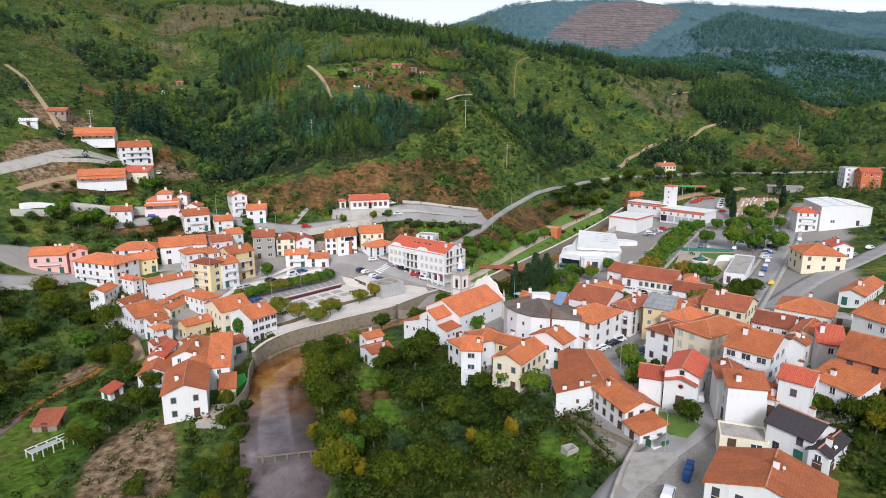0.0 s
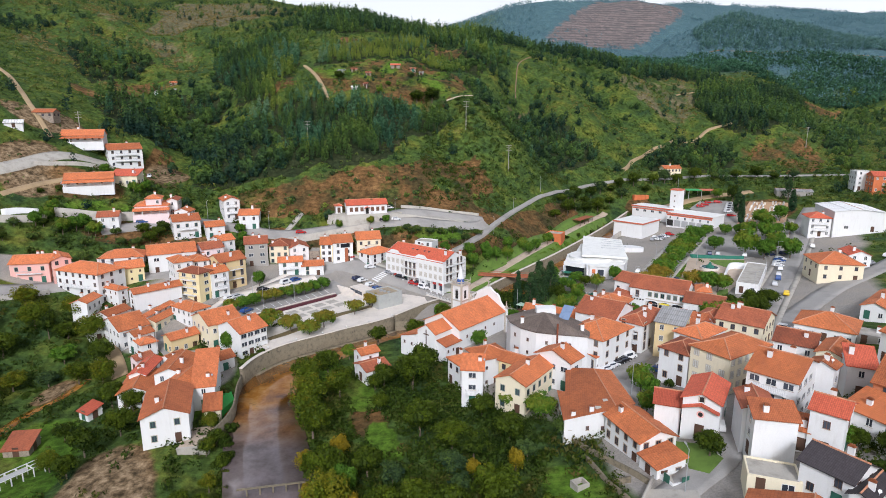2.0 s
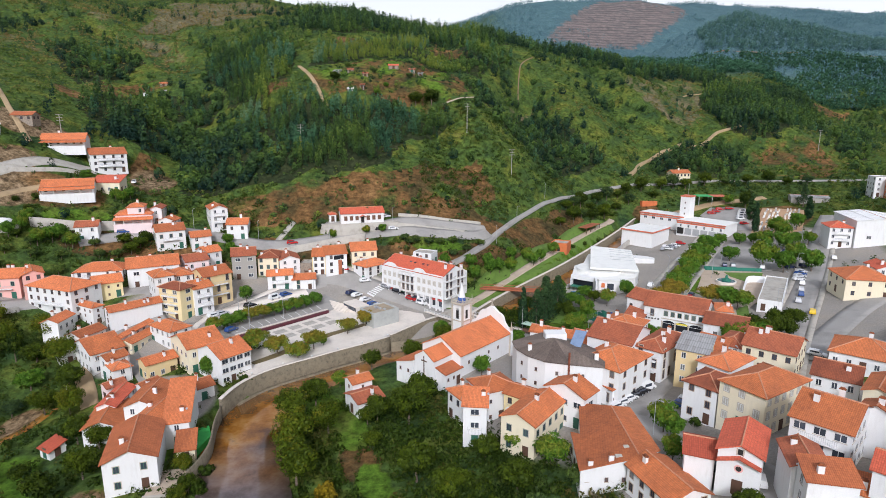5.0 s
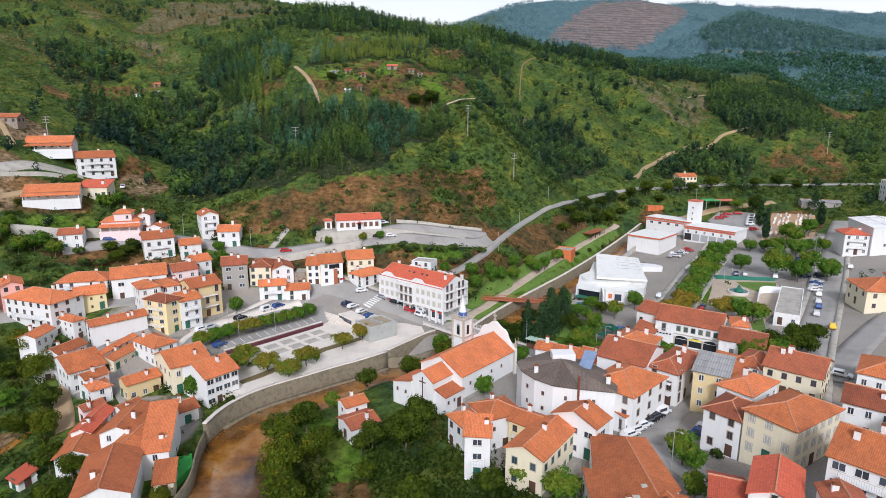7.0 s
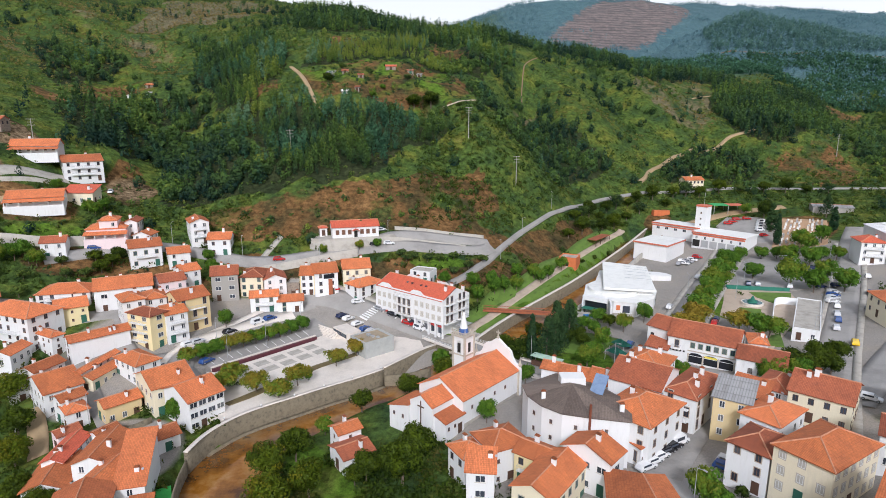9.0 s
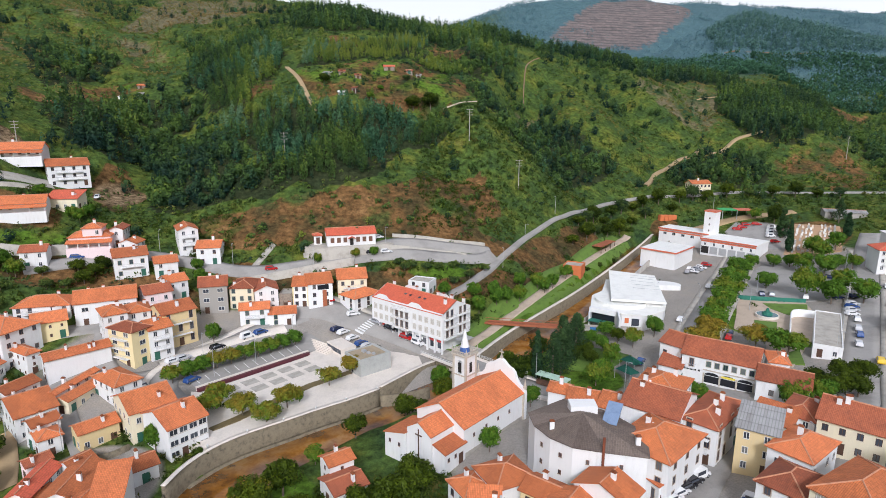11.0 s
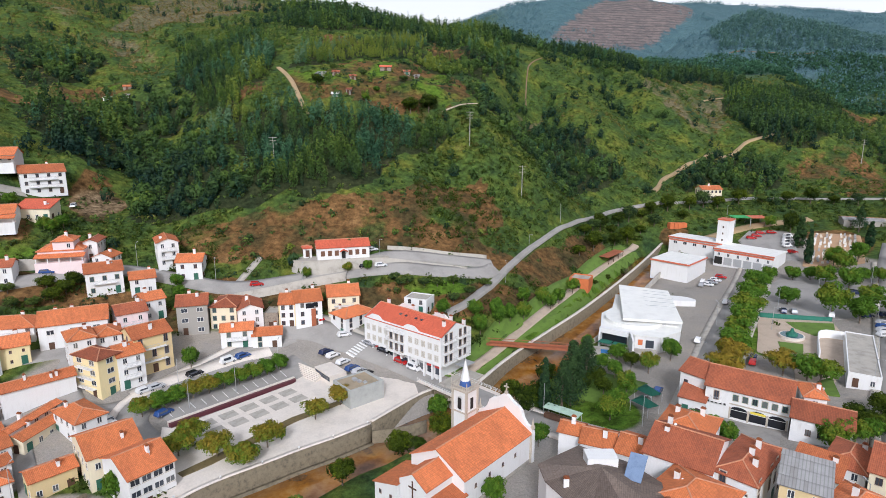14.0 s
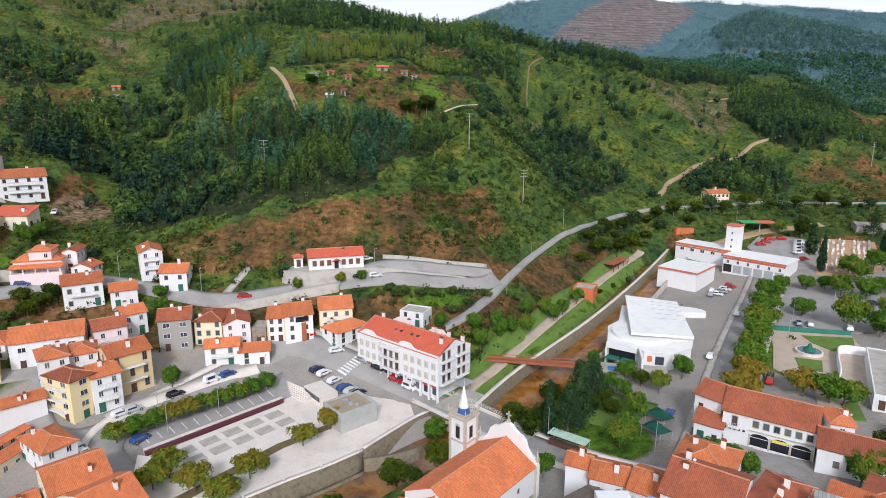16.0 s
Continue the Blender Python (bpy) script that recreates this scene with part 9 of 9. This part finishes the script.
for args in (("white", 36.6, 138.0, 30), ("white", 38.4, 139.8, 30), ("white", 40.2, 141.4, 30), ("black", 42.0, 143.0, 30), ("black", 43.8, 144.5, 30), ("van", 45.6, 146.2, 30),
             ("blue", 49.8, 136.2, -40), ("white", 51.2, 137.9, -40), ("blue", 52.8, 200.5, 58), ("white", 90, 158, -40), ("yellow", 108.5, 190.5, 60),
             ("silver", 111.6, 203.0, 62), ("blue", 116.3, 209.6, 62), ("silver", 119.2, 214.6, 62), ("white", 123.6, 221.6, 62), ("white", 125.2, 226.2, 5), ("silver", 127.3, 229.4, 5), ("blue", 129.0, 232.0, 5), ("silver", 130.8, 234.6, 5), ("grey", 129.0, 215.4, 62), ("blue", 139.4, 229.5, 62), ("white", 149.6, 246, 62), ("white", 48.5, 104.5, 70), ("white", 33.4, 78.6, 60)):
    car(*args)
for args in (("grey", 113.6, 250.5, 70), ("darkblue", 110.8, 251.5, 70), ("white", 122.2, 245, 60), ("darkblue", 130.6, 241.5, 10), ("darkblue", 135.7, 240.8, 10), ("silver", 97, 262, 58), ("grey", 99, 286, 60), ("white", 101.5, 290.5, 60),
             ("red", 140.5, 333, -10), ("red", 146.5, 337, -10), ("red", 151, 336, -10), ("red", 143.5, 334.5, -10), ("red", 147.8, 312.5, 10), ("van", 153.0, 326.4, 10), ("van", 151.2, 323.2, 10), ("van", 149.4, 319.8, 10), ("van", 155, 329.6, 10), ("darkblue", 141, 262, -30),
             ("blue", -117.5, 240, 10), ("red", -57, 246, 15), ("red", -29.5, 254.8, 15), ("black", -24.5, 255.6, 15), ("white", -19.5, 256.6, 15), ("black", -81.5, 246, 5), ("white", -23, 262.5, 40),
             ("grey", -149.5, 247.5, 15), ("white", -133.5, 282.5, -70), ("grey", 150, 213, 35), ("white", 160, 219, 35), ("darkblue", 173, 228, 35)):
    car(*args)

for args in (("white", 75.2, 231.4, 58), ("red", 82.6, 214.6, 58), ("darkblue", 84.2, 217.4, 58), ("white", 101.4, 286.0, -40), ("grey", 104.2, 288.6, -40), ("white", 106.6, 291.0, -40), ("red", 110.2, 294.4, -40), ("black", 44.6, 111.0, 62), ("white", 46.0, 113.4, 62)):
    car(*args)

# ---- poles, lamps and pylons ----
bm = bmesh.new()
rod(bm, (0, 0, -0.5), (0, 0, 7.5), 0.09, 6, 0.05)
rod(bm, (0, 0, 7.4), (1.3, 0, 7.7), 0.045, 5)
LAMP_POLE = bpy.data.meshes.new("pole")
bm.to_mesh(LAMP_POLE)
bm.free()
LAMP_POLE.materials.append(STEEL)
bm = bmesh.new()
box(bm, 1.1, -0.13, 7.62, 1.75, 0.13, 7.76)
LAMP_HEAD = bpy.data.meshes.new("lamp_head")
bm.to_mesh(LAMP_HEAD)
bm.free()
LAMP_HEAD.materials.append(STEEL)
for i, (x, y) in enumerate(((-64, 203), (-58, 194.5), (-50, 203), (-43, 216), (-12, 226), (24, 193), (44, 185), (57, 196), (68, 214), (86, 244), (100, 238), (111, 255), (128, 262), (150, 268), (40, 126), (66, 148), (101, 196), (113, 212), (130, 236),
                            (22, 262), (33, 286), (50, 315), (-20, 259), (-43, 247), (-70, 247), (-96, 251), (-128, 201), (-79, 165), (-96, 172), (37, 90), (-108, 246))):
    root = thing("street_lamp", pose(x, y, float(land(x, y)), 0, 0, 90 if i % 2 else -60), "slim grey steel street lamp", "street lamp", "street lamps")
    share("pole", LAMP_POLE, root, Matrix.Identity(4))
    share("lamp_head", LAMP_HEAD, root, Matrix.Identity(4))
for x, y in ((-47.2, 161.6), (-41.0, 167.6), (-34.6, 172.6), (-28.6, 177.8), (-22.4, 182.4), (-15.8, 188.2)):
    root = thing("bollard_lamp", pose(x, y, 0.3), "white round bollard lamp on the coping", "bollard lamp", "bollard lamps")
    bm = bmesh.new()
    rod(bm, (0, 0, 0), (0, 0, 0.35), 0.07, 6)
    part("stem", bm, STEEL, root)
    bm = bmesh.new()
    bmesh.ops.create_uvsphere(bm, u_segments=8, v_segments=6, radius=0.24, matrix=Matrix.Translation((0, 0, 0.52)))
    part("globe", bm, FRAME_WHITE, root)
for x, y, h in ((-64, 298, 11), (33, 312, 13), (12, 326, 14), (248, 424, 14), (-168, 292, 9)):
    z = float(land(x, y))
    root = thing("power_pole", pose(x, y, z, 0, 0, 15), "pale concrete power pole with crossarms on the hillside", "power pole", "power poles")
    bm = bmesh.new()
    rod(bm, (0, 0, -1), (0, 0, h), 0.24, 6, 0.12)
    part("pole", bm, WALL["grey"], root)
    for dz, wdt in ((0.4, 1.6), (1.6, 1.2), (2.8, 1.4)):
        bm = bmesh.new()
        box(bm, -wdt, -0.1, h - dz, wdt, 0.1, h - dz + 0.16)
        part("crossarm", bm, WALL["grey"], root)

# ---- fountain, market stalls, shade sails, cemetery ----
fo = thing("fountain", pose(102.4, 231.6, 4.6), "round fountain basin with a tiered stone centre", "fountain")
bm = bmesh.new()
rod(bm, (0, 0, -0.6), (0, 0, 0.6), 3.4, 24)
part("basin", bm, STONE_PALE, fo)
bm = bmesh.new()
rod(bm, (0, 0, 0.604), (0, 0, 0.64), 3.0, 24)
part("water", bm, plain("pool_water", (0.04, 0.12, 0.13), rough=0.08), fo)
bm = bmesh.new()
rod(bm, (0, 0, 0.64), (0, 0, 1.3), 1.6, 12, 1.3)
rod(bm, (0, 0, 1.3), (0, 0, 2.6), 0.8, 8, 0.3)
part("centrepiece", bm, GREEN_CLOTH, fo)
mk = thing("market_stall", pose(27.5, 189.0, 0.9, 0, 0, -37), "long market stall under a pale green awning", "market stall")
boxes("awning", [(-4.2, -1.4, 2.5, 4.2, 1.4, 2.65)], plain("pale_green_canvas", (0.45, 0.62, 0.50)), mk)
boxes("counter", [(-4.0, -1.0, 0.0, 4.0, 0.2, 1.0)], WOOD_DARK, mk)
for x in (-4, -1.3, 1.3, 4):
    boxes("post", [(x - 0.05, 1.2, 0, x + 0.05, 1.3, 2.5)], STEEL, mk)
for i, (x, y) in enumerate(((46.6, 191.6), (49.4, 197.4))):
    ss = thing("shade_canopy", pose(x, y, float(land(x, y)), 0, 0, 30), "dark green fabric shade canopy on posts", "canopy", "green shade canopies")
    bm = bmesh.new()
    mid = bm.verts.new((0, 0, 3.6))
    cs = [bm.verts.new(p) for p in ((-1.8, -2.5, 2.5), (1.8, -2.5, 2.2), (1.8, 2.5, 2.7), (-1.8, 2.5, 2.3))]
    for k in range(4):
        bm.faces.new((cs[k], cs[(k + 1) % 4], mid))
    bmesh.ops.solidify(bm, geom=bm.faces[:], thickness=0.05)
    part("fabric", bm, GREEN_CLOTH, ss)
    for px, py, pz in ((-1.8, -2.5, 2.5), (1.8, -2.5, 2.2), (1.8, 2.5, 2.7), (-1.8, 2.5, 2.3)):
        bm = bmesh.new()
        rod(bm, (px, py, -0.3), (px, py, pz), 0.06, 5)
        part("post", bm, STEEL, ss)
grave = random.Random(9)
bm = bmesh.new()
box(bm, -0.5, -1.1, -0.6, 0.5, 1.1, 0.5)
box(bm, -0.45, 0.9, 0.5, 0.45, 1.1, 1.4)
TOMBS = []
for stone in (("white_marble", (0.74, 0.73, 0.70)), ("grey_granite_slab", (0.36, 0.35, 0.34)), ("cream_marble", (0.66, 0.58, 0.48))):
    me = bpy.data.meshes.new("tomb")
    bm.to_mesh(me)
    me.materials.append(plain(stone[0], stone[1], vary=0.2, rough=0.5))
    TOMBS.append((me, stone[0].replace("_", " ").replace(" slab", "")))
bm.free()
for i in range(9):
    for j in range(15):
        if i == 4 or j == 7 or grave.random() < 0.1:
            continue
        u, v = (i + 0.5) / 9, (j + 0.5) / 15
        x = (1 - v) * (146.0 + 16.5 * u) + v * (167.0 + 12.6 * u)
        y = (1 - v) * (297.5 - 4.5 * u) + v * (330.0 - 9.5 * u)
        me, stone = TOMBS[grave.choice((0, 1, 2))]
        shape = Matrix.Diagonal((grave.uniform(0.65, 1.0), grave.uniform(0.6, 0.95), grave.uniform(0.35, 0.9), 1))
        tagged(share("tomb", me, None, pose(x + grave.uniform(-0.4, 0.4), y + grave.uniform(-0.3, 0.3), float(land(x, y)) + 0.3, 0, 0, -32 + grave.uniform(-6, 6)) @ shape), stone + " tomb with a low headstone", "tomb", "cemetery tombs")
cube = thing("park_pavilion", pose(52.5, 283, 4.4, 0, 0, -26), "flat-roofed orange-red cube pavilion on the lawn", "pavilion")
boxes("wall", [(-3.6, -3.6, -1, 3.6, -3.3, 4.2), (-3.6, 3.3, -1, 3.6, 3.6, 4.2), (-3.6, -3.3, -1, -3.3, 3.3, 4.2), (3.3, -3.3, -1, 3.6, 3.3, 4.2)], WALL["terracotta"], cube)
boxes("roof", [(-3.3, -3.3, 3.5, 3.3, 3.3, 3.8)], CONCRETE, cube)
boxes("doorway", [(-0.6, -3.66, 0, 0.6, -3.603, 2.3)], DARK, cube)
turf = slab_of("play_lawn", [(-52.5, 131), (-50.2, 130.5), (-49, 139), (-51, 143), (-54, 141)], -4.5, -3.05, plain("artificial_turf", (0.03, 0.33, 0.06)), "bright green artificial turf in a garden", "lawn")
pool = thing("garden_pool", pose(-51.6, 134, -3.05), "round blue garden pool on green turf", "pool")
bm = bmesh.new()
rod(bm, (0, 0, 0), (0, 0, 0.7), 1.5, 18)
part("rim", bm, plain("dark_blue_liner", (0.03, 0.08, 0.16), rough=0.4), pool)
bm = bmesh.new()
rod(bm, (0, 0, 0.704), (0, 0, 0.72), 1.3, 18)
part("water", bm, plain("pool_surface", (0.15, 0.3, 0.4), rough=0.1), pool)


# ---- woods and scrub on the hills ----
rng = np.random.default_rng(5)


def crowns(name, xy, tall, wide, per, material, label, tint, lift=0.35, leaf=0.28, corners=3, cone=0.35, skirt=0.12):
    """Many small trees as one mass: clumps of leaves on a crown over each place; cone 1 narrows it to a point."""
    n = len(xy)
    z = land(xy[:, 0], xy[:, 1])
    up = rng.beta(1.1, 1.0 + 0.5 * cone, (n, per))
    a = rng.uniform(0, math.tau, (n, per))
    full = (1 - cone) * np.sqrt(np.clip(1 - (2 * up - 1) ** 2, 0, 1)) + cone * (1 - up) ** 0.85
    lump = 1 + 0.22 * np.sin(3 * a + 11 * up + rng.uniform(0, 6, (n, 1)))
    r = rng.uniform(0.6, 1.05, (n, per)) * full * lump * wide[:, None]
    lean = rng.normal(0, 0.05, (n, 1, 2)) * tall[:, None, None]
    at = np.empty((n, per, 3))
    at[:, :, 0] = xy[:, :1] + np.cos(a) * r + lean[:, :, 0] * up
    at[:, :, 1] = xy[:, 1:] + np.sin(a) * r + lean[:, :, 1] * up
    at[:, :, 2] = z[:, None] + tall[:, None] * (skirt * lift / 0.35 + (1 - skirt * lift / 0.35) * up)
    d = np.stack([np.cos(a), np.sin(a), 0.25 + 1.5 * (up - 0.35)], 2)
    size = (wide * leaf * 3.0)[:, None] * rng.uniform(0.6, 1.2, (n, per)) * (1 - 0.35 * cone * up)
    # sunlit tops and shaded undersides are painted into the tint by height
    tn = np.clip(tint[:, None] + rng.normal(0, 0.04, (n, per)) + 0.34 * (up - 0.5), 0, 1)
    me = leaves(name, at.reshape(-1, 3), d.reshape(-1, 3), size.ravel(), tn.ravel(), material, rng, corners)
    return tagged(new(name, me), label, "woodland", kind="stuff")


def scatter(n, x0, x1, y0, y1):
    return np.c_[rng.uniform(x0, x1, n), rng.uniform(y0, y1, n)]


def seen(p, margin=30):
    """Keeps what lies in the wedge of land before the walk."""
    return p[np.abs(p[:, 0]) < 0.80 * p[:, 1] + margin]


def keep(p, chance):
    return p[rng.random(len(p)) < chance]


def free(p):
    x, y = p[:, 0], p[:, 1]
    clear = (1 - many(x, y, URBAN)) * (river_gap(x, y) > 9)
    clear = clear * (1 - patch(x, y, 165, 315, 17, 22, -30))
    for line, half in LANES:
        clear = clear * (river_gap(x, y, line) > half)
    return clear


p = seen(scatter(150000, -460, 480, 235, 760))
x, y = p[:, 0], p[:, 1]
h = land(x, y)
gums, pines, mixed = inside(x, y, EUCALYPTS, 5), inside(x, y, PINES, 6), inside(x, y, MIXED_WOODS, 6)
open_ground = np.maximum(many(x, y, BARE), inside(x, y, STRIPPED, 5))
damp = smooth(0.6, 2.4, hollow(x, y))
copse = smooth(0.56, 0.70, fbm(x, y, 42, 3))
gaps = 0.55 + 0.45 * smooth(0.36, 0.52, fbm(x, y, 17, 41))
wooded = np.maximum(np.maximum(0.52 * gums, 0.46 * pines), 0.40 * mixed) * gaps
chance = np.clip(0.010 + wooded + 0.05 * damp + 0.075 * copse, 0, 0.6) * smooth(14, 24, h) * free(p) * (1 - 0.93 * open_ground) * (1 - 0.5 * inside(x, y, HEATH, 12)) * (1 - 0.75 * inside(x, y, DRY, 10))
p = p[rng.random(len(p)) < chance]
n = len(p)
x, y = p[:, 0], p[:, 1]
gums, pines = inside(x, y, EUCALYPTS, 5) > 0, inside(x, y, PINES, 6) > 0
tone = np.clip(0.36 + 1.0 * (fbm(x, y, 24, 8) - 0.5) + 0.8 * (fbm(x, y, 90, 14) - 0.5) + rng.normal(0, 0.13, n), 0, 0.95)
young = patch(x, y, -40, 425, 42, 46)
tone = np.clip(tone + 0.42 * young, 0, 0.95)
kind = rng.random(n)
conifer = np.where(pines, kind < 0.85, kind < np.where(y > 430, 0.35, 0.12)) & ~gums
blue = ~conifer & (np.where(gums, fbm(x, y, 22, 77) + rng.normal(0, 0.07, n) > 0.56, kind > 0.93))
grown = rng.uniform(0.65, 1.3, n) * np.where(gums | pines, 1.0, 0.85) * (1 - 0.35 * young)
a = blue
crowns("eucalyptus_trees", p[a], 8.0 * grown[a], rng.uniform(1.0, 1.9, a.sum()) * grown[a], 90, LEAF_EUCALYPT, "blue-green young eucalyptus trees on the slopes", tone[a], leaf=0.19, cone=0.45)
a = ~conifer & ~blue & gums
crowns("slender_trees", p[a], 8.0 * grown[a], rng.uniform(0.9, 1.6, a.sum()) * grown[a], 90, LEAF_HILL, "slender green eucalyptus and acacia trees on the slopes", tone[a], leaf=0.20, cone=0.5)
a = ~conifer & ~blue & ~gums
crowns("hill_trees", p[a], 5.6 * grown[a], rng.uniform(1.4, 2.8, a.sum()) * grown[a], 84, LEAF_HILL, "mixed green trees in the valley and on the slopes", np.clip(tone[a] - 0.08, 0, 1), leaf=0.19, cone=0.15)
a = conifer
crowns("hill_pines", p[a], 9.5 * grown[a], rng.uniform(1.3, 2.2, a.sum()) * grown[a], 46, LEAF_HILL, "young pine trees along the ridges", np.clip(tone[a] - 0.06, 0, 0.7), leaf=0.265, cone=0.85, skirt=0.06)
p = seen(scatter(78000, -520, 480, 222, 900))
p = p[(p[:, 1] < 720) | (p[:, 0] < 60)]
x, y = p[:, 0], p[:, 1]
h = land(x, y)
open_ground = np.maximum(many(x, y, BARE), inside(x, y, STRIPPED, 5))
p = keep(p, smooth(10, 20, h) * free(p) * (1 - 0.62 * open_ground) * (1 - 0.2 * inside(x, y, WOODS)) * (1 - 0.30 * inside(x, y, HEATH, 20)) * 0.9)
n = len(p)
x, y = p[:, 0], p[:, 1]
tone = np.clip(0.40 + 0.14 * (x < -140) * (y > 420) + 0.9 * (fbm(x, y, 20, 5) - 0.5) + 0.8 * (fbm(x, y, 110, 21) - 0.5) + 0.34 * inside(x, y, HEATH, 20) + 0.24 * inside(x, y, DRY, 14) + rng.normal(0, 0.09, n), 0, 1)
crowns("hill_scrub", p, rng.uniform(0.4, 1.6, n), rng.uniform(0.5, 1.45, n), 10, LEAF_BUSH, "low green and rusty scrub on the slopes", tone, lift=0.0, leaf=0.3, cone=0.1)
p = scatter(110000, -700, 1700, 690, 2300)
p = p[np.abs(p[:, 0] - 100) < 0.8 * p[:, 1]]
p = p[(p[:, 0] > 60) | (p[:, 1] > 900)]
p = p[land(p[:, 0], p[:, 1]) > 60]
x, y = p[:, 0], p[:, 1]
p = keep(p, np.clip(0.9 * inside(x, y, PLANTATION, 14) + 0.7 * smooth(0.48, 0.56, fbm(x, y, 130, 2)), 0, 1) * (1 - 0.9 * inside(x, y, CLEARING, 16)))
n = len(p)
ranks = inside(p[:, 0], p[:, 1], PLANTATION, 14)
crowns("far_woods", p, rng.uniform(5, 10, n) + 3 * ranks, rng.uniform(2.0, 3.6, n), 7, LEAF_FAR_HAZE, "blue-green plantations on the far hills", np.clip(0.34 + 0.6 * (fbm(p[:, 0], p[:, 1], 120, 9) - 0.5) + rng.normal(0, 0.05, n), 0, 1), cone=0.6)
x, y = rng.uniform(345, 690, 2600), rng.uniform(850, 1015, 2600)  # the close-planted ridge above the far road
p = np.c_[x, y][inside(x, y, PLANTATION, 8) > 0]
n = len(p)
crowns("plantation_pines", p, rng.uniform(9, 14, n), rng.uniform(2.0, 3.2, n), 24, LEAF_PLANTED_HAZE, "close-planted dark pines above the far road", np.clip(rng.normal(0.3, 0.16, n), 0, 1), cone=0.8)
p = scatter(9000, 120, 760, 690, 838)  # close woods on the slope below the far road
p = keep(p, smooth(0.34, 0.44, fbm(p[:, 0], p[:, 1], 70, 12)))
n = len(p)
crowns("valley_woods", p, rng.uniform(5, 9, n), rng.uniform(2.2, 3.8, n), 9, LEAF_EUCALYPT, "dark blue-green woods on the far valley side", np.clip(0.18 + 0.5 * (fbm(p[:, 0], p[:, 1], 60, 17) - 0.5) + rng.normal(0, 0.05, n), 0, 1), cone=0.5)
x, y = rng.uniform(-150, 270, 9000), rng.uniform(255, 460, 9000)  # clumps on the stripped banks
p = np.c_[x, y]
p = keep(p, np.where(y > 330, 0.22, 0.42) * inside(x, y, STRIPPED, 6) * smooth(0.40, 0.55, fbm(x, y, 9, 23)) * free(p))
n = len(p)
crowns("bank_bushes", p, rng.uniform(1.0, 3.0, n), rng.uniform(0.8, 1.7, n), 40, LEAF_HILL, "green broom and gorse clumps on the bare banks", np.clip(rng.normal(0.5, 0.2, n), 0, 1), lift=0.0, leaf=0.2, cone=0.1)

# undergrowth near the river, the gardens and the left slope
p = np.vstack([scatter(3400, -185, -48, 84, 192), scatter(3000, -34, 30, 84, 152), scatter(900, -150, -70, 215, 275), scatter(3000, -10, 110, 222, 350), scatter(2200, 90, 260, 230, 400), scatter(420, -75, 25, 234, 262), scatter(1500, 58, 110, 68, 112)])
x, y = p[:, 0], p[:, 1]
p = keep(p, free(p) * (1 - 0.97 * many(x, y, GREEN)) * (1 - 0.85 * many(x, y, BARE)) * (1 - 0.6 * many(x, y, SOIL)) * (river_gap(x, y) > 8.2) * 0.9 * np.where((river_gap(x, y) < 15.5) & (y > 205) & (y < 330), 0.0, 1.0))
n = len(p)
crowns("undergrowth", p, rng.uniform(0.7, 2.4, n), rng.uniform(0.7, 1.7, n), 20, LEAF_UNDER, "tangled undergrowth and brambles", np.clip(0.46 + 0.9 * (fbm(p[:, 0], p[:, 1], 12, 4) - 0.5) + rng.normal(0, 0.08, n), 0, 0.9), lift=0.0, leaf=0.18)
